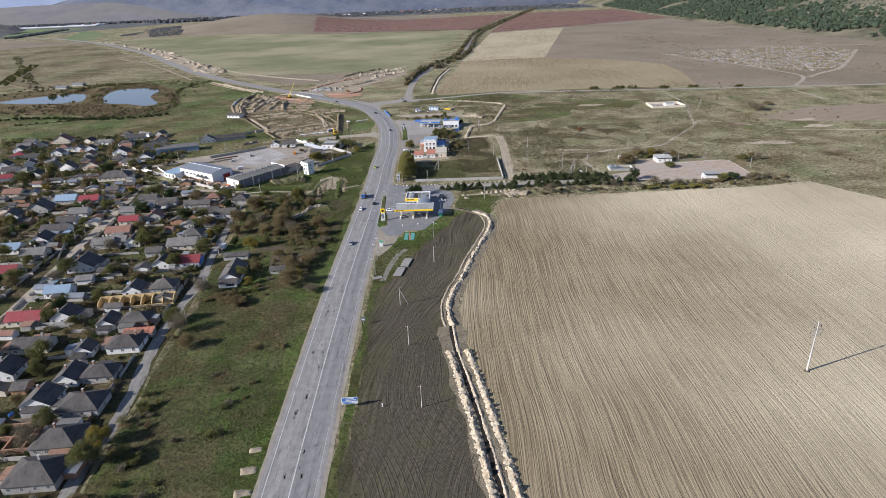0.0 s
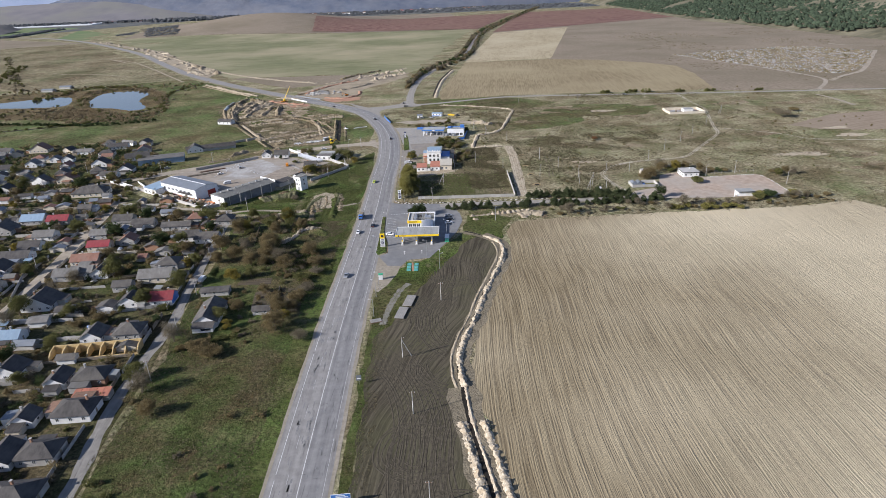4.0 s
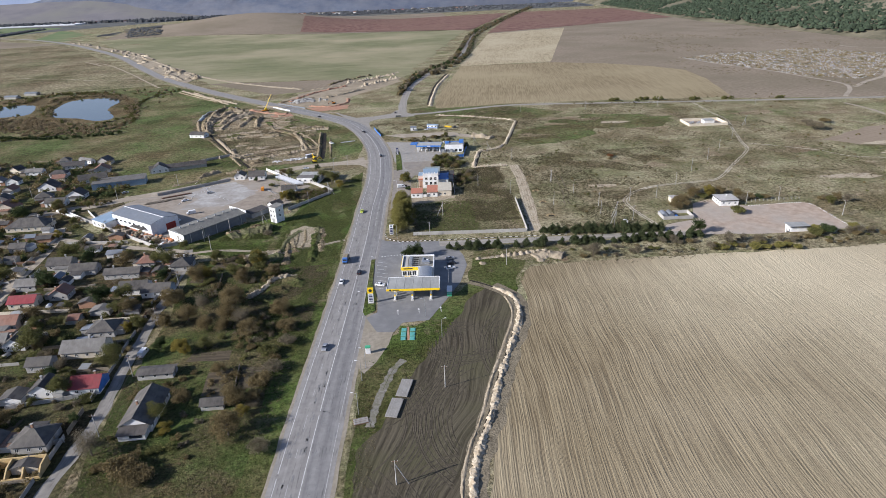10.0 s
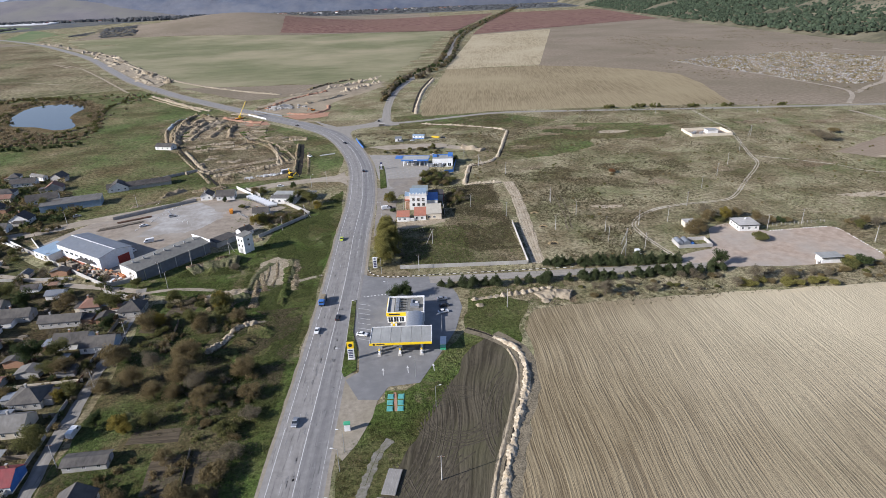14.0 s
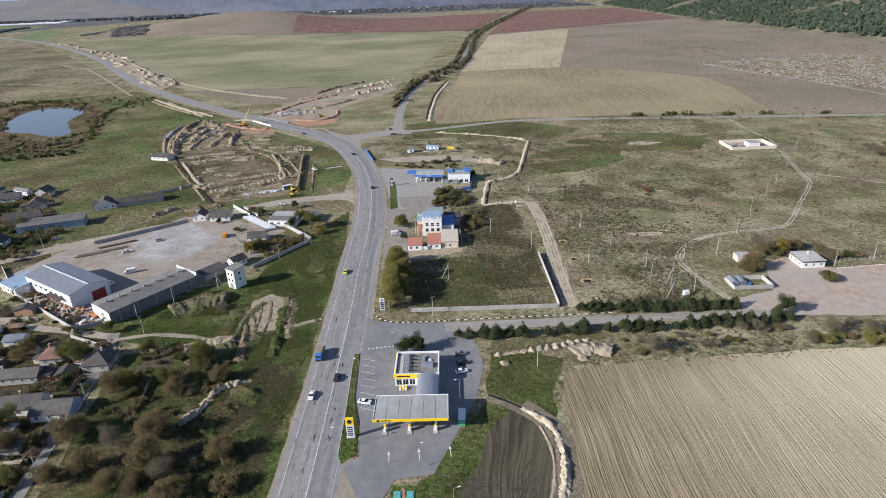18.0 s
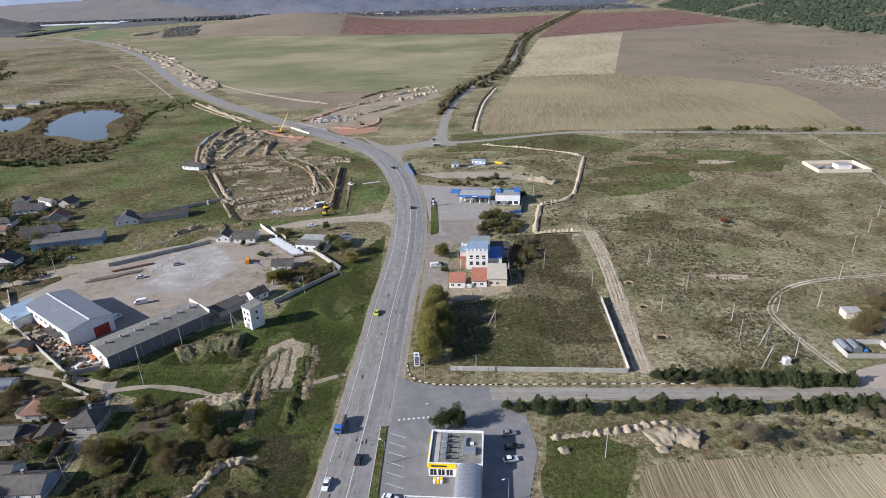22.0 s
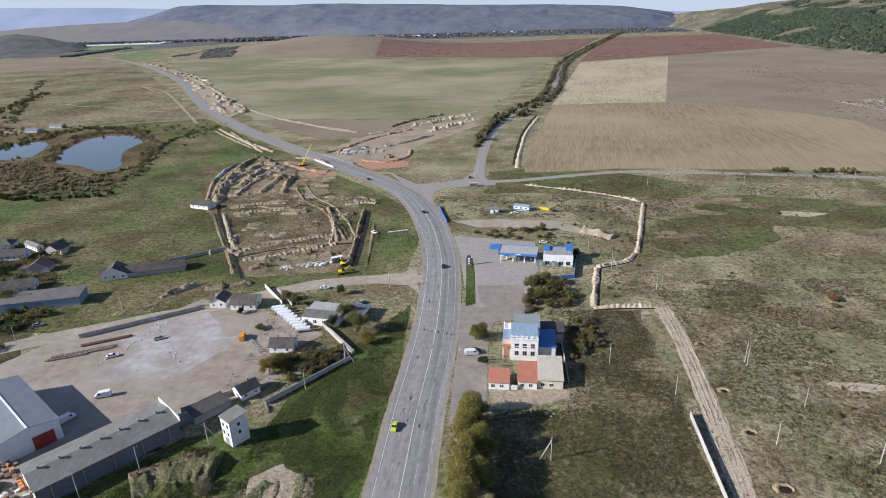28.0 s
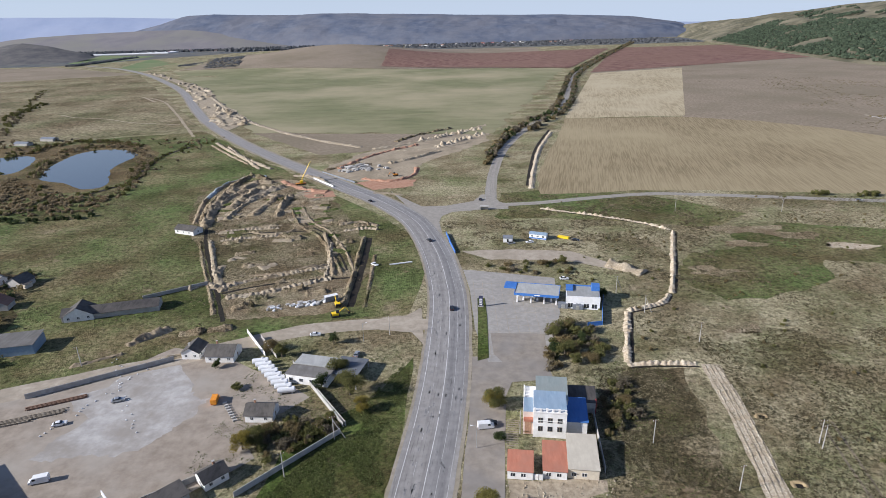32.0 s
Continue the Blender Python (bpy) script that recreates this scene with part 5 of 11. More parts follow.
canopy = st_base("fuel_canopy", "wide flat grey canopy with a yellow fascia over pumps", "canopy")
for i in range(6):
    x0 = 0.1 + i * 3.68
    part("roof_panel", boxed(x0, x0 + 3.6, 0.25, 11.2, 5.75, 5.95 + 0.03 * (i % 2), 0.04), "greyroof", canopy)
part("soffit", boxed(0.15, 22.15, 0.2, 11.3, 5.3, 5.42), "steel_white", canopy)
part("fascia", boxed(0, 22.3, 0, 0.18, 5.2, 6.15, 0.03), "yellow", canopy, "bright yellow front fascia")
part("fascia", boxed(0, 22.3, 11.3, 11.48, 5.2, 6.1, 0.03), "steel_white", canopy)
part("fascia", boxed(0, 0.18, 0.18, 11.3, 5.2, 6.1, 0.03), "steel_white", canopy)
part("fascia", boxed(22.12, 22.3, 0.18, 11.3, 5.2, 6.1, 0.03), "steel_white", canopy)
emblem = bmesh.new()
bmesh.ops.create_cone(emblem, cap_ends=True, segments=16, radius1=0.42, radius2=0.42, depth=0.04, matrix=pose(1.6, -0.02, 5.68, 90, 0, 0))
part("emblem", emblem, "dark", canopy)
part("marking_bar", boxed(2.5, 5.4, -0.03, 0.0, 5.5, 5.85), "dark", canopy)
for x in (3.2, 10.6, 18.4):
    part("column", boxed(x - 0.25, x + 0.25, 4.0, 4.5, 0, 5.3, 0.04), "steel_white", canopy)
    part("column", boxed(x - 0.25, x + 0.25, 8.2, 8.7, 0, 5.3, 0.04), "steel_white", canopy)


def fuel_pump(x, y):
    p = base("fuel_pump", *(Matrix.Rotation(radians(ST[2]), 2) @ Vector((x, y)) + Vector(ST[:2])), ST[2], 0.06, "grey and yellow fuel pump on a concrete island", "fuel pump", "pumps under the canopy")
    part("plinth", boxed(-0.7, 0.7, -1.6, 1.6, 0, 0.16, 0.04), "concrete", p)
    part("body", boxed(-0.35, 0.35, -0.55, 0.55, 0.16, 1.75, 0.06), "steel_white", p)
    part("head", boxed(-0.3, 0.3, -0.5, 0.5, 1.75, 2.15, 0.05), "yellow", p)
    part("display", boxed(-0.37, -0.35, -0.3, 0.3, 1.2, 1.6), "dark", p)
    return p


for x in (3.2, 10.6, 18.4):
    fuel_pump(x, 2.2)
    fuel_pump(x, 6.4)

shop = st_base("station_shop", "flat-roofed station shop with a barrel-vaulted hall", "shop")
part("wall", boxed(4.6, 19.2, 24.2, 37.3, 0, 4.0), "steel_white", shop)
part("roof", boxed(4.9, 18.9, 24.5, 37.0, 4.0, 4.12), "felt", shop)
part("roof_sheet", boxed(5.3, 7.2, 25.2, 36.2, 4.12, 4.2), "concrete", shop)
for i in range(7):
    part("roof_frame", boxed(9.6, 9.75, 25.4 + i * 1.6, 25.55 + i * 1.6, 4.12, 5.1), "metal", shop)
    part("roof_frame", boxed(12.1, 12.25, 25.4 + i * 1.6, 25.55 + i * 1.6, 4.12, 5.1), "metal", shop)
for x0, x1, y0, y1 in ((4.5, 19.3, 36.95, 37.4), (4.5, 4.9, 24.1, 36.95), (18.9, 19.3, 24.1, 36.95), (4.9, 18.9, 24.1, 24.5)):
    part("parapet", boxed(x0, x1, y0, y1, 4.0, 4.75, 0.03), "steel_white", shop)
part("fascia", boxed(4.4, 12.0, 23.9, 24.1, 3.1, 4.7, 0.03), "yellow", shop, "yellow sign band")
part("fascia", boxed(4.25, 4.5, 24.1, 37.2, 3.3, 4.3, 0.03), "yellow", shop)
part("marking_bar", boxed(5.4, 9.6, 23.86, 23.9, 3.7, 4.2), "dark", shop)
arc = [(12.1 + 3.45 - 3.45 * math.cos(math.pi * i / 14), 3.6 + 1.7 * math.sin(math.pi * i / 14)) for i in range(15)]
part("wall", boxed(12.1, 19.0, 11.6, 24.1, 0, 3.6), "steel_white", shop)
for k in range(9):
    part("vault_panel", prism(arc + [(19.0, 3.55), (12.1, 3.55)], 1.33, "y", 11.6 + k * 1.39), "metal", shop)
for i in range(3):
    window(shop, 5.9 + i * 2.2, 24.2, 0.4, 1.9, 2.3, "-y")
for i in range(5):
    part("roof_vent", boxed(7.8, 9.2, 26.0 + i * 2.1, 27.5 + i * 2.1, 4.12, 4.9, 0.05), "metal", shop)
    part("pipe_rack", boxed(9.6 + 0.02 * i, 12.2, 26.4 + i * 2.1, 26.65 + i * 2.1, 4.3, 4.5), "dark", shop)
part("air_handler", boxed(13.6, 17.2, 28.0, 30.4, 4.12, 5.2, 0.06), "metal", shop)
part("duct", boxed(13.8, 14.5, 30.4, 34.5, 4.2, 4.8, 0.05), "metal", shop)
part("skylight", boxed(15.6, 16.6, 32.0, 33.0, 4.12, 4.55, 0.05), "steel_white", shop)
for i in range(6):
    part("crate", boxed(6.0 + 0.9 * (i % 3), 6.7 + 0.9 * (i % 3), 21.5 + 1.0 * (i // 3), 22.2 + 1.0 * (i // 3), 0.06, 0.9, 0.03), "yellow" if i % 2 else "steel_white", shop)

totem = base("price_totem", -13.6, 280.2, -4, 0.06, "tall yellow and white fuel price totem", "sign")
part("plinth", boxed(-1.3, 1.3, -0.6, 0.6, 0, 0.3, 0.04), "concrete", totem)
part("body", boxed(-1.15, 1.15, -0.25, 0.25, 0.3, 4.6, 0.04), "steel_white", totem)
part("head", boxed(-1.2, 1.2, -0.3, 0.3, 4.6, 7.2, 0.05), "yellow", totem, "yellow head with a dark round emblem")
em = bmesh.new()
bmesh.ops.create_cone(em, cap_ends=True, segments=18, radius1=0.7, radius2=0.7, depth=0.05, matrix=pose(0, -0.32, 6.0, 90, 0, 0))
part("emblem", em, "dark", totem)
for i in range(5):
    part("price_bar", boxed(-0.85, 0.75, -0.29, -0.25, 0.8 + i * 0.72, 1.25 + i * 0.72), "navy", totem)

# Kerbed island, bays, lids, lamps
patch("verge_island", [(-14.4, 324), (-12.6, 324), (-13.4, 298), (-11.6, 285), (-12.0, 273), (-16.0, 269.5), (-17.0, 273), (-15.8, 293)], 0.16, "grass", "kerbed grass island by the highway", 0, 3)
wall_run("kerb", -14.5, 324, -15.9, 293, 0.2, 0.2, "concrete", "pale concrete kerb", 1.5, "kerb")
wall_run("kerb", -15.9, 293, -17.1, 273, 0.2, 0.2, "concrete", "pale concrete kerb", 1.5, "kerb")
wall_run("kerb", -12.5, 324, -13.3, 298, 0.2, 0.2, "dark", "dark painted kerb", 1.5, "kerb")
wall_run("kerb", -13.3, 298, -11.5, 285, 0.2, 0.2, "dark", "dark painted kerb", 1.5, "kerb")
for i in range(8):
    y = 321 - i * 3.9
    mesh_object("bay_line", [(-11.6 + 0.02 * i, y, 0.068), (-11.6 + 0.02 * i, y - 0.18, 0.068), (-6.8, y - 2.4, 0.068), (-6.8, y - 2.2, 0.068)], [(0, 1, 2, 3)], "paint_line", forecourt)
for i in range(9):
    part("bay_mark", boxed(-9.5 + i * 1.5, -8.8 + i * 1.5, 326.4 + i * 0.12, 327.2 + i * 0.12, 0.061, 0.068), "paint_line", forecourt)
for x in (-2.6, 6.0, 15.0):
    mesh_object("arrow", [(x - 0.12, 268.5, 0.068), (x + 0.12, 268.5, 0.068), (x + 0.12, 271.5, 0.068), (x - 0.12, 271.5, 0.068), (x - 0.5, 271.5, 0.068), (x + 0.5, 271.5, 0.068), (x, 273, 0.068)], [(0, 1, 2, 3), (4, 5, 6)], "paint_line", forecourt)
patch("hardstand", [(-2.9, 249), (4.6, 248.6), (5.2, 259), (-2.2, 260)], 0.07, "grass", "green surround of buried fuel storage", 0, 5)
for i, (x, y) in enumerate(((-1.0, 250.4), (2.4, 250.0), (-0.8, 253.4), (2.6, 253.0), (-0.5, 256.5), (2.9, 256.1))):
    lid = base("fill_hatch", x, y, -5, 0.07, "teal steel fuel filling hatch", "hatch", "fuel filling hatches")
    part("frame", boxed(-1.0, 1.0, -1.2, 1.2, 0, 0.18, 0.03), "teal", lid)
    part("lid", boxed(-0.8, 0.8, -1.0, 1.0, 0.18, 0.26, 0.03), "teal", lid)
part("path", boxed(0.5, 1.4, 249, 258.6, 0.07, 0.1), "redearth", forecourt)
kiosk = base("cabinet_kiosk", -14.0, 242.5, 0, 0, "small green and white roadside sign box", "kiosk")
part("body", boxed(-0.9, 0.9, -0.5, 0.5, 0, 2.4, 0.05), "steel_white", kiosk)
part("top", boxed(-1.0, 1.0, -0.6, 0.6, 2.4, 3.0, 0.05), "green", kiosk)
bus = base("service_cabin", 19.9, 283.4, -8, 0.06, "narrow teal and white service cabin", "cabin")
part("body", boxed(-1.0, 1.0, -2.6, 2.6, 0, 2.3, 0.05), "teal", bus)
part("roof", boxed(-1.1, 1.1, -2.7, 2.7, 2.3, 2.5, 0.04), "steel_white", bus)
part("base_band", boxed(-1.03, 1.03, -2.63, -1.2, 0.1, 1.1), "green", bus)


def lamp_post(x, y, turn=0.0, high=8.0):
    t = base("street_lamp", x, y, turn, 0, "slim grey steel street lamp", "street lamp", "street lamps")
    part("pole", rodded((0, 0, 0), (0, 0, high), 0.11, 0.06, 8), "metal", t)
    part("arm", rodded((0, 0, high - 0.05), (1.3, 0, high + 0.25), 0.04, 0.04, 6), "metal", t)
    part("lamp_head", boxed(1.1, 1.9, -0.16, 0.16, high + 0.15, high + 0.33, 0.05), "steel_white", t)
    return t


lamp0 = lamp_post(-11.8, 308.5, 150)
for x, y, a in ((-16.5, 275.3, 170), (20.5, 293.4, 200), (8.4, 266.1, 180), (1.2, 324.1, 200), (-15.7, 225.9, 170), (13.6, 249.1, 10), (-14.6, 233.3, 170), (-16.2, 208.6, 170), (0.4, 425.8, 180), (-1.3, 348.0, 170), (-44.9, 489.7, 10)):
    copy_thing(lamp0, pose(x, y, 0, 0, 0, a))

# Two pale slabs on trestles and a stack of paving beside the soil strip
for x0, y0 in ((-5.0, 209.8), (-1.5, 219.6)):
    s = base("concrete_slab", x0, y0, -15.5, 0, "long pale concrete slab lying on blocks", "slab", "stacked slabs")
    part("slab", boxed(-1.95, 1.95, -4.6, 4.6, 0.4, 0.62, 0.04), "slabs", s)
    for k in range(5):
        part("rib", boxed(-1.75 + k * 0.86, -1.69 + k * 0.86, -4.5, 4.5, 0.62, 0.66), "concrete", s)
    for yy in (-3.6, 3.4):
        part("block", boxed(-1.8, 1.8, yy - 0.2, yy + 0.2, 0, 0.4, 0.03), "concrete", s)
pile = base("paving_stack", -15.4, 205.2, 12, 0, "low stack of weathered paving kerbs", "stack")
for i in range(10):
    part("kerb_piece", boxed(-2.4 + 0.1 * (i % 3), 2.2 + 0.1 * (i % 2), -1.5 + 0.3 * i, -1.28 + 0.3 * i, 0, 0.3 + 0.08 * (i % 3), 0.02), "concrete" if i % 3 else "rust", pile)
# Old concrete path: cracked slabs end to end, sunk in the grass
apron = base("broken_path", -9.0, 218.0, 0, 0, "old cracked concrete path sunk in the grass", "path")
apron_rng = random.Random(31)
apron_line = smooth_line([(-12.6, 202.0), (-11.3, 209.0), (-9.6, 217.0), (-7.4, 224.0), (-5.0, 231.0), (-1.2, 236.4)], 0.9)
apron_side = normals_of(apron_line)
edge = []
for k, (p, nn) in enumerate(zip(apron_line, apron_side)):
    w = 1.35 + 0.5 * noise.noise((p.x * 0.4, p.y * 0.4, 3.0))
    split = 0.25 * noise.noise((p.x * 0.5, p.y * 0.5, 9.0))
    edge.append([(p + nn * (a * w + split) - Vector((-9.0, 218.0))) for a in (-1.0 + apron_rng.uniform(-0.2, 0.2), -0.05, 0.05, 1.0 + apron_rng.uniform(-0.2, 0.2))])
k = 0
while k < len(edge) - 2:
    n_run = min(apron_rng.choice((2, 3, 3, 4, 5)), len(edge) - 1 - k)
    for a, b in ((0, 1), (2, 3)) if apron_rng.random() < 0.45 else ((0, 3),):
        ring = [edge[q][a] for q in range(k, k + n_run + 1)] + [edge[q][b] for q in range(k + n_run, k - 1, -1)]
        mid = sum((Vector((v[0], v[1])) for v in ring), Vector((0, 0))) / len(ring)
        ring = [mid + (Vector((v[0], v[1])) - mid) * 0.965 for v in ring]
        sm = bmesh.new()
        top = 0.06 + apron_rng.uniform(0, 0.05)
        lo = [sm.verts.new((v.x, v.y, 0.0)) for v in ring]
        hi = [sm.verts.new((v.x, v.y, top)) for v in ring]
        sm.faces.new(hi)
        for q in range(len(ring)):
            sm.faces.new((lo[q], lo[(q + 1) % len(ring)], hi[(q + 1) % len(ring)], hi[q]))
        bmesh.ops.recalc_face_normals(sm, faces=sm.faces)
        part("slab", sm, "old_slab", apron)
    k += n_run

# White three-storey house with low wings
HT = (14.6, 431.6, -5.0)
wh = base("guest_house", *HT[:2], HT[2], label="white three-storey guest house with a blue metal roof and crenellated parapet", category="house")
part("wall", boxed(3.0, 13.0, 0, 9.2, 0, 9.4), "plaster", wh)
part("entrance_block", boxed(0, 3.0, 1.2, 8.6, 0, 8.2), "pink_plaster", wh)
part("roof", prism([(0.3, 9.25), (9.6, 10.4), (9.6, 10.25), (0.3, 9.1)], 10.0, "x", 3.0), "blueroof", wh)
part("roof", boxed(0.0, 2.97, 1.2, 8.6, 8.2, 8.32), "blueroof", wh)
for i in range(6):
    part("merlon", boxed(3.0 + i * 1.86, 3.0 + i * 1.86 + 0.7, -0.1, 0.35, 9.4, 10.3 + 0.2 * (i % 2 == 0), 0.05), "plaster", wh)
part("cornice", boxed(2.9, 13.1, -0.2, 0.0, 8.9, 9.4, 0.04), "plaster", wh)
part("cornice", boxed(2.9, 13.1, -0.12, 0.0, 6.0, 6.2, 0.03), "plaster", wh)
for row in range(2):
    for i in range(3):
        window(wh, 5.2 + i * 2.9, 0, 2.3 + row * 3.1, 1.5, 1.8, "-y", "wood")
for row in range(3):
    for i in range(2):
        window(wh, 0, 3.0 + i * 3.2, 0.9 + row * 2.6, 1.3, 1.6, "-x", "steel_white")
part("balcony", boxed(0.1, 2.9, 0.0, 1.2, 5.4, 6.3, 0.04), "brickroof", wh)
part("arch_panel", boxed(0.5, 2.5, 1.1, 1.2, 0.2, 4.6), "brick", wh)
part("rear_wall", boxed(4.0, 13.8, 9.2, 21.0, 0, 7.4), "plaster", wh)
part("rear_roof", prism([(9.3, 7.4), (21.2, 8.3), (21.2, 8.15), (9.3, 7.25)], 10.2, "x", 3.8), "greenroof", wh)
part("rear_terrace", boxed(0.0, 4.0, 8.8, 21.0, 0, 4.2), "plaster", wh)
for i in range(7):
    part("merlon", boxed(-0.05, 0.35, 9.0 + i * 1.8, 9.7 + i * 1.8, 4.2, 5.0, 0.04), "plaster", wh)
part("side_wall", boxed(13.0, 19.4, 2.0, 13.0, 0, 5.2), "plaster", wh)
part("side_roof", prism([(1.6, 5.2), (13.4, 6.0), (13.4, 5.86), (1.6, 5.06)], 6.7, "x", 13.0), "brightblue", wh)
part("rear_shed", boxed(14.0, 23.0, 13.6, 21.6, 0, 4.2), "greyplaster", wh)
part("rear_shed_roof", prism([(13.4, 4.2), (21.9, 5.0), (21.9, 4.86), (13.4, 4.06)], 9.6, "x", 13.8), "darkroof", wh)
part("red_gable", boxed(23.0, 23.3, 13.6, 21.6, 0, 4.4), "red", wh)


def low_wing(x, y, w, d, h, roof, words, wallm="plaster", back=0.9):
    t = base("outbuilding", x, y, -5, 0, words, "outbuilding")
    part("wall", boxed(0, w, 0, d, 0, h), wallm, t)
    part("roof", prism([(-0.5, h), (d + 0.2, h + back), (d + 0.2, h + back + 0.12), (-0.5, h + 0.12)], w + 0.4, "x", -0.2), roof, t)
    for i in range(max(1, int(w / 3))):
        window(t, 1.5 + i * 2.9, 0, 0.9, 1.4, 1.3, "-y")
    return t


low_wing(8.9, 413.2, 7.0, 7.4, 3.0, "brickroof", "low white cafe wing with a terracotta metal roof")
low_wing(18.8, 413.4, 6.6, 11.4, 3.0, "brickroof", "low white wing with a terracotta metal roof")
low_wing(25.8, 413.6, 8.4, 13.8, 3.6, "beigeroof", "long outbuilding with a beige sheet roof", "cream")
wall_run("courtyard_wall", 15.9, 413.0, 18.8, 412.7, 1.9, 0.25, "plaster", "white courtyard wall and gate", 1.4)
per = base("pergola", 9.0, 424.0, -5, 0, "slatted timber pergola beside the guest house", "pergola")
for i in range(12):
    part("slat", boxed(0, 3.6, i * 1.1, i * 1.1 + 0.22, 2.5, 2.62), "wood", per)
for x in (0.1, 3.4):
    for y in (0.2, 6.0, 12.0):
        part("post", boxed(x, x + 0.14, y, y + 0.14, 0, 2.5), "wood", per)
wall_run("courtyard_wall", 36.5, 416, 38.5, 452, 2.0, 0.2, "greyplaster", "grey boundary wall with posts behind the guest house", 3.0)
patch("rubble_ground", [(9, 398), (22, 404), (36, 409), (36, 413), (9, 412.5)], 0.03, "dirt", "rubble-strewn bare ground", 1.2, 3)

# Blue-canopy station
bs = base("fuel_canopy", 17.4, 523.0, -11, label="grey flat canopy with a bright blue fascia on white posts", category="canopy")
part("roof", boxed(0.2, 19.6, 0.2, 11.8, 5.3, 5.5), "greyroof", bs)
part("fascia", boxed(0, 19.8, 0, 0.2, 4.6, 5.75, 0.03), "blue", bs, "bright blue fascia")
part("fascia", boxed(0, 0.2, 0.2, 12, 4.6, 5.7, 0.03), "blue", bs)
part("fascia", boxed(0.2, 19.8, 11.8, 12, 4.6, 5.7, 0.03), "blue", bs)
part("fascia", boxed(19.6, 19.8, 0.2, 11.8, 4.6, 5.7, 0.03), "blue", bs)
part("wing", boxed(-5.4, 0.0, 6.4, 12.6, 4.7, 5.5, 0.04), "blue", bs, "raised blue side wing")
part("marking_bar", boxed(9.0, 11.6, -0.03, 0, 4.95, 5.4), "steel_white", bs)
for x in (1.2, 7.4, 13.2, 18.6):
    part("column", boxed(x - 0.28, x + 0.28, 2.4, 3.0, 0, 5.3, 0.04), "steel_white", bs)
    part("column", boxed(x - 0.28, x + 0.28, 9.0, 9.6, 0, 5.3, 0.04), "steel_white", bs)
for i, x in enumerate((3.8, 10.0, 16.2)):
    q = Matrix.Rotation(radians(-11), 2) @ Vector((x, 5.5)) + Vector((17.4, 523.0))
    p = base("fuel_pump", q.x, q.y, -11, 0.06, "white and blue fuel pump on an island", "fuel pump", "pumps under the blue canopy")
    part("plinth", boxed(-0.7, 0.7, -1.6, 1.6, 0, 0.16, 0.04), "concrete", p)
    part("body", boxed(-0.35, 0.35, -0.55, 0.55, 0.16, 1.75, 0.06), "steel_white", p)
    part("head", boxed(-0.3, 0.3, -0.5, 0.5, 1.75, 2.15, 0.05), "blue", p)
sh = base("station_shop", 40.0, 519.0, -8, label="white station shop with blue corner trim", category="shop")
part("wall", boxed(0, 14.5, 0, 13.0, 0, 5.2), "steel_white", sh)
part("roof", boxed(0.3, 14.2, 0.3, 12.7, 5.2, 5.32), "greyroof", sh)
part("parapet", boxed(-0.1, 14.6, -0.15, 0.3, 3.3, 6.0, 0.03), "steel_white", sh)
part("parapet", boxed(-0.1, 14.6, 12.7, 13.1, 4.8, 5.8, 0.03), "blue", sh)
part("corner_trim", boxed(-0.2, 3.0, 7.0, 12.6, 5.32, 6.1, 0.04), "blue", sh)
part("corner_trim", boxed(11.0, 14.6, 8.0, 12.6, 5.32, 7.4, 0.04), "blue", sh)
for i in range(4):
    window(sh, 2.0 + i * 3.4, 0, 0.5, 2.4, 2.2, "-y")
for i, (x, y) in enumerate(((38.9, 519.8), (45.1, 518.6), (47.8, 522.8))):
    c = base("storage_container", x, y, -8, 0.0, "grey-blue steel storage box", "container", "boxes beside the blue station")
    part("body", boxed(-2.2, 2.2, -1.2, 1.2, 0, 2.3, 0.05), "hangar", c)
    part("door", boxed(-0.8, 0.8, -1.26, -1.2, 0.1, 2.0), "metal", c)
hut = base("blue_roof_hut", 54.1, 532.5, -8, label="small white hut with a bright blue hip roof", category="hut")
part("wall", boxed(-2.6, 2.6, -2, 2, 0, 3.0), "steel_white", hut)
part("roof", hip_roof(5.2, 4.0, 3.0, 1.3), "brightblue", hut)
wall_run("blue_fence", 56.4, 520.7, 59.5, 534.0, 2.0, 0.12, "blue", "bright blue sheet fence", 2.5, "fence")
wall_run("blue_fence", 52.9, 503.2, 56.4, 520.7, 2.0, 0.12, "blue", "bright blue sheet fence", 2.5, "fence")
wall_run("blue_fence", 46.7, 502.2, 52.9, 503.2, 2.0, 0.12, "blue", "bright blue sheet fence", 2.5, "fence")
totem2 = base("price_totem", 2.6, 520.5, -4, 0.0, "dark blue roadside price totem with flower bed", "sign")
part("plinth", boxed(-1.2, 1.2, -0.6, 0.6, 0, 0.4, 0.04), "concrete", totem2)
part("body", boxed(-0.9, 0.9, -0.2, 0.2, 0.4, 5.4, 0.04), "navy", totem2)
for i in range(4):
    part("price_bar", boxed(-0.6, 0.6, -0.24, -0.2, 0.9 + i * 0.9, 1.4 + i * 0.9), "steel_white", totem2)
patch("verge_island", [(0.9, 474.9), (5.2, 477.0), (5.2, 511.7), (4.5, 529.4), (1.1, 529.4), (1.2, 502.4)], 0.15, "grass", "narrow kerbed grass island", 0.1, 4)
tot3 = base("price_totem", -4.1, 355.0, -4, 0.0, "white roadside sign with dark price panels", "sign")
part("body", boxed(-1.0, 1.0, -0.2, 0.2, 0, 5.6, 0.05), "steel_white", tot3)
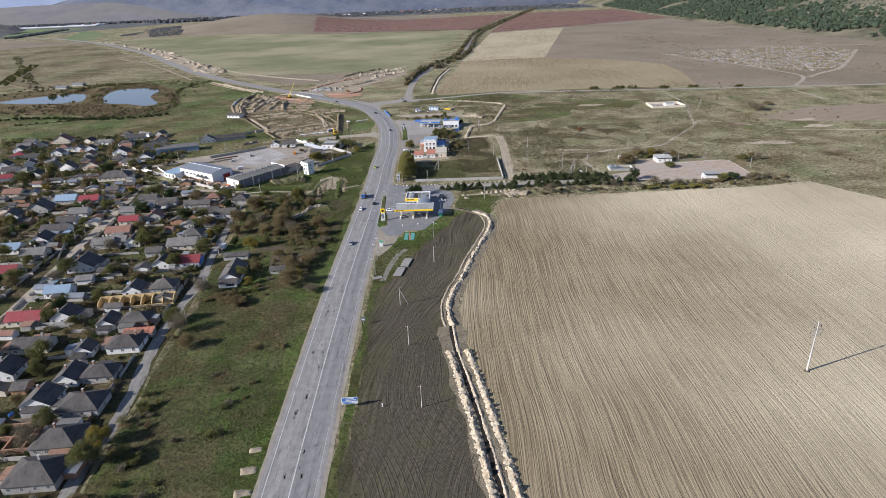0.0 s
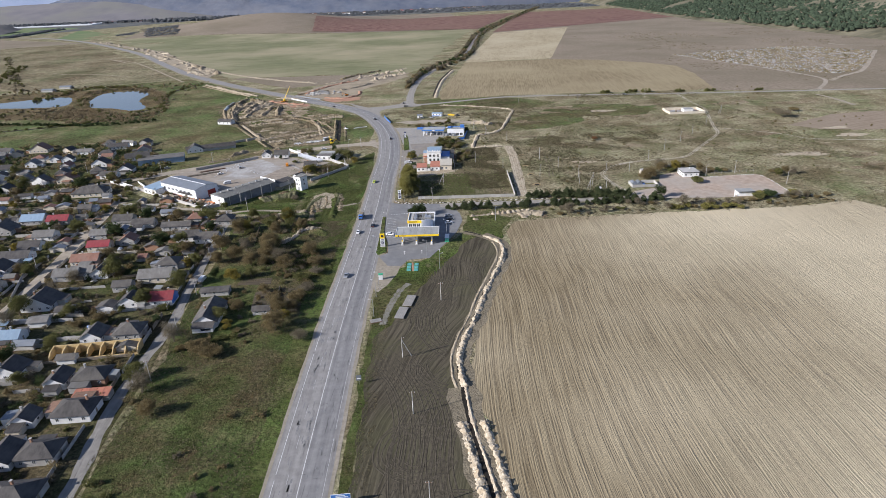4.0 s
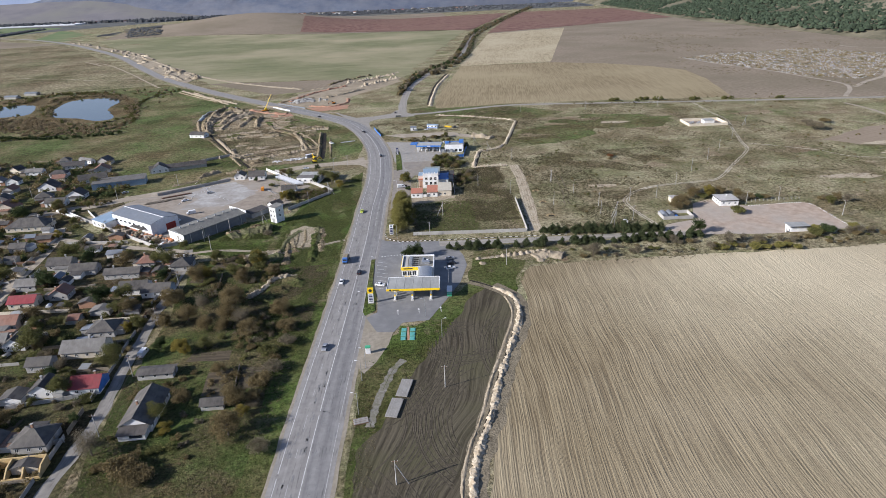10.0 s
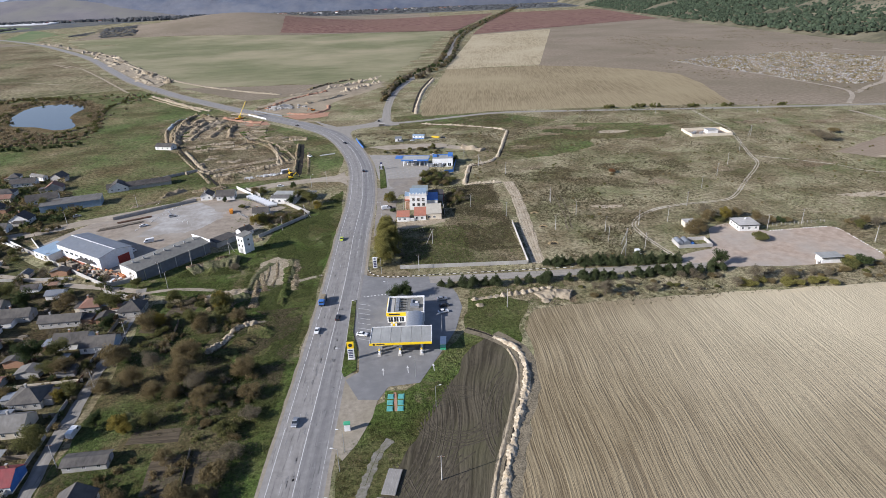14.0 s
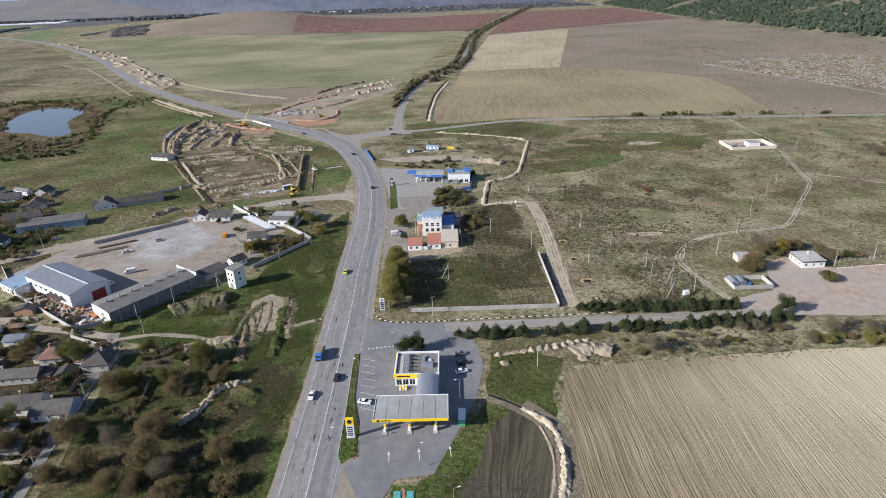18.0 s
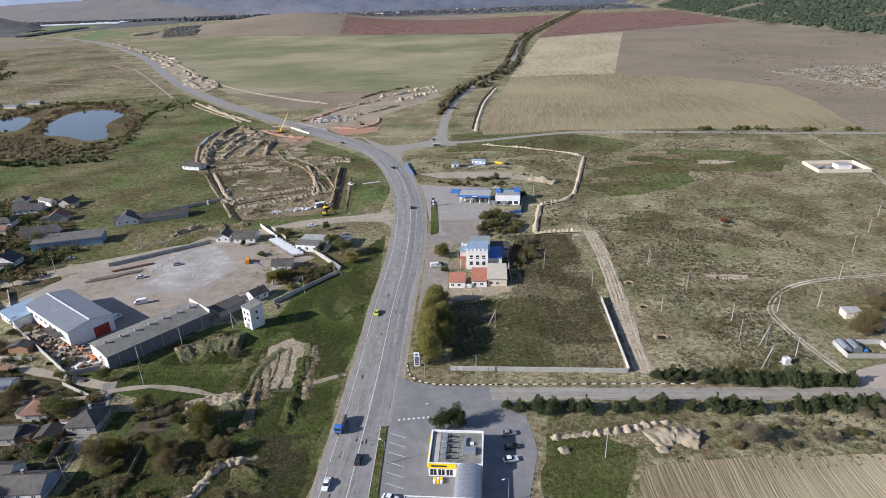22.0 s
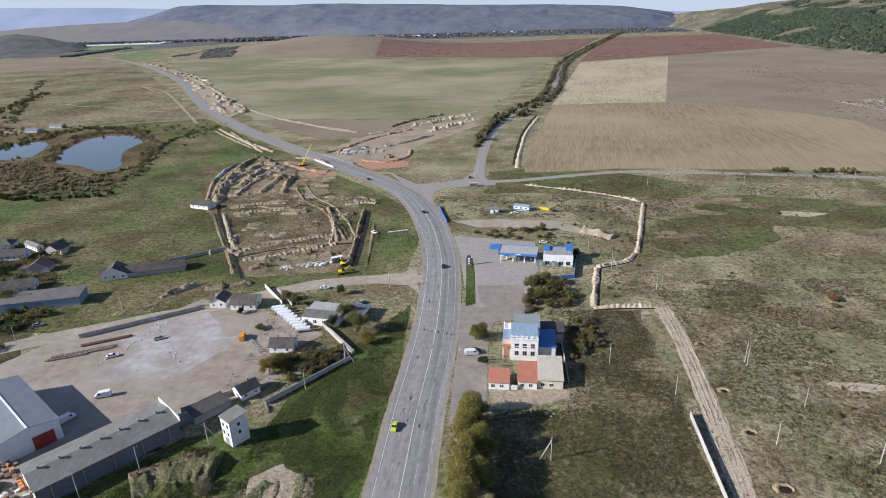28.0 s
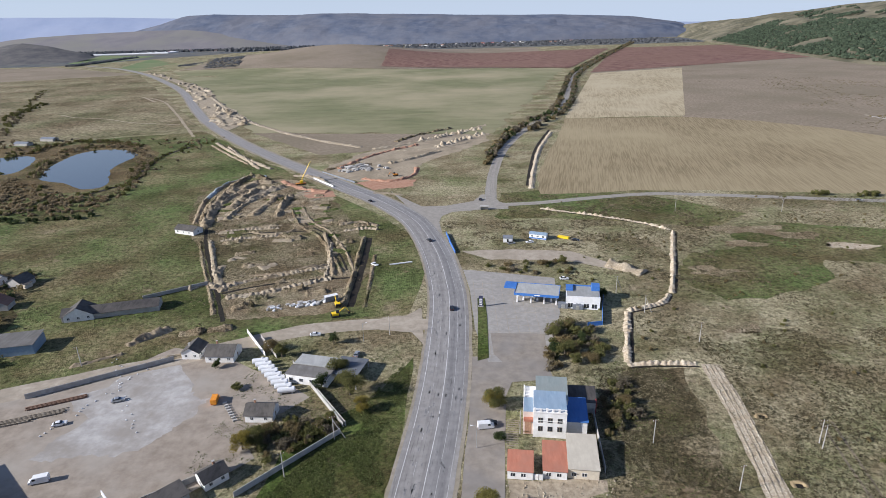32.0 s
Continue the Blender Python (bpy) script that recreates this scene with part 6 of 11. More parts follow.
for i in range(4):
    part("price_bar", boxed(-0.7, 0.7, -0.24, -0.2, 0.5 + i * 0.9, 1.2 + i * 0.9), "navy", tot3)
em = bmesh.new()
bmesh.ops.create_cone(em, cap_ends=True, segments=16, radius1=0.55, radius2=0.55, depth=0.04, matrix=pose(0, -0.22, 4.8, 90, 0, 0))
part("emblem", em, "hangar", tot3)

# Paddock wall
wall_run("paddock_wall", 7.5, 351.6, 67.4, 346.4, 1.9, 0.22, "concrete", "long pale concrete panel wall with missing corner", 4.2)
wall_run("paddock_wall", 67.8, 346.8, 71.8, 398.5, 2.0, 0.22, "concrete", "pale concrete panel wall beside the pipe trench", 4.2)

# Depot yard west of the highway
hall = base("warehouse", -145.0, 393.2, -38.2, label="large white warehouse with a slate-blue sheet gable roof", category="warehouse")
part("wall", prism([(-8.4, -0.1), (8.4, -0.1), (8.4, 7.0), (0, 8.6), (-8.4, 7.0)], 38.0, "x", -19.0), "steel_white", hall)
part("roof", prism([(-8.7, 6.95), (0, 8.6), (0, 8.75), (-8.7, 7.1)], 38.6, "x", -19.3), "hangar", hall)
part("roof", prism([(0, 8.6), (8.7, 6.95), (8.7, 7.1), (0, 8.75)], 38.6, "x", -19.3), "hangar", hall)
part("ridge_cap", boxed(-19.3, 19.3, -0.3, 0.3, 8.74, 8.86), "steel_white", hall)
part("door", boxed(19.0, 19.12, 0.5, 6.4, 0, 4.6), "red", hall, "tall red sliding door")
part("plinth", boxed(-19.05, 19.05, -8.48, -8.4, 0, 1.2), "brickroof", hall)
for i in range(7):
    window(hall, -15 + i * 4.4, -8.4, 3.6, 2.6, 1.3, "-y")
part("awning", boxed(2.0, 14.0, -11.0, -8.4, 3.9, 4.1), "darkroof", hall)
annex = base("warehouse_annex", -168.5, 400.0, -38.2, label="low white annex with a blue-grey roof", category="outbuilding")
part("wall", boxed(-7, 7, -6, 6, 0, 3.8), "plaster", annex)
part("roof", prism([(-6.3, 3.8), (6.3, 4.6), (6.3, 4.74), (-6.3, 3.94)], 14.6, "x", -7.3), "blueroof", annex)
for i in range(3):
    window(annex, -4.5 + i * 4.4, -6, 1.0, 1.6, 1.5, "-y")
shed = base("long_shed", -105.8, 378.8, 48.6, label="long dark grey storage shed with roof ridge vents", category="shed")
part("wall", prism([(-7.2, -0.1), (7.2, -0.1), (7.2, 5.6), (0, 6.9), (-7.2, 5.6)], 39.0, "x", -19.5), "shedwall", shed)
part("end_wall", boxed(-19.58, -19.5, -7.1, 7.1, 0, 5.5), "plaster", shed)
part("roof", prism([(-7.7, 5.5), (0, 6.95), (0, 7.1), (-7.7, 5.65)], 39.8, "x", -19.9), "felt", shed)
part("roof", prism([(0, 6.95), (7.7, 5.5), (7.7, 5.65), (0, 7.1)], 39.8, "x", -19.9), "felt", shed)
part("verge_cap", boxed(19.75, 20.0, -7.7, 7.7, 5.5, 7.15), "steel_white", shed)
for i in range(7):
    x = -16.5 + i * 5.4
    v = part("ridge_vent", boxed(x - 0.3, x + 0.3, -0.3, 0.3, 7.0, 7.9, 0.04), "concrete", shed)
    part("cap", boxed(x - 0.42, x + 0.42, -0.42, 0.42, 7.9, 8.02), "metal", v)
part("door", boxed(-19.66, -19.58, -1.8, 1.8, 0, 3.8), "steel_white", shed)
for i in range(5):
    part("buttress", boxed(-16 + i * 8, -15.7 + i * 8, -7.5, -7.2, 0, 5.4), "metal", shed)
lean = base("lean_to_shed", -83.6, 400.5, 48.6, label="low dark-roofed lean-to beside the long shed", category="shed")
part("wall", boxed(-6, 6, -3, 3, 0, 2.8), "greyplaster", lean)
part("roof", prism([(-3.3, 2.8), (3.3, 3.5), (3.3, 3.62), (-3.3, 2.92)], 12.6, "x", -6.3), "darkroof", lean)
tower = base("transformer_tower", -69.3, 387.2, -38, label="narrow two-storey white transformer tower", category="tower")
part("wall", boxed(-2.5, 2.5, -3.0, 3.0, 0, 9.2), "plaster", tower)
part("roof", prism([(-3.3, 9.2), (3.3, 9.7), (3.3, 9.86), (-3.3, 9.36)], 5.8, "x", -2.9), "felt", tower)
part("door", boxed(-1.0, 1.0, -3.08, -3.0, 0, 2.6), "metal", tower)
for z in (3.6, 6.4):
    for x in (-1.1, 1.1):
        window(tower, x, -3.0, z, 0.9, 1.1, "-y", "dark")
    window(tower, 2.5, 0, z, 0.9, 1.1, "+x", "dark")
part("insulator_shelf", boxed(-3.1, -2.5, -1.2, 1.2, 4.2, 4.4), "red", tower)
wall_run("depot_wall", -189.7, 411.0, -127.0, 356.6, 2.0, 0.22, "concrete", "weathered concrete panel wall round the depot", 4.0)
wall_run("depot_wall", -127.0, 356.6, -117.0, 360.2, 2.0, 0.22, "concrete", "weathered concrete panel wall round the depot", 4.0)
wall_run("depot_wall", -224, 442, -189.7, 411.4, 2.0, 0.22, "plaster", "white plastered wall by the village", 4.0)
wall_run("depot_wall", -116.4, 474.7, -157.6, 448.8, 2.0, 0.22, "greyplaster", "grey wall between yard and side road", 4.0)
wall_run("depot_wall", -92.8, 400.2, -77.7, 411.7, 2.0, 0.22, "greyplaster", "grey wall behind the yard", 4.0)
wall_run("depot_wall", -42.4, 432.0, -66.0, 404.4, 1.9, 0.22, "concrete", "concrete boundary wall on the green verge", 4.0)
wall_run("depot_wall", -41.4, 435.7, -55.1, 453.9, 1.9, 0.22, "concrete", "pale boundary wall behind the yard", 3.0)
wall_run("depot_wall", -95.0, 496.2, -81.4, 477.8, 1.9, 0.22, "plaster", "white garden wall by the side road", 3.0)
house(-110.0, 479.4, 7, 8, "slate", "plaster", "y", name="outbuilding", category="outbuilding", words="small white outbuilding with a grey slate roof")
house(-97.7, 477.7, 11, 9, "slate", "plaster", "x", name="cottage", category="house", words="white cottage with a grey slate gable roof by the yard")
b0 = base("office_block", -58.7, 464.9, -12, label="flat-roofed pale office block by the yard", category="office")
part("wall", boxed(-8, 8, -6.5, 6.5, 0, 3.6), "plaster", b0)
part("roof", boxed(-8.3, 8.3, -6.8, 0, 3.6, 3.8), "paleroof", b0)
part("roof", boxed(-8.0, 8.0, 0, 6.8, 3.9, 4.1), "greyroof", b0)
for i in range(4):
    window(b0, -6 + i * 4, -6.5, 1.0, 1.6, 1.4, "-y")
b1 = base("blue_canopy_shed", -46.1, 466.2, -12, label="open shed with a dark blue-grey sheet roof", category="shed")
part("roof", boxed(-5.5, 5.5, -6, 6, 3.0, 3.15), "shedwall", b1)
for x in (-5.2, 5.2):
    for y in (-5.6, 5.6):
        part("post", boxed(x - 0.1, x + 0.1, y - 0.1, y + 0.1, 0, 3.0), "metal", b1)
house(-70.0, 440.5, 9, 7, "slate", "plaster", "x", name="outbuilding", category="outbuilding", words="white outbuilding with a dark slate roof in the yard")
house(-74.5, 411.0, 7, 6, "slate", "plaster", "x", name="outbuilding", category="outbuilding", words="small white guard hut with a grey roof", turn=48)
house(-176.3, 511.2, 12, 9, "darkroof", "plaster", "y", name="barn_end", category="barn", turn=17, words="white gabled end of a long barn", chimney=False)
barn = base("long_barn", -164.2, 515.7, 17, label="long low stable with a dark slate roof", category="barn")
part("wall", prism([(-4.5, -0.1), (4.5, -0.1), (4.5, 2.6), (0, 4.6), (-4.5, 2.6)], 40, "x", -20), "greyplaster", barn)
part("roof", gable_roof(40, 9, 2.6, 2.1, 0.4), "darkroof", barn)
wall_run("yard_wall", -157.4, 528.9, -133.0, 545.8, 1.9, 0.25, "greyplaster", "low grey wall running on from the stable", 4.0)
bls = base("blue_shed", -193.5, 480.5, 14, label="long blue-grey metal shed", category="shed")
part("wall", boxed(-17, 17, -5.5, 5.5, 0, 4.2), "blueroof", bls)
part("roof", prism([(-5.8, 4.2), (5.8, 5.0), (5.8, 5.14), (-5.8, 4.34)], 34.6, "x", -17.3), "paleroof", bls)
part("door", boxed(-2, 2, -5.58, -5.5, 0, 3.4), "hangar", bls)
house(-250.1, 537.2, 16, 8, "darkroof", "plaster", "x", name="barn", category="barn", turn=10, words="white farm building with dark roof")
house(-246.7, 551.0, 14, 4, "paleroof", "plaster", "x", name="barn", category="barn", turn=-30, chimney=False, words="narrow white farm shed")
house(-218.1, 495.5, 18, 9, "slate", "plaster", "x", name="barn", category="barn", turn=20, words="white farm building with a grey slate roof")

# White vessels, timber, pallets, scrap
for i in range(9):
    x0, y0, x1, y1 = -81.3, 472.3, -65.7, 453.4
    u = i / 8
    v = base("storage_vessel", x0 + (x1 - x0) * u, y0 + (y1 - y0) * u, 12, 0.35, "white horizontal cylindrical storage vessel on cradles", "vessel", "row of white vessels")
    bm = bmesh.new()
    bmesh.ops.create_cone(bm, cap_ends=True, segments=18, radius1=1.05, radius2=1.05, depth=6.0, matrix=pose(0, 0, 1.15, 0, 90, 0))
    bmesh.ops.bevel(bm, geom=[e for e in bm.edges if e.is_manifold and abs(e.calc_face_angle(0)) > 1.0], offset=0.22, segments=2, affect="EDGES")
    part("shell", bm, "steel_white", v)
    for xx in (-1.9, 1.9):
        part("cradle", boxed(xx - 0.2, xx + 0.2, -0.9, 0.9, -0.35, 0.5), "concrete", v)
    part("valve_dome", rodded((0.8, 0, 2.1), (0.8, 0, 2.55), 0.35, 0.3, 10), "steel_white", v)


def stack(name, x, y, turn, n, length, mat, label, category, wide=0.5):
    t = base(name, x, y, turn, 0, label, category)
    rng = random.Random(int(abs(x) * 7 + y))
    for i in range(n):
        o = (i % (n // 2 + 1) - n / 4) * wide
        z = 0.0 if i <= n // 2 else 0.34
        a = rng.uniform(-0.6, 0.6)
        part("beam", boxed(-length / 2 + a, length / 2 + a, o - 0.18, o + 0.18, z, z + 0.3, 0.02), mat, t)
    return t


stack("timber_stack", -149.0, 438.4, 24, 9, 22, "wood", "long stack of weathered beams in the yard", "timber", 0.7)
stack("timber_stack", -144.8, 447.1, 26, 7, 18, "rust", "rusty steel profiles stacked in the yard", "steel stack", 0.7)
stack("timber_stack", -153.6, 434.7, 22, 5, 14, "wood", "short stack of timber in the yard", "timber", 0.7)
for i in range(16):
    t_, x_, y_ = 0, *(Matrix.Rotation(radians(48.6), 2) @ Vector((-22.0 + 1.35 * (i % 4), 1.0 + 1.6 * (i // 4))) + Vector((-105.8, 378.8)))
    p = base("pallet_stack", x_ - 1.5, y_ + 3.0, 48 + (i * 37) % 7, 0, "orange timber pallet stack", "pallets", "pallet stacks by the warehouse")
    for k in range(4):
        part("pallet", boxed(-0.55, 0.55, -0.6, 0.6, 0.02 + 0.3 * k, 0.26 + 0.3 * k, 0.02), "orange_pallet", p)
scrap_rng = random.Random(31)
for i in range(34):
    u, v = scrap_rng.random(), scrap_rng.random()
    x, y = -128 + 12 * u + 2 * v, 360.5 + 14 * v - 2 * u
    s = base("scrap_block", x, y, scrap_rng.uniform(0, 90), 0, "pale broken block in the scrap yard", "block", "scrap yard blocks")
    w = scrap_rng.uniform(0.4, 1.1)
    part("block", boxed(-w, w, -w * 0.6, w * 0.6, 0, scrap_rng.uniform(0.4, 1.1), 0.05), scrap_rng.choice(["concrete", "rust", "wood", "steel_white"]), s)
for i in range(12):
    x, y = -158 + scrap_rng.uniform(0, 10), 380 + scrap_rng.uniform(0, 7)
    s = base("crate_stack", x, y, -38, 0, "stacked timber crates by the warehouse", "crates", "crates by the warehouse")
    part("crate", boxed(-1, 1, -1, 1, 0, scrap_rng.uniform(0.9, 2.2), 0.04), "wood", s)
for i in range(8):
    x0, y0, x1, y1 = -85.3, 447.0, -78.3, 437.8
    s = base("kerb_block", x0 + (x1 - x0) * i / 7, y0 + (y1 - y0) * i / 7, 30, 0, "white concrete block in a row", "block", "row of white blocks")
    part("block", boxed(-0.7, 0.7, -0.35, 0.35, 0, 0.6, 0.05), "concrete", s)

# Village houses west of the highway
house(-161.4, 238.5, 13, 11, "darkroof", "plaster", "y")
house(-122.0, 234.4, 8, 7, "darkroof", "plaster", "y")
red_house = house(-108.2, 234.8, 9.5, 8, "redroof", "plaster", "x", name="cottage", words="white cottage with a dark red metal roof and a blue gable")
part("blue_gable", prism([(-4.0, 0.5), (4.0, 0.5), (4.0, 2.9), (0, 5.2), (-4.0, 2.9)], 0.05, "x", 4.76), "blue", red_house)
house(-196.8, 236.2, 10, 8, "redroof", "cream", "x")
house(-159.5, 209.8, 11, 7, "blueroof", "plaster", "x")
house(-125.1, 206.8, 8, 8, "slate", "plaster", "y")
house(-112.0, 208.2, 10, 9, "slate", "greyplaster", "x", True)
house(-160.7, 185.6, 14, 8, "redroof", "cream", "x")
house(-144.8, 185.5, 10, 8, "darkroof", "plaster", "y")
house(-124.2, 177.5, 7, 8, "darkroof", "plaster", "y")
house(-113.1, 178.4, 11, 8, "slate", "brick", "x", True)
house(-109.9, 159.5, 12, 9, "darkroof", "plaster", "x", True)
house(-124.2, 156.9, 7, 6, "slate", "plaster", "y")
house(-146.3, 163.3, 13, 8, "darkroof", "cream", "x")
house(-147.1, 146.1, 10, 9, "darkroof", "plaster", "y")
house(-121.4, 139.8, 8, 9, "darkroof", "plaster", "y")
house(-111.2, 140.5, 11, 8, "darkroof", "greyplaster", "x", True)
house(-124.2, 126.6, 10, 9, "slate", "plaster", "y")
house(-109.4, 123.0, 13, 10, "darkroof", "greyplaster", "x", True)
house(-108.4, 106.0, 13, 10, "darkroof", "greyplaster", "x", True)
house(-107.4, 91.8, 14, 11, "darkroof", "greyplaster", "x", True)
long_house = house(-83.6, 217.5, 9.4, 17, "slate", "plaster", "y", name="farmhouse", words="long white house with a weathered grey slate gable roof")
part("porch_wall", boxed(-12.0, -8.5, -4.0, 4.0, -0.05, 2.2), "plaster", long_house)
part("porch_roof", prism([(-12.4, 2.15), (-8.46, 3.0), (-8.46, 3.1), (-12.4, 2.25)], 8.8, "y", -4.4), "darkroof", long_house)
part("porch_window", boxed(-12.04, -12.0, -3.2, 0.6, 0.9, 1.8), "glass", long_house)
house(-62.9, 218.8, 7, 4, "slate", "greyplaster", "x", h=2.2, chimney=False, name="garden_shed", category="shed", words="small grey garden shed in the orchard")
house(-318.7, 540.9, 16, 10, "brownroof", "cream", "y")
house(-340.7, 509.3, 9, 8, "slate", "plaster", "y")
house(-298.1, 489.5, 9, 8, "paleroof", "plaster", "y")
house(-240.6, 479.7, 12, 9, "darkroof", "plaster", "y")
house(-245.1, 436.7, 13, 9, "brownroof", "cream", "y")
house(-213.4, 402.0, 22, 12, "slate", "cream", "x", True)
house(-223.3, 350.3, 13, 9, "blueroof", "greyplaster", "x")
house(-207.3, 347.2, 12, 8, "redroof", "greyplaster", "x")
house(-202.3, 321.7, 11, 8, "paleroof", "plaster", "x")
house(-167.2, 341.2, 11, 8, "slate", "greyplaster", "x")
house(-171.4, 318.8, 9, 7, "paleroof", "greyplaster", "x")
house(-164.0, 301.5, 11, 7, "redroof", "cream", "x")
house(-162.6, 283.3, 13, 8, "brownroof", "cream", "x")
house(-163.7, 266.3, 11, 8, "paleroof", "greyplaster", "x")
house(-148.2, 267.0, 8, 8, "slate", "plaster", "y")
house(-119.4, 258.7, 15, 9, "paleroof", "cream", "x")
house(-119.7, 307.9, 12, 8, "slate", "plaster", "x")
house(-151.3, 307.1, 8, 7, "brownroof", "greyplaster", "y")
house(-118.3, 272.6, 10, 9, "slate", "greyplaster", "x", True)
house(-202.5, 307.3, 11, 7, "darkroof", "plaster", "x")
house(-202.1, 292.8, 15, 8, "darkroof", "plaster", "x")
house(-202.3, 278.1, 10, 9, "darkroof", "plaster", "y")
house(-195.4, 257.6, 12, 8, "paleroof", "greyplaster", "x")
house(-212.0, 266.7, 10, 8, "blueroof", "plaster", "x")
house(-232.8, 335.2, 13, 10, "slate", "greyplaster", "y")
house(-307.5, 436.3, 12, 8, "darkroof", "plaster", "x")
house(-278.7, 418.1, 10, 8, "darkroof", "plaster", "y")
house(-270.0, 372.7, 12, 8, "brownroof", "cream", "x")
house(-218.2, 442.8, 12, 7, "slate", "plaster", "x")
house(-211.8, 456.6, 11, 8, "darkroof", "plaster", "y")
house(-290.0, 461.3, 8, 6, "paleroof", "plaster", "x")
house(-275.3, 499.3, 9, 6, "darkroof", "plaster", "y")
house(-243.6, 323.3, 10, 8, "slate", "plaster", "y")
house(-285.7, 500.8, 8, 6, "paleroof", "plaster", "y")
house(-272.4, 523.4, 12, 6, "paleroof", "plaster", "x")
house(-348.0, 540.6, 10, 7, "slate", "plaster", "x")
house(-200.9, 366.7, 8, 6, "slate", "greyplaster", "x")
house(-87.2, 239.2, 12, 5, "slate", "greyplaster", "x", h=2.3, rise=0.7, chimney=False, name="garden_shed", category="shed", words="long low shed with a grey slate roof beside the farmhouse")
house(-152.4, 332.6, 12, 7, "slate", "greyplaster", "x")
house(-131.3, 324.9, 16, 6, "slate", "greyplaster", "x")
house(-123.9, 336.6, 8, 8, "brownroof", "greyplaster", "x", True)
house(-105.6, 330.4, 9, 9, "slate", "greyplaster", "x", True)
blue_house = house(-108.4, 303.9, 12, 8, "slate", "plaster", "x", name="cottage", words="white cottage with a dark slate roof and a pale blue gable")
part("blue_gable", prism([(-4.0, 0.5), (4.0, 0.5), (4.0, 2.9), (0, 5.2), (-4.0, 2.9)], 0.05, "x", 6.01), "blueroof", blue_house)
house(-121.1, 176.9, 8, 9, "slate", "plaster", "y")
house(-109.1, 182.5, 11, 6, "slate", "greyplaster", "x")
house(-157.6, 269.0, 10, 7, "paleroof", "greyplaster", "x")
house(-131.3, 250.0, 8, 6, "slate", "greyplaster", "x", chimney=False, name="garden_shed", category="shed", words="grey garden shed between plots")

# Unfinished yellow-block row and brick footing
uy = base("unfinished_building", -119.8, 195.5, 2, label="roofless row of yellow limestone-block walls", category="building")
part("long_wall", boxed(-16, 16, 2.6, 3.0, 0, 3.4), "yellow_block", uy)
part("front_sill", boxed(-16, 16, -3.0, -2.6, 0, 0.7), "yellow_block", uy)
for i in range(8):
    part("cross_wall", prism([(-2.9, 0), (2.7, 0), (2.7, 3.3), (-0.6, 2.9), (-2.9, 1.1)], 0.4, "x", -16 + i * 4.5), "yellow_block", uy)
ub = base("unfinished_building", -121.5, 109.0, 1, label="low brick footing walls of an unfinished house", category="building")
for y in (-6, 0, 6):
    part("footing_wall", boxed(-8, 8, y - 0.25, y + 0.25, 0, 1.8), "brick", ub)
for x in (-8, -2.5, 3, 8):
    part("footing_wall", boxed(x - 0.25, x + 0.25, -5.75, 5.75, 0, 1.7), "brick", ub)
brs = base("garden_shed", -108.7, 167.5, 1, label="long low shed with terracotta sheet roof", category="shed")
part("wall", boxed(-6, 6, -2, 2, 0, 2.0), "greyplaster", brs)
for i in range(5):
    part("roof_sheet", prism([(-2.3, 2.0), (2.3, 2.6), (2.3, 2.7), (-2.3, 2.1)], 2.3, "x", -6 + i * 2.42), "brickroof", brs)

# Plot walls and fences
for args in ((-125.1, 103.3, -102.0, 102.6, "cream"), (-126.8, 119.8, -109.5, 120.3, "cream"), (-125.9, 137.7, -116.6, 137.9, "plaster"), (-117.6, 158.9, -103.8, 158.7, "plaster"),
             (-156.3, 162.6, -139.3, 161.2, "plaster"), (-153.2, 181.0, -137.2, 180.8, "greyplaster"), (-157.1, 227.3, -140.8, 228.7, "greyplaster"), (-170.0, 206.4, -105.7, 206.9, "concrete"),
             (-172.2, 225.5, -158.3, 224.2, "plaster"), (-131.4, 226.4, -105.8, 230.1, "concrete"), (-158.2, 265.5, -142.0, 266.4, "concrete"), (-178.8, 244.4, -189.7, 277.1, "concrete"),
             (-149.9, 207.1, -104.0, 207.6, "concrete"), (-161.1, 226.7, -138.6, 226.1, "cream"), (-131.1, 230.9, -106.7, 231.8, "concrete"), (-159.0, 265.1, -142.7, 267.5, "plaster"),
             (-180.6, 371.9, -145.9, 367.7, "greyplaster"), (-125.6, 351.4, -111.9, 343.5, "greyplaster"), (-194.5, 223.5, -185.1, 235.2, "concrete"), (-274.0, 396.1, -243.1, 416.1, "concrete"),
             (-212.3, 428.8, -187.6, 408.1, "plaster"), (-191.2, 424.4, -175.1, 402.1, "plaster")):
    wall_run("plot_wall", *args[:4], 1.5, 0.18, args[4], {"cream": "cream plastered plot wall", "plaster": "white plastered plot wall", "greyplaster": "grey rendered plot wall", "concrete": "weathered concrete slab plot fence"}[args[4]], 2.8, "wall")

# Outer village towards the pasture
far_lot = random.Random(23)
for k in range(70):
    a, b = far_lot.random(), far_lot.random()
    c = [(-369.4, 531.5), (-233.6, 561.6), (-190.7, 449.0), (-298.3, 407.3)]
    x = (c[0][0] * (1 - a) + c[1][0] * a) * (1 - b) + (c[3][0] * (1 - a) + c[2][0] * a) * b
    y = (c[0][1] * (1 - a) + c[1][1] * a) * (1 - b) + (c[3][1] * (1 - a) + c[2][1] * a) * b
    if any((x - q[0]) ** 2 + (y - q[1]) ** 2 < 190 for q in HOUSES):
        continue
    house(x, y, far_lot.uniform(7, 12), far_lot.uniform(6, 9), far_lot.choice(["slate", "darkroof", "slate", "paleroof", "brownroof", "redroof"]), far_lot.choice(["plaster", "greyplaster", "cream"]), far_lot.choice("xy"), far_lot.random() < 0.3, windows=False, chimney=False, turn=far_lot.uniform(-20, 20))
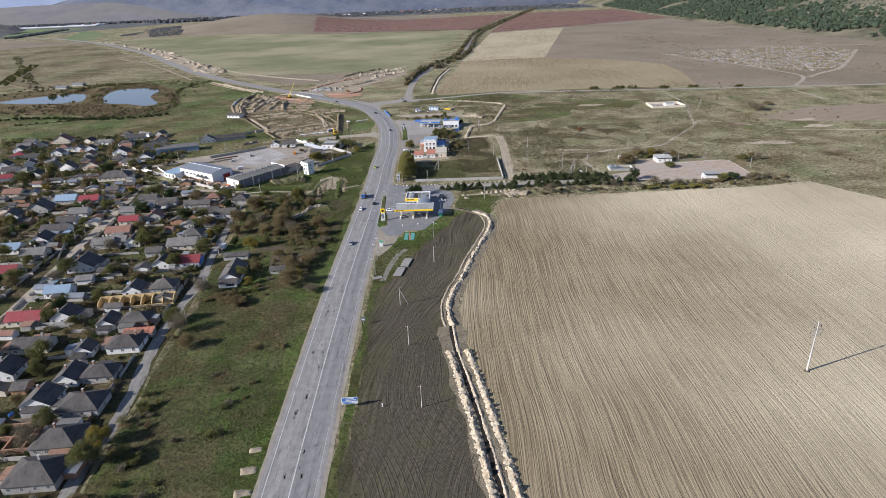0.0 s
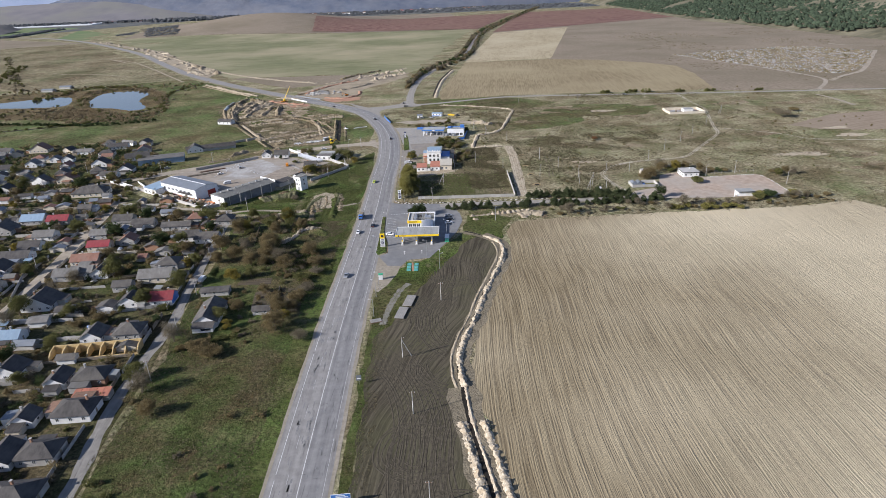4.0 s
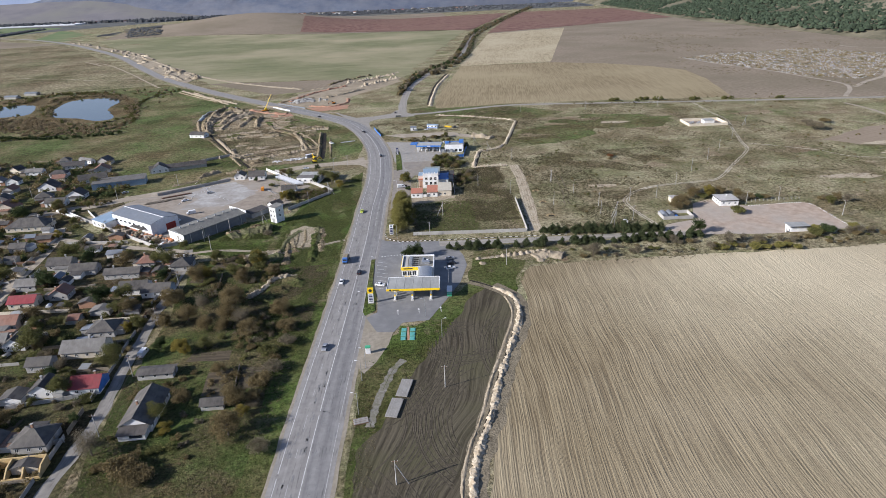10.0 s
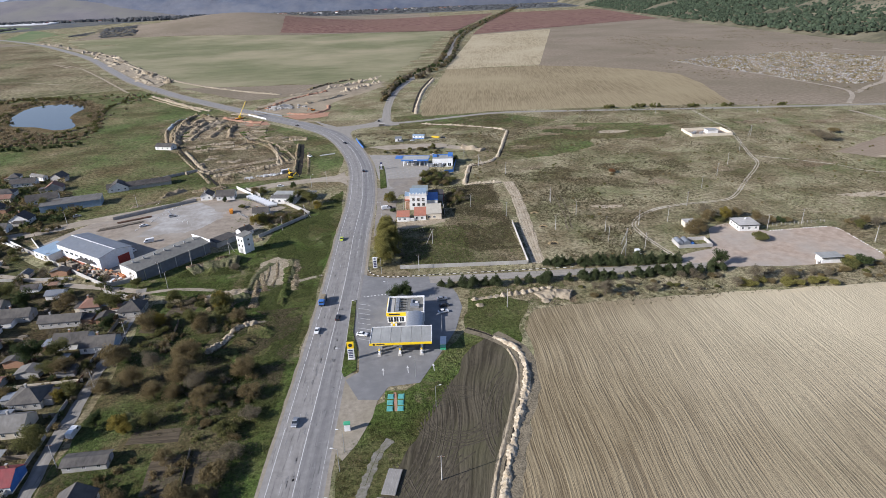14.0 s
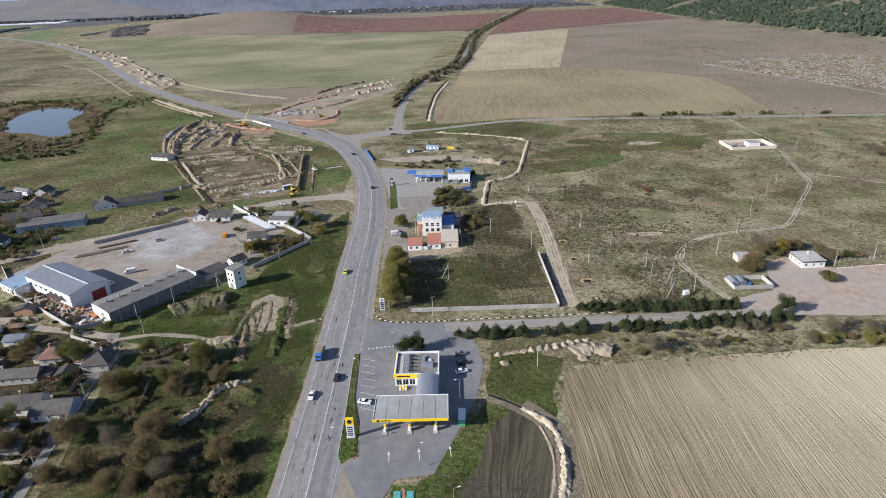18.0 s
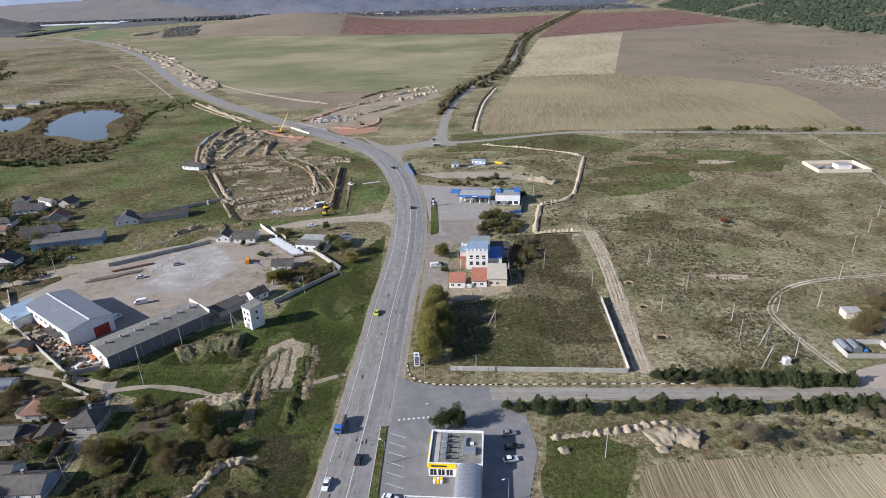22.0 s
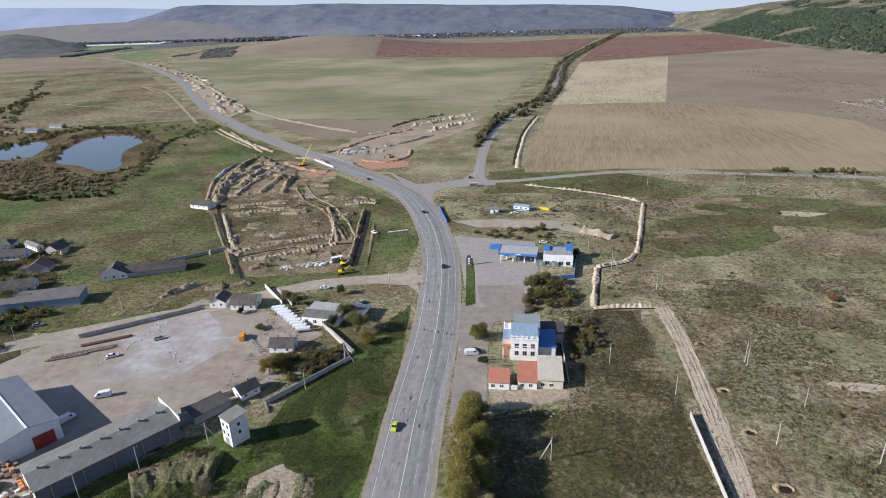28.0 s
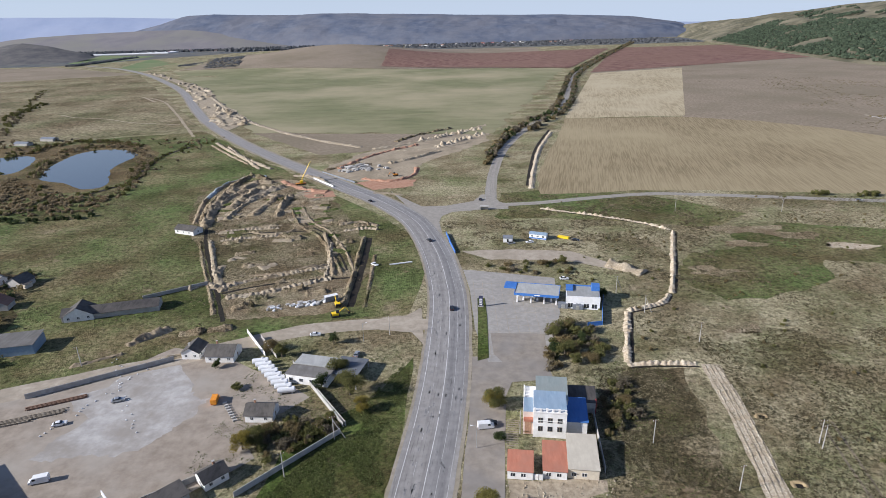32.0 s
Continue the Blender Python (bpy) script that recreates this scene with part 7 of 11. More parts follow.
patch("garden_ground", [(-372.3, 532.1), (-324.7, 560.1), (-233.6, 561.6), (-173.0, 435.9), (-200.1, 402.7), (-283.4, 377.8)], 0.024, "garden", "brown garden ground of the outer village", 4, 8)

# Garden trees, hedges and orchard scrub
grow = random.Random(14)


def clear_of(x, y, r=0.0):
    if abs(x + 100) < 4.5 or abs(x + 177) < 6:
        return False
    return all((x - hx) ** 2 + (y - hy) ** 2 > (hr + r) ** 2 for hx, hy, hr in HOUSES)


# Plot fences between the gardens
FENCE_WORD = {"wood": "grey board garden fence between plots", "greyplaster": "grey rendered garden wall between plots", "concrete": "concrete slab garden fence between plots", "rust": "rusty sheet garden fence between plots", "cream": "cream plastered garden wall between plots"}
for xa, xb, step in ((-106, -138, 17), (-172, -141, 18), (-184, -222, 19), (-260, -226, 21)):
    y = 72.0
    while y < 400:
        y += step + grow.uniform(-5, 5)
        if y > 0.75 * (-xb) + 240 or min(xa, xb) < -104 - (y + 60) * 0.62:
            continue
        n, tilt = 7, grow.uniform(-2, 2)
        pts = [(xa + (xb - xa) * i / n, y + tilt * i / n) for i in range(n + 1)]
        first = None
        mat = grow.choice(["wood", "greyplaster", "concrete", "rust", "cream", "wood"])
        for i, p in enumerate(pts + [None]):
            free = p is not None and all((p[0] - q[0]) ** 2 + (p[1] - q[1]) ** 2 > (q[2] * 0.9 + 1) ** 2 for q in HOUSES)
            if free and first is None:
                first = i
            if not free and first is not None:
                if i - 1 > first:
                    wall_run("garden_fence", *pts[first], *pts[i - 1], grow.uniform(1.1, 1.7), 0.12, mat, FENCE_WORD[mat], 6.5, "fence", False)
                first = None
for xs_, y0_, y1_ in ((-104.5, 70, 340), (-171.5, 90, 330), (-183.5, 150, 390)):
    y = y0_
    while y < y1_:
        run = grow.uniform(7, 16)
        mat = grow.choice(["wood", "greyplaster", "concrete", "rust", "cream", "concrete"])
        dx = -4.5 * (y - 90) / 250 if xs_ < -150 else -6 * max(0, y - 230) / 110
        wall_run("street_fence", xs_ + dx, y, xs_ + dx - 0.2, y + run, grow.uniform(1.3, 1.9), 0.12, mat, FENCE_WORD[mat].replace("between plots", "along the street"), 6.0, "fence", False)
        y += run + grow.uniform(1, 5)
# Dug beds and green plots
for k in range(120):
    x, y = grow.uniform(-290, -110), grow.uniform(75, 400)
    if y > 0.75 * (-x) + 245 or x < -104 - (y + 60) * 0.62 or not clear_of(x, y, 4.5) or abs(x + 177) < 12:
        continue
    w, d = grow.uniform(4, 10), grow.uniform(3, 7)
    patch("vegetable_bed", [(x - w / 2, y - d / 2), (x + w / 2, y - d / 2), (x + w / 2, y + d / 2), (x - w / 2, y + d / 2)], 0.026 + 0.0045 * (k % 12), grow.choice(["bed", "bed", "grass", "orchard", "dirt"]), "dug or grassy garden bed between fences", 0.5, 2.5, category="garden bed")
# Small outbuildings between the plots
for k in range(190):
    x, y = grow.uniform(-300, -108), grow.uniform(80, 420)
    if y > 0.75 * (-x) + 262 or x < -104 - (y + 60) * 0.62 or not clear_of(x, y, 2.6):
        continue
    house(x, y, grow.uniform(4, 8), grow.uniform(3.5, 6), grow.choice(["slate", "darkroof", "darkroof", "paleroof", "brownroof", "slate", "rust", "darkroof", "hangar"]), grow.choice(["greyplaster", "plaster", "cream", "brick"]), grow.choice("xy"), h=grow.uniform(2.1, 2.6), rise=1.1, chimney=False, windows=False, turn=grow.uniform(-4, 4), name="garden_shed", category="shed", words="small garden outbuilding with a pitched slate roof")
# Yard clutter
for k in range(150):
    x, y = grow.uniform(-290, -108), grow.uniform(75, 410)
    if y > 0.75 * (-x) + 250 or x < -104 - (y + 60) * 0.62 or not clear_of(x, y, 0.8):
        continue
    kind = k % 4
    if kind == 0:
        c = base("timber_stack", x, y, grow.uniform(0, 180), 0, "stack of old grey boards in a garden", "timber", "garden clutter")
        for j in range(3):
            part("board", boxed(-1.6, 1.6 - 0.2 * j, -0.7 + 0.2 * j, 0.7, 0.2 * j, 0.2 * j + 0.17), "wood", c)
    elif kind == 1:
        c = base("water_tank", x, y, grow.uniform(0, 180), 0, "small metal water tank on a stand in a garden", "tank", "garden clutter")
        part("stand", boxed(-0.6, 0.6, -0.5, 0.5, 0, 0.8), "rust", c)
        part("drum", rodded((-0.8, 0, 1.3), (0.8, 0, 1.3), 0.5, 0.5, 10), grow.choice(["metal", "blue", "rust"]), c)
    elif kind == 2:
        c = base("tarpaulin_heap", x, y, grow.uniform(0, 180), 0, "heap under a pale tarpaulin beside a shed", "heap", "garden clutter")
        part("cover", prism([(-1.1, 0), (1.1, 0), (0.8, 0.7), (0.1, 1.1), (-0.7, 0.8)], 2.4, "y", -1.2), grow.choice(["steel_white", "hangar", "blueroof", "concrete"]), c)
    else:
        c = base("canopy", x, y, grow.choice([0, 90]), 0, "small open garden canopy with a sheet roof", "canopy", "garden clutter")
        for px, py in ((-1.6, -1.3), (1.6, -1.3), (-1.6, 1.3), (1.6, 1.3)):
            part("post", boxed(px - 0.05, px + 0.05, py - 0.05, py + 0.05, 0, 2.2), "wood", c)
        part("roof", prism([(-1.6, 2.2), (1.6, 2.5), (1.6, 2.58), (-1.6, 2.28)], 3.8, "x", -1.9), grow.choice(["slate", "rust", "greyroof", "blueroof"]), c)
n_trees = 0
while n_trees < 250:
    x, y = grow.uniform(-330, -104), grow.uniform(60, 440)
    if y > 0.75 * (-x) + 262 + 25 or x < -104 - (y + 60) * 0.62 - 20:
        continue
    if not clear_of(x, y, 1.2):
        continue
    n_trees += 1
    kind = grow.choice(["olive", "olive", "brown", "brown", "yellow", "grey", "dark", "bush_olive", "bush_brown", "bush_dark", "bush_grey", "olive"])
    plant(kind, x, y, grow.uniform(0.55, 1.0) if "bush" not in kind else grow.uniform(0.7, 1.3), "garden trees" if "bush" not in kind else "garden bushes")
n_trees = 0
while n_trees < 26:
    x, y = grow.uniform(-96, -40), grow.uniform(60, 338)
    if y < 195 and (x > -82 or grow.random() < 0.5):
        continue
    edge = -47 + (y - 60) * 0.04
    if x > edge - 9 or not clear_of(x, y, 1.0) or x < -94:
        continue
    open_grass = noise.noise((x * 0.03, y * 0.03, 12.0))
    if open_grass < -0.12 and grow.random() < 0.9:
        continue
    n_trees += 1
    kind = grow.choice(["brown", "brown", "brown", "brown", "grey", "brown", "bush_brown", "bush_grey", "bush_olive", "olive", "bush_olive", "yellow" if grow.random() < 0.3 else "bush_brown"])
    plant(kind, x, y, grow.uniform(0.75, 1.4) if "bush" not in kind else grow.uniform(0.9, 1.7), "orchard trees" if "bush" not in kind else "orchard scrub")
for x, y, kind, s in ((-97.5, 176.4, "olive", 1.35), (-96.0, 103.8, "yellow", 1.4), (-95.4, 94.9, "olive", 1.3), (-93.1, 168.5, "grey", 1.2), (-73.4, 289.0, "brown", 1.35), (-97.6, 293.3, "brown", 1.3), (-121.4, 297.9, "olive", 1.3), (-81.0, 251.4, "yellow", 0.9), (-92.0, 256.5, "dark", 0.9), (-295.8, 461.9, "olive", 1.5), (-270.3, 424.6, "olive", 1.5), (-242.7, 439.4, "yellow", 1.1)):
    plant(kind, x, y, s, "large garden trees")


for x, y, kind, s in ((-98.5, 289.5, "brown", 1.5), (-87.5, 276.5, "brown", 1.6), (-71.8, 287.5, "brown", 1.7), (-70.5, 276.0, "brown", 1.5), (-90.5, 315.5, "yellow", 1.2), (-94.5, 313.0, "brown", 1.3), (-115.5, 332.0, "olive", 1.4), (-110.5, 316.5, "dark", 1.1), (-51.2, 276.5, "brown", 1.1), (-84.0, 286.0, "grey", 1.2), (-114.8, 287.0, "brown", 1.3), (-95.4, 272.5, "brown", 1.4),
                      (-83.6, 253.5, "yellow", 1.05), (-75.0, 254.5, "olive", 0.8), (-74.6, 207.6, "yellow", 0.9), (-55.0, 204.2, "brown", 1.4), (-44.8, 196.0, "bush_grey", 1.8), (-75.5, 188.2, "bush_brown", 2.0), (-81.2, 192.5, "bush_brown", 2.2), (-56.8, 219.4, "brown", 1.4), (-44.6, 253.5, "bush_grey", 1.9), (-79.0, 214.5, "olive", 1.1), (-73.5, 222.0, "brown", 1.1), (-60.4, 262.0, "brown", 1.2), (-65.0, 270.5, "grey", 1.3), (-78.0, 268.0, "brown", 1.3), (-52.5, 213.0, "yellow", 0.8), (-50.0, 228.5, "bush_brown", 2.0), (-47.2, 236.0, "bush_grey", 1.9), (-46.6, 264.0, "bush_brown", 1.7), (-50.5, 246.5, "bush_olive", 1.9)):
    plant(kind, x, y, s, "orchard trees" if "bush" not in kind else "orchard scrub")
for k, ring in enumerate(([(-68.9, 225.1), (-58.4, 222.8), (-61.6, 239.6), (-69.6, 237.8)], [(-57.6, 227.1), (-48.9, 227.7), (-49.8, 239.0), (-58.2, 240.2)], [(-92.0, 323.0), (-80.0, 324.5), (-79.0, 333.0), (-90.0, 333.5)], [(-98.0, 312.0), (-87.0, 310.0), (-87.5, 318.0), (-97.0, 320.0)], [(-80.0, 246.0), (-64.0, 245.0), (-65.0, 252.0), (-79.0, 252.0)])):
    patch("vegetable_bed", ring, 0.034 + 0.004 * k, "bed", "brown dug bed in the old orchard", 0.7, 2.5, category="garden bed")
wall_run("garden_fence", -58.2, 226.5, -59.4, 240.5, 1.2, 0.1, "wood", "grey board fence between orchard beds", 4.0, "fence", False)
wall_run("garden_fence", -82.6, 303.5, -84.0, 318.6, 1.4, 0.1, "wood", "weathered mesh and board fence in the orchard", 4.0, "fence", False)
n_trees = 0
while n_trees < 130:
    x, y = grow.uniform(-310, -104), grow.uniform(60, 440)
    if y > 0.75 * (-x) + 275 or x < -104 - (y + 60) * 0.62 - 20 or (x > -195 and y > 350) or not clear_of(x, y, 0.4):
        continue
    n_trees += 1
    plant(grow.choice(["olive", "olive", "brown", "brown", "dark", "grey", "olive", "yellow" if grow.random() < 0.4 else "brown"]), x, y, grow.uniform(0.9, 1.5), "tall garden trees")


def garden_spots(n, s0, s1):
    out = []
    while len(out) < n:
        x, y = grow.uniform(-320, -104), grow.uniform(60, 430)
        if y < 0.75 * (-x) + 275 and x > -124 - (y + 60) * 0.62 and clear_of(x, y, 0.3):
            out.append((x, y, grow.uniform(s0, s1)))
    return out


for k, leaf in enumerate(("leaf_dark", "leaf_brown", "leaf_olive", "leaf_grey")):
    thicket("garden_shrubs", garden_spots(270, 0.35, 1.25), leaf, "mixed hedges and shrubs filling the village gardens", 40 + k, 260, 0.18, 2.3, 0.95)
for k, leaf in enumerate(("leaf_brown", "leaf_grey", "leaf_olive", "leaf_brown")):
    spots = []
    while len(spots) < 48:
        x, y = grow.uniform(-96, -46), grow.uniform(60, 338)
        if y < 195 and x > -84 and grow.random() < 0.88:
            continue
        if x < -52 + (y - 60) * 0.04 and clear_of(x, y, 0.5) and noise.noise((x * 0.03, y * 0.03, 12.0)) > -0.12:
            spots.append((x, y, grow.uniform(0.3, 1.0)))
    thicket("orchard_undergrowth", spots, leaf, "brown and grey undergrowth in the old orchard", 50 + k, 330, 0.16, 2.6, 0.9)
for k, (c, n) in enumerate((([(-387.5, 558.5), (-233.6, 561.6), (-182.8, 438.8), (-291.6, 392.1)], 130), ([(-273.3, 535.6), (-236.4, 548.1), (-178.9, 465.6), (-210.5, 436.4)], 40))):
    for leaf in ("leaf_dark", "leaf_olive", "leaf_brown"):
        spots = []
        for _ in range(n):
            a, b = grow.random(), grow.random()
            x = (c[0][0] * (1 - a) + c[1][0] * a) * (1 - b) + (c[3][0] * (1 - a) + c[2][0] * a) * b
            y = (c[0][1] * (1 - a) + c[1][1] * a) * (1 - b) + (c[3][1] * (1 - a) + c[2][1] * a) * b
            if clear_of(x, y, 0.3):
                spots.append((x, y, grow.uniform(0.5, 1.5)))
        thicket("garden_shrubs", spots, leaf, "hedges and trees of the outer village gardens", 70 + k, 60, 0.42, 2.4, 1.0)

# Trees by the highway and lane
for x, y, s in ((-0.6, 358, 0.95), (0.2, 364, 1.1), (0.8, 371, 1.2), (1.6, 378, 1.2), (2.2, 385, 1.15), (3.0, 392, 1.1), (3.6, 398, 0.95), (5.4, 368, 0.9), (6.0, 380, 0.95)):
    plant("willow", x, y, s)
plant("olive", 7.2, 446.4, 1.25, "roadside trees")
plant("yellow", 5.9, 447.0, 1.05, "roadside trees")
plant("bush_dark", 7.5, 430.1, 1.0, "roadside trees")
plant("dark", 4.5, 321.5, 1.25, "station trees")
plant("dark", 9.0, 322.5, 1.0, "station trees")
for x, y, k, s in ((31.6, 493.2, "olive", 0.9), (38.5, 501.7, "brown", 0.8), (34.1, 479.1, "olive", 0.95), (42.2, 489.0, "dark", 0.75), (44.0, 474.9, "brown", 0.8), (27.3, 475.4, "brown", 0.9), (49.8, 483.1, "bush_olive", 1.4), (37.5, 473.6, "olive", 0.8), (31.3, 481.8, "bush_dark", 1.5), (35.1, 569.1, "bush_brown", 1.3), (45.4, 569.7, "olive", 0.7), (14.3, 562.1, "bush_olive", 1.2), (57.9, 529.5, "dark", 0.7), (50.2, 448.3, "brown", 0.7), (43.9, 440.2, "bush_brown", 1.4)):
    plant(k, x, y, s, "shrubs by the blue station")
for x, y, k, s in ((-43.3, 452.8, "olive", 1.3), (-37.7, 443.8, "yellow", 1.0), (-54.2, 456.8, "dark", 1.0), (-70.7, 424.0, "yellow", 1.2), (-67.0, 426.2, "olive", 1.1), (-64.6, 432.2, "bush_brown", 1.5), (-57.4, 432.4, "bush_brown", 1.5), (-74.6, 477.2, "olive", 0.9), (-80.6, 482.0, "brown", 0.9), (-57.0, 487.9, "dark", 0.7), (-97.2, 469.5, "dark", 0.7), (-84.3, 455.6, "bush_olive", 1.1), (-49.6, 465.6, "olive", 1.0), (-210.1, 481.1, "olive", 1.3), (-71.2, 365.8, "bush_grey", 1.5)):
    plant(k, x, y, s, "yard trees")
pine_rng = random.Random(3)
for i in range(17):
    plant("pine", 76 + i * 3.75 + pine_rng.uniform(-0.8, 0.8), 342.2 - i * 0.42 + pine_rng.uniform(-0.8, 0.8), pine_rng.uniform(1.05, 1.4), "pines north of the lane")
for i in range(25):
    if i in (4, 9):
        continue
    plant("pine", 33 + i * 4.9 + pine_rng.uniform(-1.2, 1.2), 328.2 - i * 0.2 + pine_rng.uniform(-1, 1), pine_rng.uniform(0.95, 1.4), "pines south of the lane")
for x, y, s in ((28.5, 329, 1.2), (24.5, 330.5, 0.9)):
    plant("pine", x, y, s, "pines south of the lane")
for x, y in ((152.6, 309.3), (155.2, 307.2), (161.4, 311.0), (171.9, 308.5), (175.7, 305.4), (182.3, 305.5), (187.2, 306.8), (189.1, 302.6), (169.9, 305.4), (211.5, 321.5), (208.9, 319.5), (213.4, 318.3), (233.0, 323.3), (237.5, 317.0), (176.5, 311.9), (229.9, 318.9)):
    plant("bush_yellow", x, y, pine_rng.uniform(0.8, 1.2), "yellow bushes by the field")
for x, y, k, s in ((153.9, 329.6, "dark", 1.0), (149.1, 327.5, "pine", 1.2), (187.2, 352.0, "bush_olive", 1.9), (187.0, 385.2, "yellow", 0.9), (167.9, 376.8, "brown", 0.9), (165.2, 365.9, "grey", 0.9), (350.0, 523.1, "bush_grey", 3.2), (355.2, 540.0, "bush_grey", 2.8), (374.3, 545.6, "bush_brown", 2.4), (245.2, 361.5, "grey", 0.9), (252.8, 363.2, "brown", 0.8), (157.1, 471.9, "bush_brown", 0.9)):
    plant(k, x, y, s, "yard shrubs")
for i in range(62):
    x = 84 + i * 2.7
    plant(pine_rng.choice(["bush_brown", "bush_grey", "bush_olive", "bush_brown", "grey"]), x, 314 - (x - 120) * 0.02 + pine_rng.uniform(-6, 6), pine_rng.uniform(0.5, 1.15), "scrub along the field edge")
def scatter(n, x0, x1, y0, y1, s0, s1, test=lambda x, y: True):
    out = []
    while len(out) < n:
        x, y = pine_rng.uniform(x0, x1), pine_rng.uniform(y0, y1)
        if test(x, y):
            out.append((x, y, pine_rng.uniform(s0, s1)))
    return out


def on_heath(x, y):
    return not ((x < 95 and y < 480) or (138 < x < 240 and y < 384) or (240 < x < 276 and 512 < y < 548))


thicket("heath_scrub", scatter(240, 40, 420, 345, 690, 0.15, 0.5, on_heath), "leaf_brown", "brown dry scrub scattered over the heath", 1, 90, 0.3)
thicket("heath_scrub", scatter(170, 40, 420, 345, 690, 0.15, 0.5, on_heath), "leaf_olive", "olive scrub scattered over the heath", 2, 90, 0.3)
hedge = [(x + dx, 706 - max(0, x - 170) * 0.19 + pine_rng.uniform(-1, 3), pine_rng.uniform(0.8, 1.6)) for x, n in ((236, 3), (262, 5), (282, 3), (318, 4), (352, 4), (405, 3)) for dx in range(0, 3 * n, 3)]
thicket("hedge", hedge, "leaf_olive", "olive bush clumps along the country road", 3, 260, 0.35)
# Avenue along the straight far road
seg = smooth_line(FORK[3:], 20)
rows = {"leaf_dark": [], "leaf_grey": [], "leaf_brown": []}
for i in range(260):
    p = seg[min(len(seg) - 1, int((i / 260) ** 1.3 * len(seg)))]
    for side in (8.0, -8.5):
        if side > 0 and p.y < 960:
            continue
        leaf = pine_rng.choice(["leaf_dark", "leaf_grey", "leaf_grey", "leaf_brown"])
        rows[leaf].append((p.x + side + pine_rng.uniform(-2, 2), p.y + pine_rng.uniform(-10, 10), pine_rng.uniform(0.9, 1.5)))
for k, (leaf, spots) in enumerate(rows.items()):
    thicket("avenue_trees", spots, leaf, "far avenue of trees along the straight road", 10 + k, 60, 1.0, 3.4, 1.15)
thicket("hedge", [(20.5 - 11 + 26 * u / 40, 800 + 130 * u / 40 + pine_rng.uniform(-3, 3), pine_rng.uniform(0.9, 1.4)) for u in range(40)], "leaf_brown", "brown hedge beside the far road", 16, 110, 0.5)


def off_pond(x, y):
    return all(((x - cx) / rx) ** 2 + ((y - cy) / ry) ** 2 > 1 for cx, cy, rx, ry in ((-357, 815, 66, 98), (-352, 760, 60, 45), (-478, 828, 72, 54)))


for k, leaf in enumerate(("reed_leaf", "leaf_olive", "leaf_grey")):
    thicket("pond_scrub", scatter(120, -570, -285, 690, 960, 0.3, 1.0, off_pond), leaf, "tawny scrub and reeds round the ponds", 20 + k, 110, 0.5)
ditch = [(-560 + 300 * u / 70, 600 + 100 * u / 70 + 40 * math.sin(u / 14) + pine_rng.uniform(-3, 3), pine_rng.uniform(0.7, 1.3)) for u in range(70)]
thicket("ditch_scrub", ditch, "leaf_dark", "dark scrub along the field ditch", 25, 110, 0.5)
thicket("brook_trees", [(-640 - 120 * u / 60 + pine_rng.uniform(-10, 10), 1000 + 330 * u / 60 + pine_rng.uniform(-10, 10), pine_rng.uniform(0.7, 1.1)) for u in range(60)], "leaf_olive", "dark trees along the brook", 26, 170, 0.6, 3.4, 1.0)

# East yard buildings
ew = base("white_bungalow", 189.4, 369.6, -4, label="white flat-roofed bungalow with blue trim", category="house")
part("wall", boxed(-5.2, 5.2, -5.2, 5.2, 0, 3.2), "plaster", ew)
part("roof", boxed(-5.6, 5.6, -5.6, 5.6, 3.2, 3.42, 0.03), "concrete", ew)
part("chimney", boxed(1.4, 2.0, 2.6, 3.2, 3.42, 4.3, 0.03), "plaster", ew)
part("band", boxed(-5.65, 5.65, -5.66, -5.6, 3.0, 3.42), "dark", ew)
part("band", boxed(-5.66, -5.6, -5.6, 5.65, 3.0, 3.42), "dark", ew)
for i in range(3):
    window(ew, -3.4 + i * 3.4, -5.2, 1.0, 1.2, 1.3, "-y")
    window(ew, -5.2, -3.4 + i * 3.4, 1.0, 1.2, 1.3, "-x")
eg = base("gate_shelter", 203.2, 324.8, -4, label="low white gate shelter with a flat dark-edged roof", category="shelter")
part("wall", boxed(-4.5, 4.5, -2.5, 2.5, 0, 2.8), "plaster", eg)
part("roof", boxed(-5.2, 5.2, -3.2, 3.2, 2.8, 3.1, 0.04), "greyroof", eg)
part("band", boxed(-5.25, 5.25, -3.26, -3.2, 2.7, 3.1), "dark", eg)
part("gate_post", boxed(-7.0, -6.4, -2.8, -2.2, 0, 2.4), "plaster", eg)
en = base("walled_pen", 152.6, 354.0, -4, label="grey walled pen with blue curved covers", category="pen")
part("wall", boxed(-8.3, 8.3, -4.6, -4.3, 0, 1.8), "concrete", en)
part("wall", boxed(-8.3, -8.0, -4.3, 4.6, 0, 1.8), "concrete", en)
part("wall", boxed(8.0, 8.3, -4.3, 4.6, 0, 1.8), "concrete", en)
part("wall", boxed(-0.4, 8.0, 4.3, 4.6, 0, 1.8), "concrete", en)
for x in (-7.8, -4.2):
    arc2 = [(x + 1.6 - 1.6 * math.cos(math.pi * k / 10), 0.9 + 1.5 * math.sin(math.pi * k / 10)) for k in range(11)]
    part("cover", prism(arc2 + [(x + 3.2, 0), (x, 0)], 5.5, "y", -0.9), "hangar", en)
part("tarp", boxed(-0.4, 1.0, -1.0, 0.8, 0, 1.0, 0.2), "blue", en)
part("bench", boxed(4.8, 7.4, -1.5, -0.9, 0, 0.7, 0.05), "wood", en)
cub = base("stone_hut", 162.8, 377.4, -5, label="small pale stone hut", category="hut")
part("wall", boxed(-3, 3, -2.4, 2.4, 0, 2.8), "cream", cub)
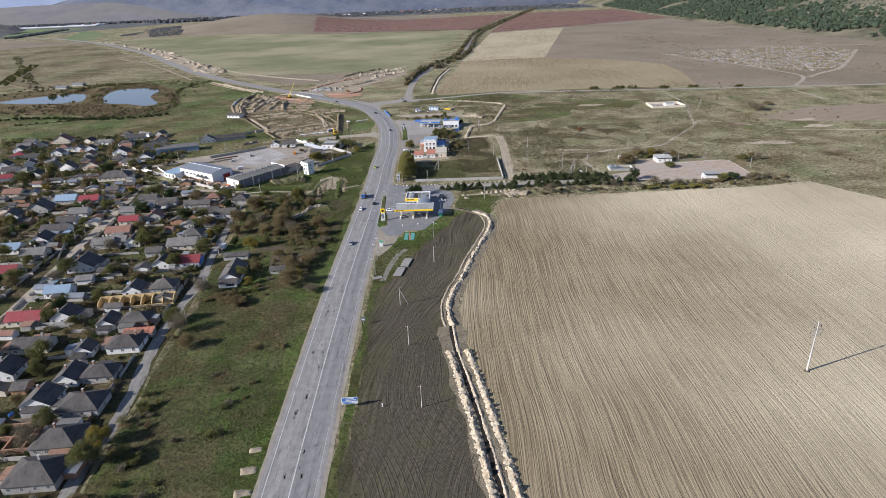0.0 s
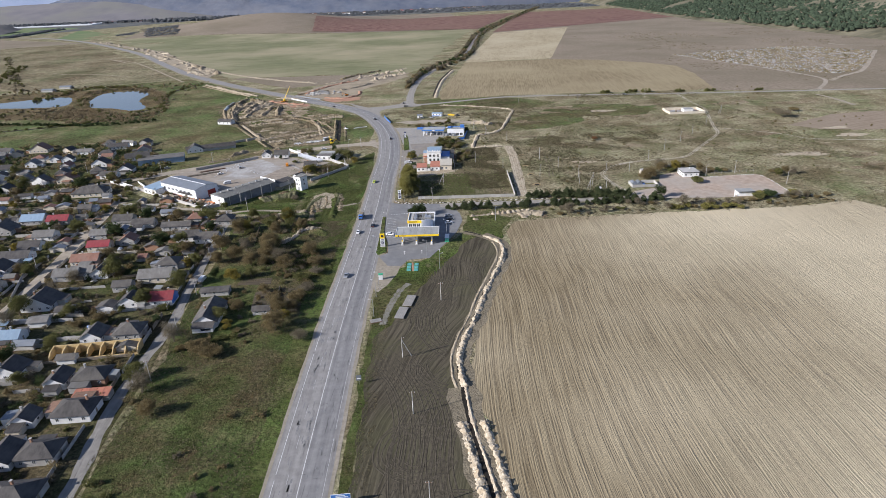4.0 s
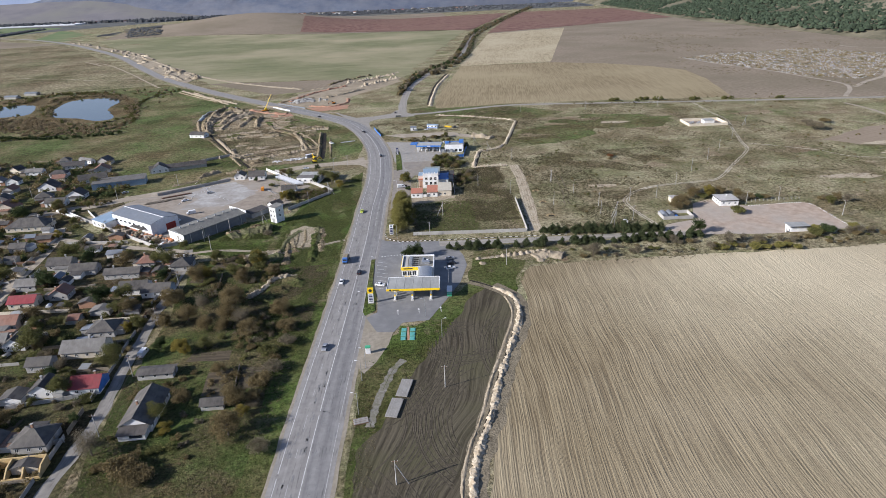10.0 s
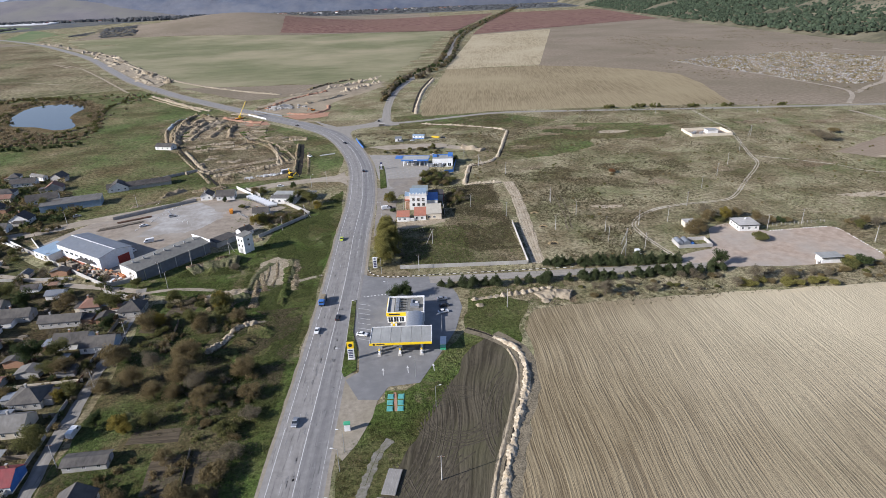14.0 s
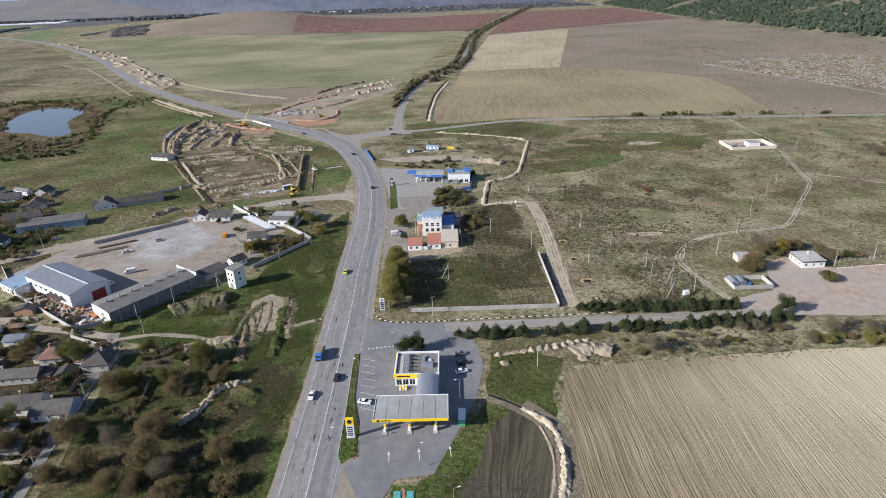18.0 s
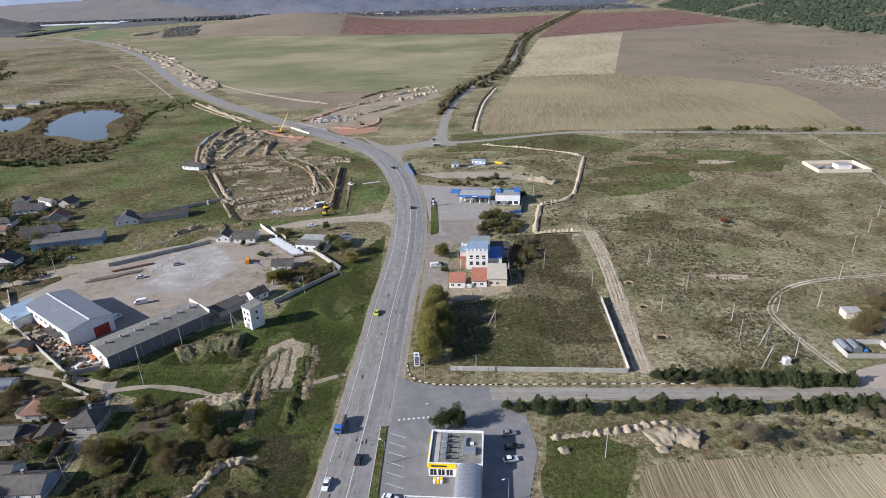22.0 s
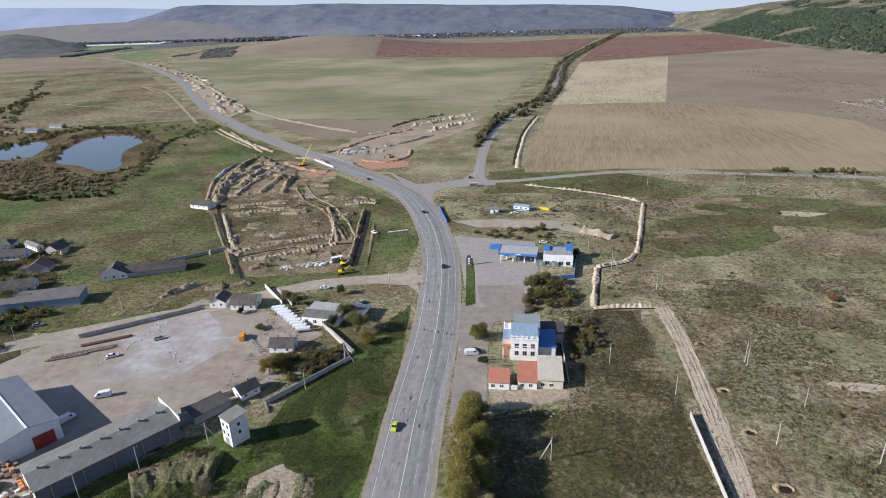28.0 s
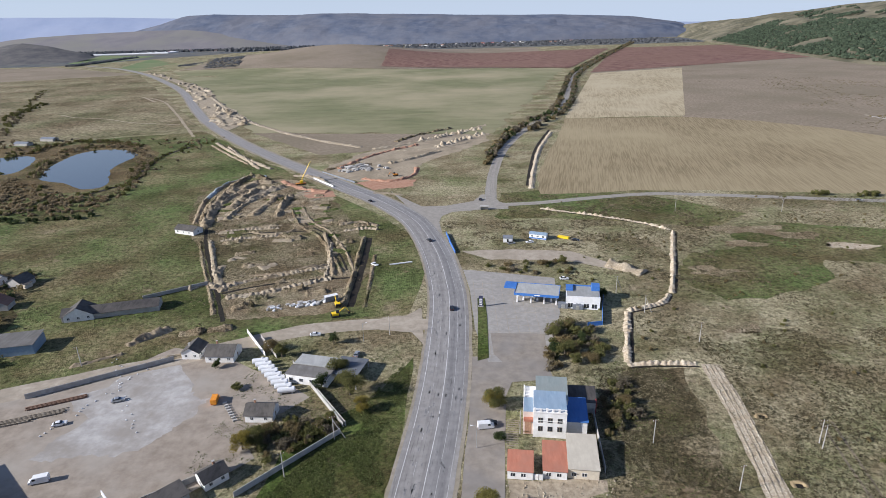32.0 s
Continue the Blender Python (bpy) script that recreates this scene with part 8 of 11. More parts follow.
part("roof", boxed(-3.2, 3.2, -2.6, 2.6, 2.8, 2.95), "concrete", cub)
sq = base("concrete_box", 122.0, 348.4, 5, label="small white concrete utility box", category="utility box")
part("body", boxed(-1.1, 1.1, -0.9, 0.9, 0, 2.3, 0.04), "steel_white", sq)
part("plinth", boxed(-1.6, 1.6, -1.3, 1.3, 0, 0.3, 0.03), "concrete", sq)
wc = base("compound", 276.9, 568.9, -4, label="white-walled compound with a small white building", category="compound")
for x0, x1, y0, y1 in ((-17, 17, -11, -10.6), (-17, 17, 10.6, 11), (-17, -16.6, -10.6, 10.6), (16.6, 17, -10.6, 10.6)):
    part("wall", boxed(x0, x1, y0, y1, 0, 2.3), "cream", wc)
part("building", boxed(-1, 8, -4, 3, 0, 3.2), "plaster", wc)
part("roof", boxed(-1.3, 8.3, -4.3, 3.3, 3.2, 3.4), "greyroof", wc)
part("paving", boxed(-16.6, 16.6, -10.6, 10.6, 0.03, 0.06), "yard_east", wc)
for i in range(5):
    part("equipment", boxed(-14 + i * 2.4, -12.8 + i * 2.4, -3 + (i % 3) * 2, -1.6 + (i % 3) * 2, 0.06, 1.8, 0.05), "metal", wc)
white_rng = random.Random(9)
for p in smooth_line([(199.5, 362.3), (209, 362.4), (219.5, 362.4), (230.5, 362.3), (233.8, 360.4), (234.6, 352.1), (233.9, 343.6), (233.2, 334.3), (232.6, 325.6)], 1.35):
    if white_rng.random() < 0.12:
        continue
    s = base("edging_stone", p.x, p.y + white_rng.uniform(-0.15, 0.15), white_rng.uniform(0, 90), 0, "whitewashed edging stone round the yard", "stone", "white edging stones")
    part("stone", boxed(-0.34, 0.34, -0.26, 0.26, 0, 0.34, 0.09), white_rng.choice(["plaster", "cream", "plaster"]), s)
yard_fence = base("post_fence", 204.6, 368.4, 0, 0, "row of thin grey fence posts behind the yard", "fence")
for k in range(13):
    part("post", boxed(k * 2.45 - 0.06, k * 2.45 + 0.06, -0.06, 0.06, 0, 1.7), "concrete", yard_fence)
for z in (0.7, 1.4):
    part("wire", rodded((0, 0, z), (29.4, 0, z), 0.012, 0.012, 4), "metal", yard_fence)
for x, y, kind, sc in ((161.8, 366.3, "brown", 1.4), (157.8, 366.0, "brown", 1.2), (175.8, 382.0, "brown", 1.3), (186.0, 383.0, "yellow", 1.2), (193.0, 384.5, "brown", 1.2), (200.6, 377.2, "brown", 1.0), (201.8, 371.8, "bush_grey", 1.5), (206.0, 374.0, "bush_brown", 1.8), (211.6, 372.6, "bush_dark", 1.4), (215.0, 371.8, "bush_brown", 1.6), (176.7, 388.3, "grey", 1.1), (181.0, 380.0, "bush_olive", 1.6), (208.0, 317.4, "bush_olive", 1.9), (214.6, 318.0, "bush_dark", 1.7), (243.4, 355.5, "olive", 0.9), (255.3, 358.4, "grey", 1.0), (244.4, 362.6, "bush_brown", 1.7)):
    plant(kind, x, y, sc, "trees round the east yard")
for i in range(40):
    s = base("kerb_block", 24 + i * 1.6, 342.6 - i * 0.09, -3, 0.05, "black and white painted kerb block", "kerb", "painted kerb of the lane")
    part("block", boxed(-0.75, 0.75, -0.12, 0.12, 0, 0.22, 0.03), "plaster" if i % 2 else "dark", s)
KERB = smooth_line([(-7.6, 356), (-6.5, 350), (-3, 346), (3, 343.8), (12, 343.0), (23, 342.6)], 1.1)
for i, p in enumerate(KERB):
    q = KERB[min(i + 1, len(KERB) - 1)] - KERB[max(i - 1, 0)]
    s = base("kerb_block", p.x, p.y, math.degrees(math.atan2(q.y, q.x)), 0.05, "black and white painted kerb block", "kerb", "painted kerb of the lane")
    part("block", boxed(-0.52, 0.52, -0.14, 0.14, 0, 0.25, 0.03), "plaster" if i % 2 else "dark", s)
# Open pits with ochre rims, old wheel ruts and a rust-red bush on the heath
M["ochre"] = material("ochre_clay", (0.25, 0.185, 0.100), (0.40, 0.305, 0.175), 1.6, 0.95, 0.6, 4, spec=0.1)
for x, y, r in ((87.7, 412.0, 1.7), (87.1, 390.6, 1.9), (86.2, 367.6, 2.2), (90.8, 442.2, 1.6)):
    # Shade inside each pit is painted as a near-black floor.
    patch("pit_floor", [(x + r * 0.9 * math.cos(a), y + r * 0.7 * math.sin(a)) for a in [0.785 * k for k in range(8)]], 0.03, "shaded_soil", "dark open pit in the heath", 0.2, 1.0)
    berm("earth_mound", [(x + r * math.cos(0.42 * k - 0.5), y + r * 0.8 * math.sin(0.42 * k - 0.5)) for k in range(11)], 1.4, 0.45, "ochre", "ochre clay rim round an open pit", 0.35, 0.7, category="earth heap")
for o in (0.0, 3.6):
    tagged(ribbon("dirt_path", [(107.5 + o, 440.0), (105.0 + o * 0.95, 418.0), (103.2 + o * 0.8, 403.5), (100.3 + o * 0.7, 392.0), (99.0 + o * 0.7, 384.0)], -0.38, 0.38, 0.04, "trampled", rough=0.3, step=2), "dark old wheel rut across the heath", "road", "", "structure")
M["leaf_rust"] = foliage("rust_red_leaves", (0.165, 0.078, 0.036), (0.27, 0.135, 0.062), 0.3)
rust_bush = bush("bush", "rust-red autumn bush standing alone on the heath", 3.0, 2.9, "leaf_rust", 141, 3000, 0.1)
rust_bush.matrix_basis = pose(159.2, 477.6, 0)
# Bare limestone scars on the heath
for k, (x, y, w) in enumerate(((289.4, 403.4, 16), (132.0, 413.7, 9), (203.0, 593.5, 13), (362, 449, 13), (300.7, 399.7, 9), (368, 475, 11))):
    ring = [(x + w * (1 + 0.35 * math.sin(3 * a + k)) * math.cos(a), y + 0.35 * w * (1 + 0.3 * math.cos(2 * a + k)) * math.sin(a)) for a in [6.283 * j / 14 for j in range(14)]]
    patch("limestone_scar", ring, 0.04 + 0.004 * k, "spoil", "pale bare limestone scar in the grass", 1.2, 3)

for k, (x, y, w) in enumerate(((158, 622, 22), (182, 612, 14), (148, 598, 12), (180, 452, 9), (318, 365, 16), (330, 392, 14), (228, 560, 18), (255, 612, 15), (118, 560, 13), (236, 470, 12), (300, 470, 16), (345, 600, 20), (108, 500, 9), (400, 585, 22))):
    ring = [(x + w * (1 + 0.35 * math.sin(3 * a + k)) * math.cos(a), y + 0.45 * w * (1 + 0.4 * math.cos(2 * a + k)) * math.sin(a)) for a in [6.283 * j / 16 for j in range(16)]]
    patch("bare_patch", ring, 0.022 + 0.001 * k, "churned", "trodden bare earth between dry grass", 4.0, 2.0)


def quad_spots(c, n, s0, s1):
    out = []
    for _ in range(n):
        a, b = pine_rng.random(), pine_rng.random()
        x = (c[0][0] * (1 - a) + c[1][0] * a) * (1 - b) + (c[3][0] * (1 - a) + c[2][0] * a) * b
        y = (c[0][1] * (1 - a) + c[1][1] * a) * (1 - b) + (c[3][1] * (1 - a) + c[2][1] * a) * b
        out.append((x, y, pine_rng.uniform(s0, s1)))
    return out


# Tracks, ditch growth and willows of the western fields
for pts, w in (([(-625, 1172), (-584, 1143), (-530, 1125), (-465, 1084), (-389, 1060)], 1.6), ([(-603, 1387), (-532, 1307), (-432, 1144), (-392, 1075), (-329, 967)], 1.8), ([(-620, 1400), (-555, 1318)], 2.4)):
    tagged(ribbon("dirt_path", pts, -w, w, 0.12, "spoil_dull", rough=1.6, step=5), "thin pale track over the fallow", "road", "", "structure")
# Overgrown plots beside the houses
for k, (quad, n, s0, s1, label) in enumerate((
    ([(31.2, 504.9), (49.0, 499.5), (45.9, 471.8), (27.8, 470.6)], 34, 0.7, 1.4, "dense mixed shrubs beside the forecourt"),
    ([(44.8, 460.2), (55.4, 462.2), (51.5, 435.6), (39.7, 430.8)], 26, 0.5, 1.1, "brown scrub behind the guest house"),
    ([(-71.8, 431.9), (-47.3, 444.3), (-43.1, 435.1), (-61.4, 417.1)], 40, 0.5, 1.1, "dark scrub garden inside the depot wall"),
    ([(1.3, 569.0), (47.4, 573.7), (60.0, 547.2), (17.1, 559.9)], 16, 0.4, 0.9, "shrubs along the cabin drive"))):
    for leaf in ("leaf_brown", "leaf_olive", "leaf_olive", "leaf_grey"):
        thicket("shrubs", quad_spots(quad, n // 3, s0, s1), leaf, label, 60 + k, 420, 0.2, 2.6, 0.85)
for args in ((-68.6, 471.8, -42.0, 435.2), (-87.7, 491.9, -76.6, 476.6)):
    wall_run("yard_wall", *args, 1.8, 0.2, "concrete", "weathered pale concrete yard wall", 3.2, "wall")
for i in range(44):
    a, b = ((-138.2, 429.7), (-123.0, 470.6)) if i < 22 else ((-140.1, 475.1), (-108.6, 430.3))
    u = (i % 22) / 21
    c = base("marker_block", a[0] + (b[0] - a[0]) * u + pine_rng.uniform(-1.5, 1.5), a[1] + (b[1] - a[1]) * u + pine_rng.uniform(-1.5, 1.5), pine_rng.uniform(0, 90), 0.05, "small white marker block on the depot yard", "marker", "yard markers")
    part("block", boxed(-0.22, 0.22, -0.15, 0.15, 0, 0.35, 0.04), "steel_white", c)

# Pipe trenches and spoil along the soil strip
TRENCH = [(30, 294), (38, 287), (44.5, 278), (45.5, 268), (43.5, 257), (38.5, 244), (29.5, 221), (23.5, 203), (17.5, 188), (14.2, 176), (13.6, 165), (14.3, 158)]
tagged(ribbon("trench_bed", TRENCH, -1.4, 2.4, 0.045, "trampled", rough=0.6, step=3), "disturbed pale earth along the pipe trench", "earth", "", "structure")
# Flat near-black strip paints the shade inside the trench.
tagged(ribbon("trench_bed", TRENCH, -1.1, -0.1, 0.055, "shaded_soil", rough=0.35, step=2), "dark open pipe trench", "trench", "", "structure")
berm("spoil_bank", [(x + 1.3, y) for x, y in TRENCH[1:]], 2.5, 1.15, "spoil", "pale limestone spoil heaped along the trench", 0.35, 1.0)
berm("spoil_bank", [(x - 1.7, y) for x, y in TRENCH[2:]], 1.2, 0.35, "dirt", "low earth lip of the pipe trench", 1.0, 0.6)
T2 = [(14.3, 158), (14.6, 141), (17, 117), (19.3, 87), (20.6, 60), (22, 10), (24, -60)]
tagged(ribbon("trench_bed", T2, -1.8, 5.0, 0.046, "trampled", rough=1.6, step=3), "disturbed pale earth along the pipe trench", "earth", "", "structure")
# Both dark strips carry the trenches' inner shade as colour.
tagged(ribbon("trench_bed", T2, -0.9, 0.5, 0.056, "shaded_soil", rough=0.35, step=2), "dark open pipe trench", "trench", "", "structure")
tagged(ribbon("trench_bed", T2[1:], 2.2, 3.1, 0.056, "shaded_soil", rough=0.35, step=2), "second dark open pipe trench", "trench", "", "structure")
berm("spoil_bank", [(x - 2.2, y) for x, y in T2[1:]], 2.9, 1.25, "spoil", "row of pale limestone spoil heaps", 0.35, 1.1, period=2.9)
berm("spoil_bank", [(x + 4.6, y) for x, y in T2[1:]], 2.8, 1.15, "spoil", "row of pale limestone spoil heaps beside the field", 0.35, 1.1, period=2.7)
berm("spoil_bank", [(x + 1.3, y) for x, y in T2], 1.3, 0.5, "spoil", "narrow pale earth ridge between trenches", 0.8, 0.6)
berm("spoil_bank", [(35.5, 316.2), (46, 317.2), (57, 318.3), (66, 320.6), (72, 321.0)], 2.6, 1.2, "spoil_dull", "pale spoil heaps behind the fuel station", 0.4, 1.2, period=3.1)
berm("spoil_bank", [(64, 313.5), (71, 316), (78, 313)], 10.0, 1.6, "dirt", "wide tan heap of dug earth by the field corner", 0.5, 0.9)
patch("works_ground", [(35, 317.5), (70, 324), (78, 318), (79, 309), (68, 307.5), (58, 314)], 0.04, "churned", "churned pale earth by the field corner", 1.8, 2)
for x, y, r in ((38.5, 311, 1.5), (66.0, 310, 1.6), (-48.9, 87.9, 2.2), (-48.6, 96.1, 1.8), (-48.6, 79.6, 2.4)):
    berm("earth_mound", [(x - r, y - 0.3), (x, y), (x + r, y + 0.2)], 3.0, 0.8, "dirt", "ochre earth heap beside a pit", 0.5, 0.5, category="earth heap")

# White spoil lines round the heath
LINE_A = [(56, 472.5), (66, 473.5), (81, 473.5)]
LINE_B = [(56.5, 474), (60, 490), (66, 515)]
LINE_C = [(66.5, 516.5), (75, 520), (84, 525), (89, 533)]
LINE_D = [(90.5, 534), (99, 560), (108, 590), (116.5, 618)]
LINE_E = [(116, 622), (106, 633), (95, 641), (78, 651), (60, 660), (44, 668)]
for k, ln in enumerate((LINE_A, LINE_B, LINE_C, LINE_D, LINE_E)):
    berm("spoil_bank", ln, 3.0 if k != 4 else 2.6, 1.4, "spoil", "line of white limestone spoil heaps beside a trench", 0.5, 0.8, period=2.4 if k != 4 else 3.6)
    # Trench shade painted as a narrow near-black strip on level ground.
    tagged(ribbon("trench_bed", [(p[0] + (1.9 if k in (1, 3) else 0.6), p[1] - (2.0 if k in (0, 2, 4) else 0.3)) for p in ln], -0.6, 0.5, 0.05, "shaded_soil", step=2, rough=0.2), "dark narrow pipe trench", "trench", "", "structure")
berm("spoil_bank", [(42.5, 718.9), (50.3, 780.4), (63.5, 863.4), (85.0, 953.2)], 5, 1.6, "spoil", "pale trench spoil beside the far field", 2.0, 0.7, period=6)
# Dark strip only: the far trench's shade is in its colour.
tagged(ribbon("trench_bed", [(40.7, 727.3), (48.4, 790.9), (61.9, 876.0), (85.3, 971.6)], -1.5, 1.5, 0.05, "shaded_soil", step=4), "dark pipe trench by the far road", "trench", "", "structure")
berm("sand_mound", [(68.6, 569.6), (77.2, 563.0), (84.0, 556.8)], 9, 3.0, "spoil_dull", "large pale sand heap", 1.0, 0.4, category="sand mound")

# Road works west of the bend
patch("works_ground", [(-189.9, 645.2), (-208.8, 705.4), (-192.4, 755.6), (-161.7, 764.6), (-118.7, 726.0), (-95.6, 680.4), (-68.1, 615.5), (-55.5, 570.1), (-56.5, 520.6), (-85.1, 512.1), (-112.2, 512.5), (-143.7, 571.9)], 0.03, "rank", "trampled grass of the road works", 5, 5)
patch("works_ground", [(-199.4, 714.3), (-186.1, 751.5), (-150.0, 757.6), (-118.7, 726.0), (-103.5, 697.9), (-99.4, 653.7), (-117.6, 643.8), (-160.6, 638.5), (-185.4, 670.6)], 0.05, "churned", "churned bare earth of the excavation", 4, 3.5)
patch("works_ground", [(-121.9, 536.8), (-80.6, 555.2), (-66.1, 570.1), (-55.6, 523.2), (-70.0, 512.3), (-109.5, 509.1)], 0.045, "churned", "bare yellow earth beside the side road", 4.0, 2.5)
for k, (pts, w, h, mt) in enumerate((
    ([(-182.7, 641.9), (-199.3, 698.5), (-200.2, 738.8), (-193.8, 766.0)], 5, 1.5, "works_earth"),
    ([(-180.5, 663.8), (-182.9, 705.9), (-173.1, 727.8)], 7, 2.2, "brown_earth"),
    ([(-165.2, 650.2), (-165.3, 681.9), (-158.6, 711.2)], 6, 2.0, "brown_earth"),
    ([(-132.1, 654.5), (-136.5, 681.6), (-137.3, 705.5)], 7, 3.0, "works_earth"),
    ([(-161.3, 622.1), (-143.4, 632.2), (-123.2, 637.6)], 4, 1.2, "brown_earth"),
    ([(-140.6, 624.4), (-121.5, 620.5), (-110.3, 630.9)], 4, 1.0, "brown_earth"),
    ([(-123.9, 545.7), (-106.3, 553.1), (-88.8, 563.8), (-78.6, 571.3)], 4.5, 1.5, "works_earth"),
    ([(-116.2, 556.2), (-99.7, 560.2), (-84.8, 571.7)], 3, 1.0, "works_earth"),
    ([(-71.9, 555.3), (-80.4, 586.6), (-91.7, 620.8)], 5, 1.7, "works_earth"),
    ([(-86.5, 637.3), (-72.9, 642.5), (-60.6, 634.1)], 4, 1.3, "brown_earth"),
    ([(-135.5, 571.1), (-132.5, 556.0), (-121.9, 536.8)], 6, 1.6, "brown_earth"),
    ([(-125.7, 471.3), (-120.6, 474.8), (-113.6, 479.2)], 5, 1.8, "brown_earth"),
    ([(-141.3, 485.8), (-135.6, 494.2), (-129.6, 499.9)], 7, 2.4, "brown_earth"),
    ([(-155.0, 469.3), (-139.5, 479.5)], 3, 0.9, "brown_earth"),
    ([(-181.1, 794.9), (-236.2, 859.1), (-281.8, 921.5)], 6, 1.8, "spoil_dull"),
    ([(-208.9, 815.1), (-251.3, 868.3), (-284.0, 911.6)], 4, 1.2, "brown_earth"))):
    berm("earth_ridge", pts, w * 0.75, h * 0.85, mt, "ridge of dug earth at the road works", 0.8, 1.2)
# Near-black strip stands for the shade down in the drainage trench.
tagged(ribbon("trench_bed", [(-109.7, 506.5), (-124.3, 535.9), (-143.2, 572.1), (-162.5, 612.2), (-175.8, 650.0), (-178.2, 683.1)], -1.2, 0.9, 0.06, "shaded_soil", step=2, rough=0.5), "dark open drainage trench", "trench", "", "structure")
berm("spoil_bank", [(-49.9, 519.9), (-52.0, 548.6), (-55.2, 585.4)], 2.5, 0.6, "churned", "low earth lip east of the wide slot", 0.7, 0.9)
berm("spoil_bank", [(-59.9, 519.6), (-61.4, 548.8), (-64.1, 585.8), (-66.1, 613.7)], 3.2, 1.5, "churned", "earth bank west of the wide slot", 0.6, 0.9)
berm("spoil_bank", [(-126.7, 671.7), (-111.6, 637.0), (-93.2, 613.9), (-78.0, 582.7), (-67.9, 558.5)], 2.6, 1.1, "churned", "earth lip beside the winding trench", 0.6, 0.9)
berm("spoil_bank", [(-121.8, 679.8), (-106.0, 645.3), (-88.9, 623.9), (-72.7, 590.6), (-63.1, 564.1)], 2.4, 0.8, "works_earth", "pale spoil beside the winding trench", 0.6, 0.9, period=2.6)
berm("spoil_bank", [(-116.6, 512.7), (-128.1, 536.3), (-147.1, 572.5), (-163.9, 606.8)], 2.4, 0.9, "churned", "spoil tips beside the drainage trench", 0.5, 0.9, period=2.8)
# Slot and winding trench: inner shade painted as flat dark strips.
tagged(ribbon("trench_bed", [(-56.5, 520.6), (-57.8, 549.5), (-60.4, 586.7), (-62.4, 612.4)], -1.8, 1.6, 0.06, "shaded_soil", step=2, rough=0.5), "wide dark excavation slot", "trench", "", "structure")
tagged(ribbon("trench_bed", [(-124.9, 676.7), (-109.6, 642.1), (-91.7, 620.8), (-75.9, 587.5), (-66.3, 563.3)], -0.6, 0.6, 0.06, "shaded_soil", step=2, rough=0.4), "winding dark trench", "trench", "", "structure")
patch("works_ground", [(-134.5, 792.1), (-106.2, 863.3), (-48.1, 915.9), (16.6, 978.6), (13.2, 909.6), (-41.4, 820.2), (-51.5, 788.4), (-56.1, 740.2), (-91.3, 747.1), (-118.7, 766.5)], 0.05, "dirt", "levelled pale earth of the new road works", 4, 4)
patch("works_ground", [(-95.0, 742.2), (-69.1, 753.0), (-48.1, 751.5), (-48.2, 728.6), (-78.2, 722.3)], 0.055, "redearth", "reddish clay strip beside the highway", 2.5, 3)
patch("works_ground", [(-131.6, 715.8), (-108.5, 720.1), (-102.8, 704.4), (-122.8, 699.1)], 0.06, "redearth", "reddish clay by the crane", 2, 2)
for pts, w, h in (([(-115.9, 886.3), (-174.7, 933.4), (-239.6, 998.5), (-303.4, 1078.8), (-389.3, 1218.5), (-505.5, 1418.7), (-567.2, 1510.2)], 9, 1.6), ([(-102.6, 876.3), (-48.5, 922.0), (13.9, 1011.1)], 7, 1.6), ([(-78.3, 865.6), (-34.0, 878.1), (0.1, 911.7)], 5, 1.2), ([(-374.1, 1137.2), (-322.8, 1049.3), (-306.0, 1064.8)], 14, 3.0)):
    berm("spoil_bank", pts, w, h, "spoil_dull", "pale spoil bank along the new road works", 3.0, 0.9, period=7)
CUT = [(-957.3, 2037.5), (-855.2, 1934.7), (-707.8, 1738.2), (-609.6, 1610.5), (-524.0, 1481.8), (-423.6, 1275.7), (-370.8, 1200.3), (-301.7, 1080.3), (-302.1, 1000.5), (-329.1, 1037.2), (-413.1, 1187.8), (-508.2, 1367.9), (-620.0, 1577.2), (-772.3, 1798.1)]
patch("works_ground", CUT, 0.5, "spoil_dull", "pale rocky cutting beside the highway", 4.0, 8)
cut_rng = random.Random(77)
cut_made = 0
while cut_made < 60:
    x, y = cut_rng.uniform(-980, -250), cut_rng.uniform(940, 2050)
    if not inside(x, y, CUT):
        continue
    cut_made += 1
    r, a = cut_rng.uniform(5, 16), cut_rng.uniform(1.7, 2.5)
    berm("rock_mound", [(x - r * math.cos(a), y - r * math.sin(a)), (x + cut_rng.uniform(-3, 3), y), (x + r * math.cos(a), y + r * math.sin(a))], cut_rng.uniform(6, 13), cut_rng.uniform(1.5, 4.0), cut_rng.choice(["spoil", "spoil_dull", "spoil_dull", "brown_earth"]), "heap of pale rock in the highway cutting", 2.5, 1.2, category="rock mound", z0=0.4)
for a, b, n_ in (((9.6, 950.3), (-39.8, 879.7), 26), ((6.8, 986.9), (-62.7, 910.6), 24)):
    for i in range(n_):
        x, y = a[0] + (b[0] - a[0]) * i / n_ + 3 * math.sin(i * 2.3), a[1] + (b[1] - a[1]) * i / n_ + 3 * math.cos(i * 3.1)
        berm("rock_mound", [(x - 2.4, y - 0.6), (x, y), (x + 2.4, y + 0.7)], 4.6, 2.6 + math.sin(i), "spoil", "tipped heap of white rock at the road works", 0.9, 0.9, category="rock mound")

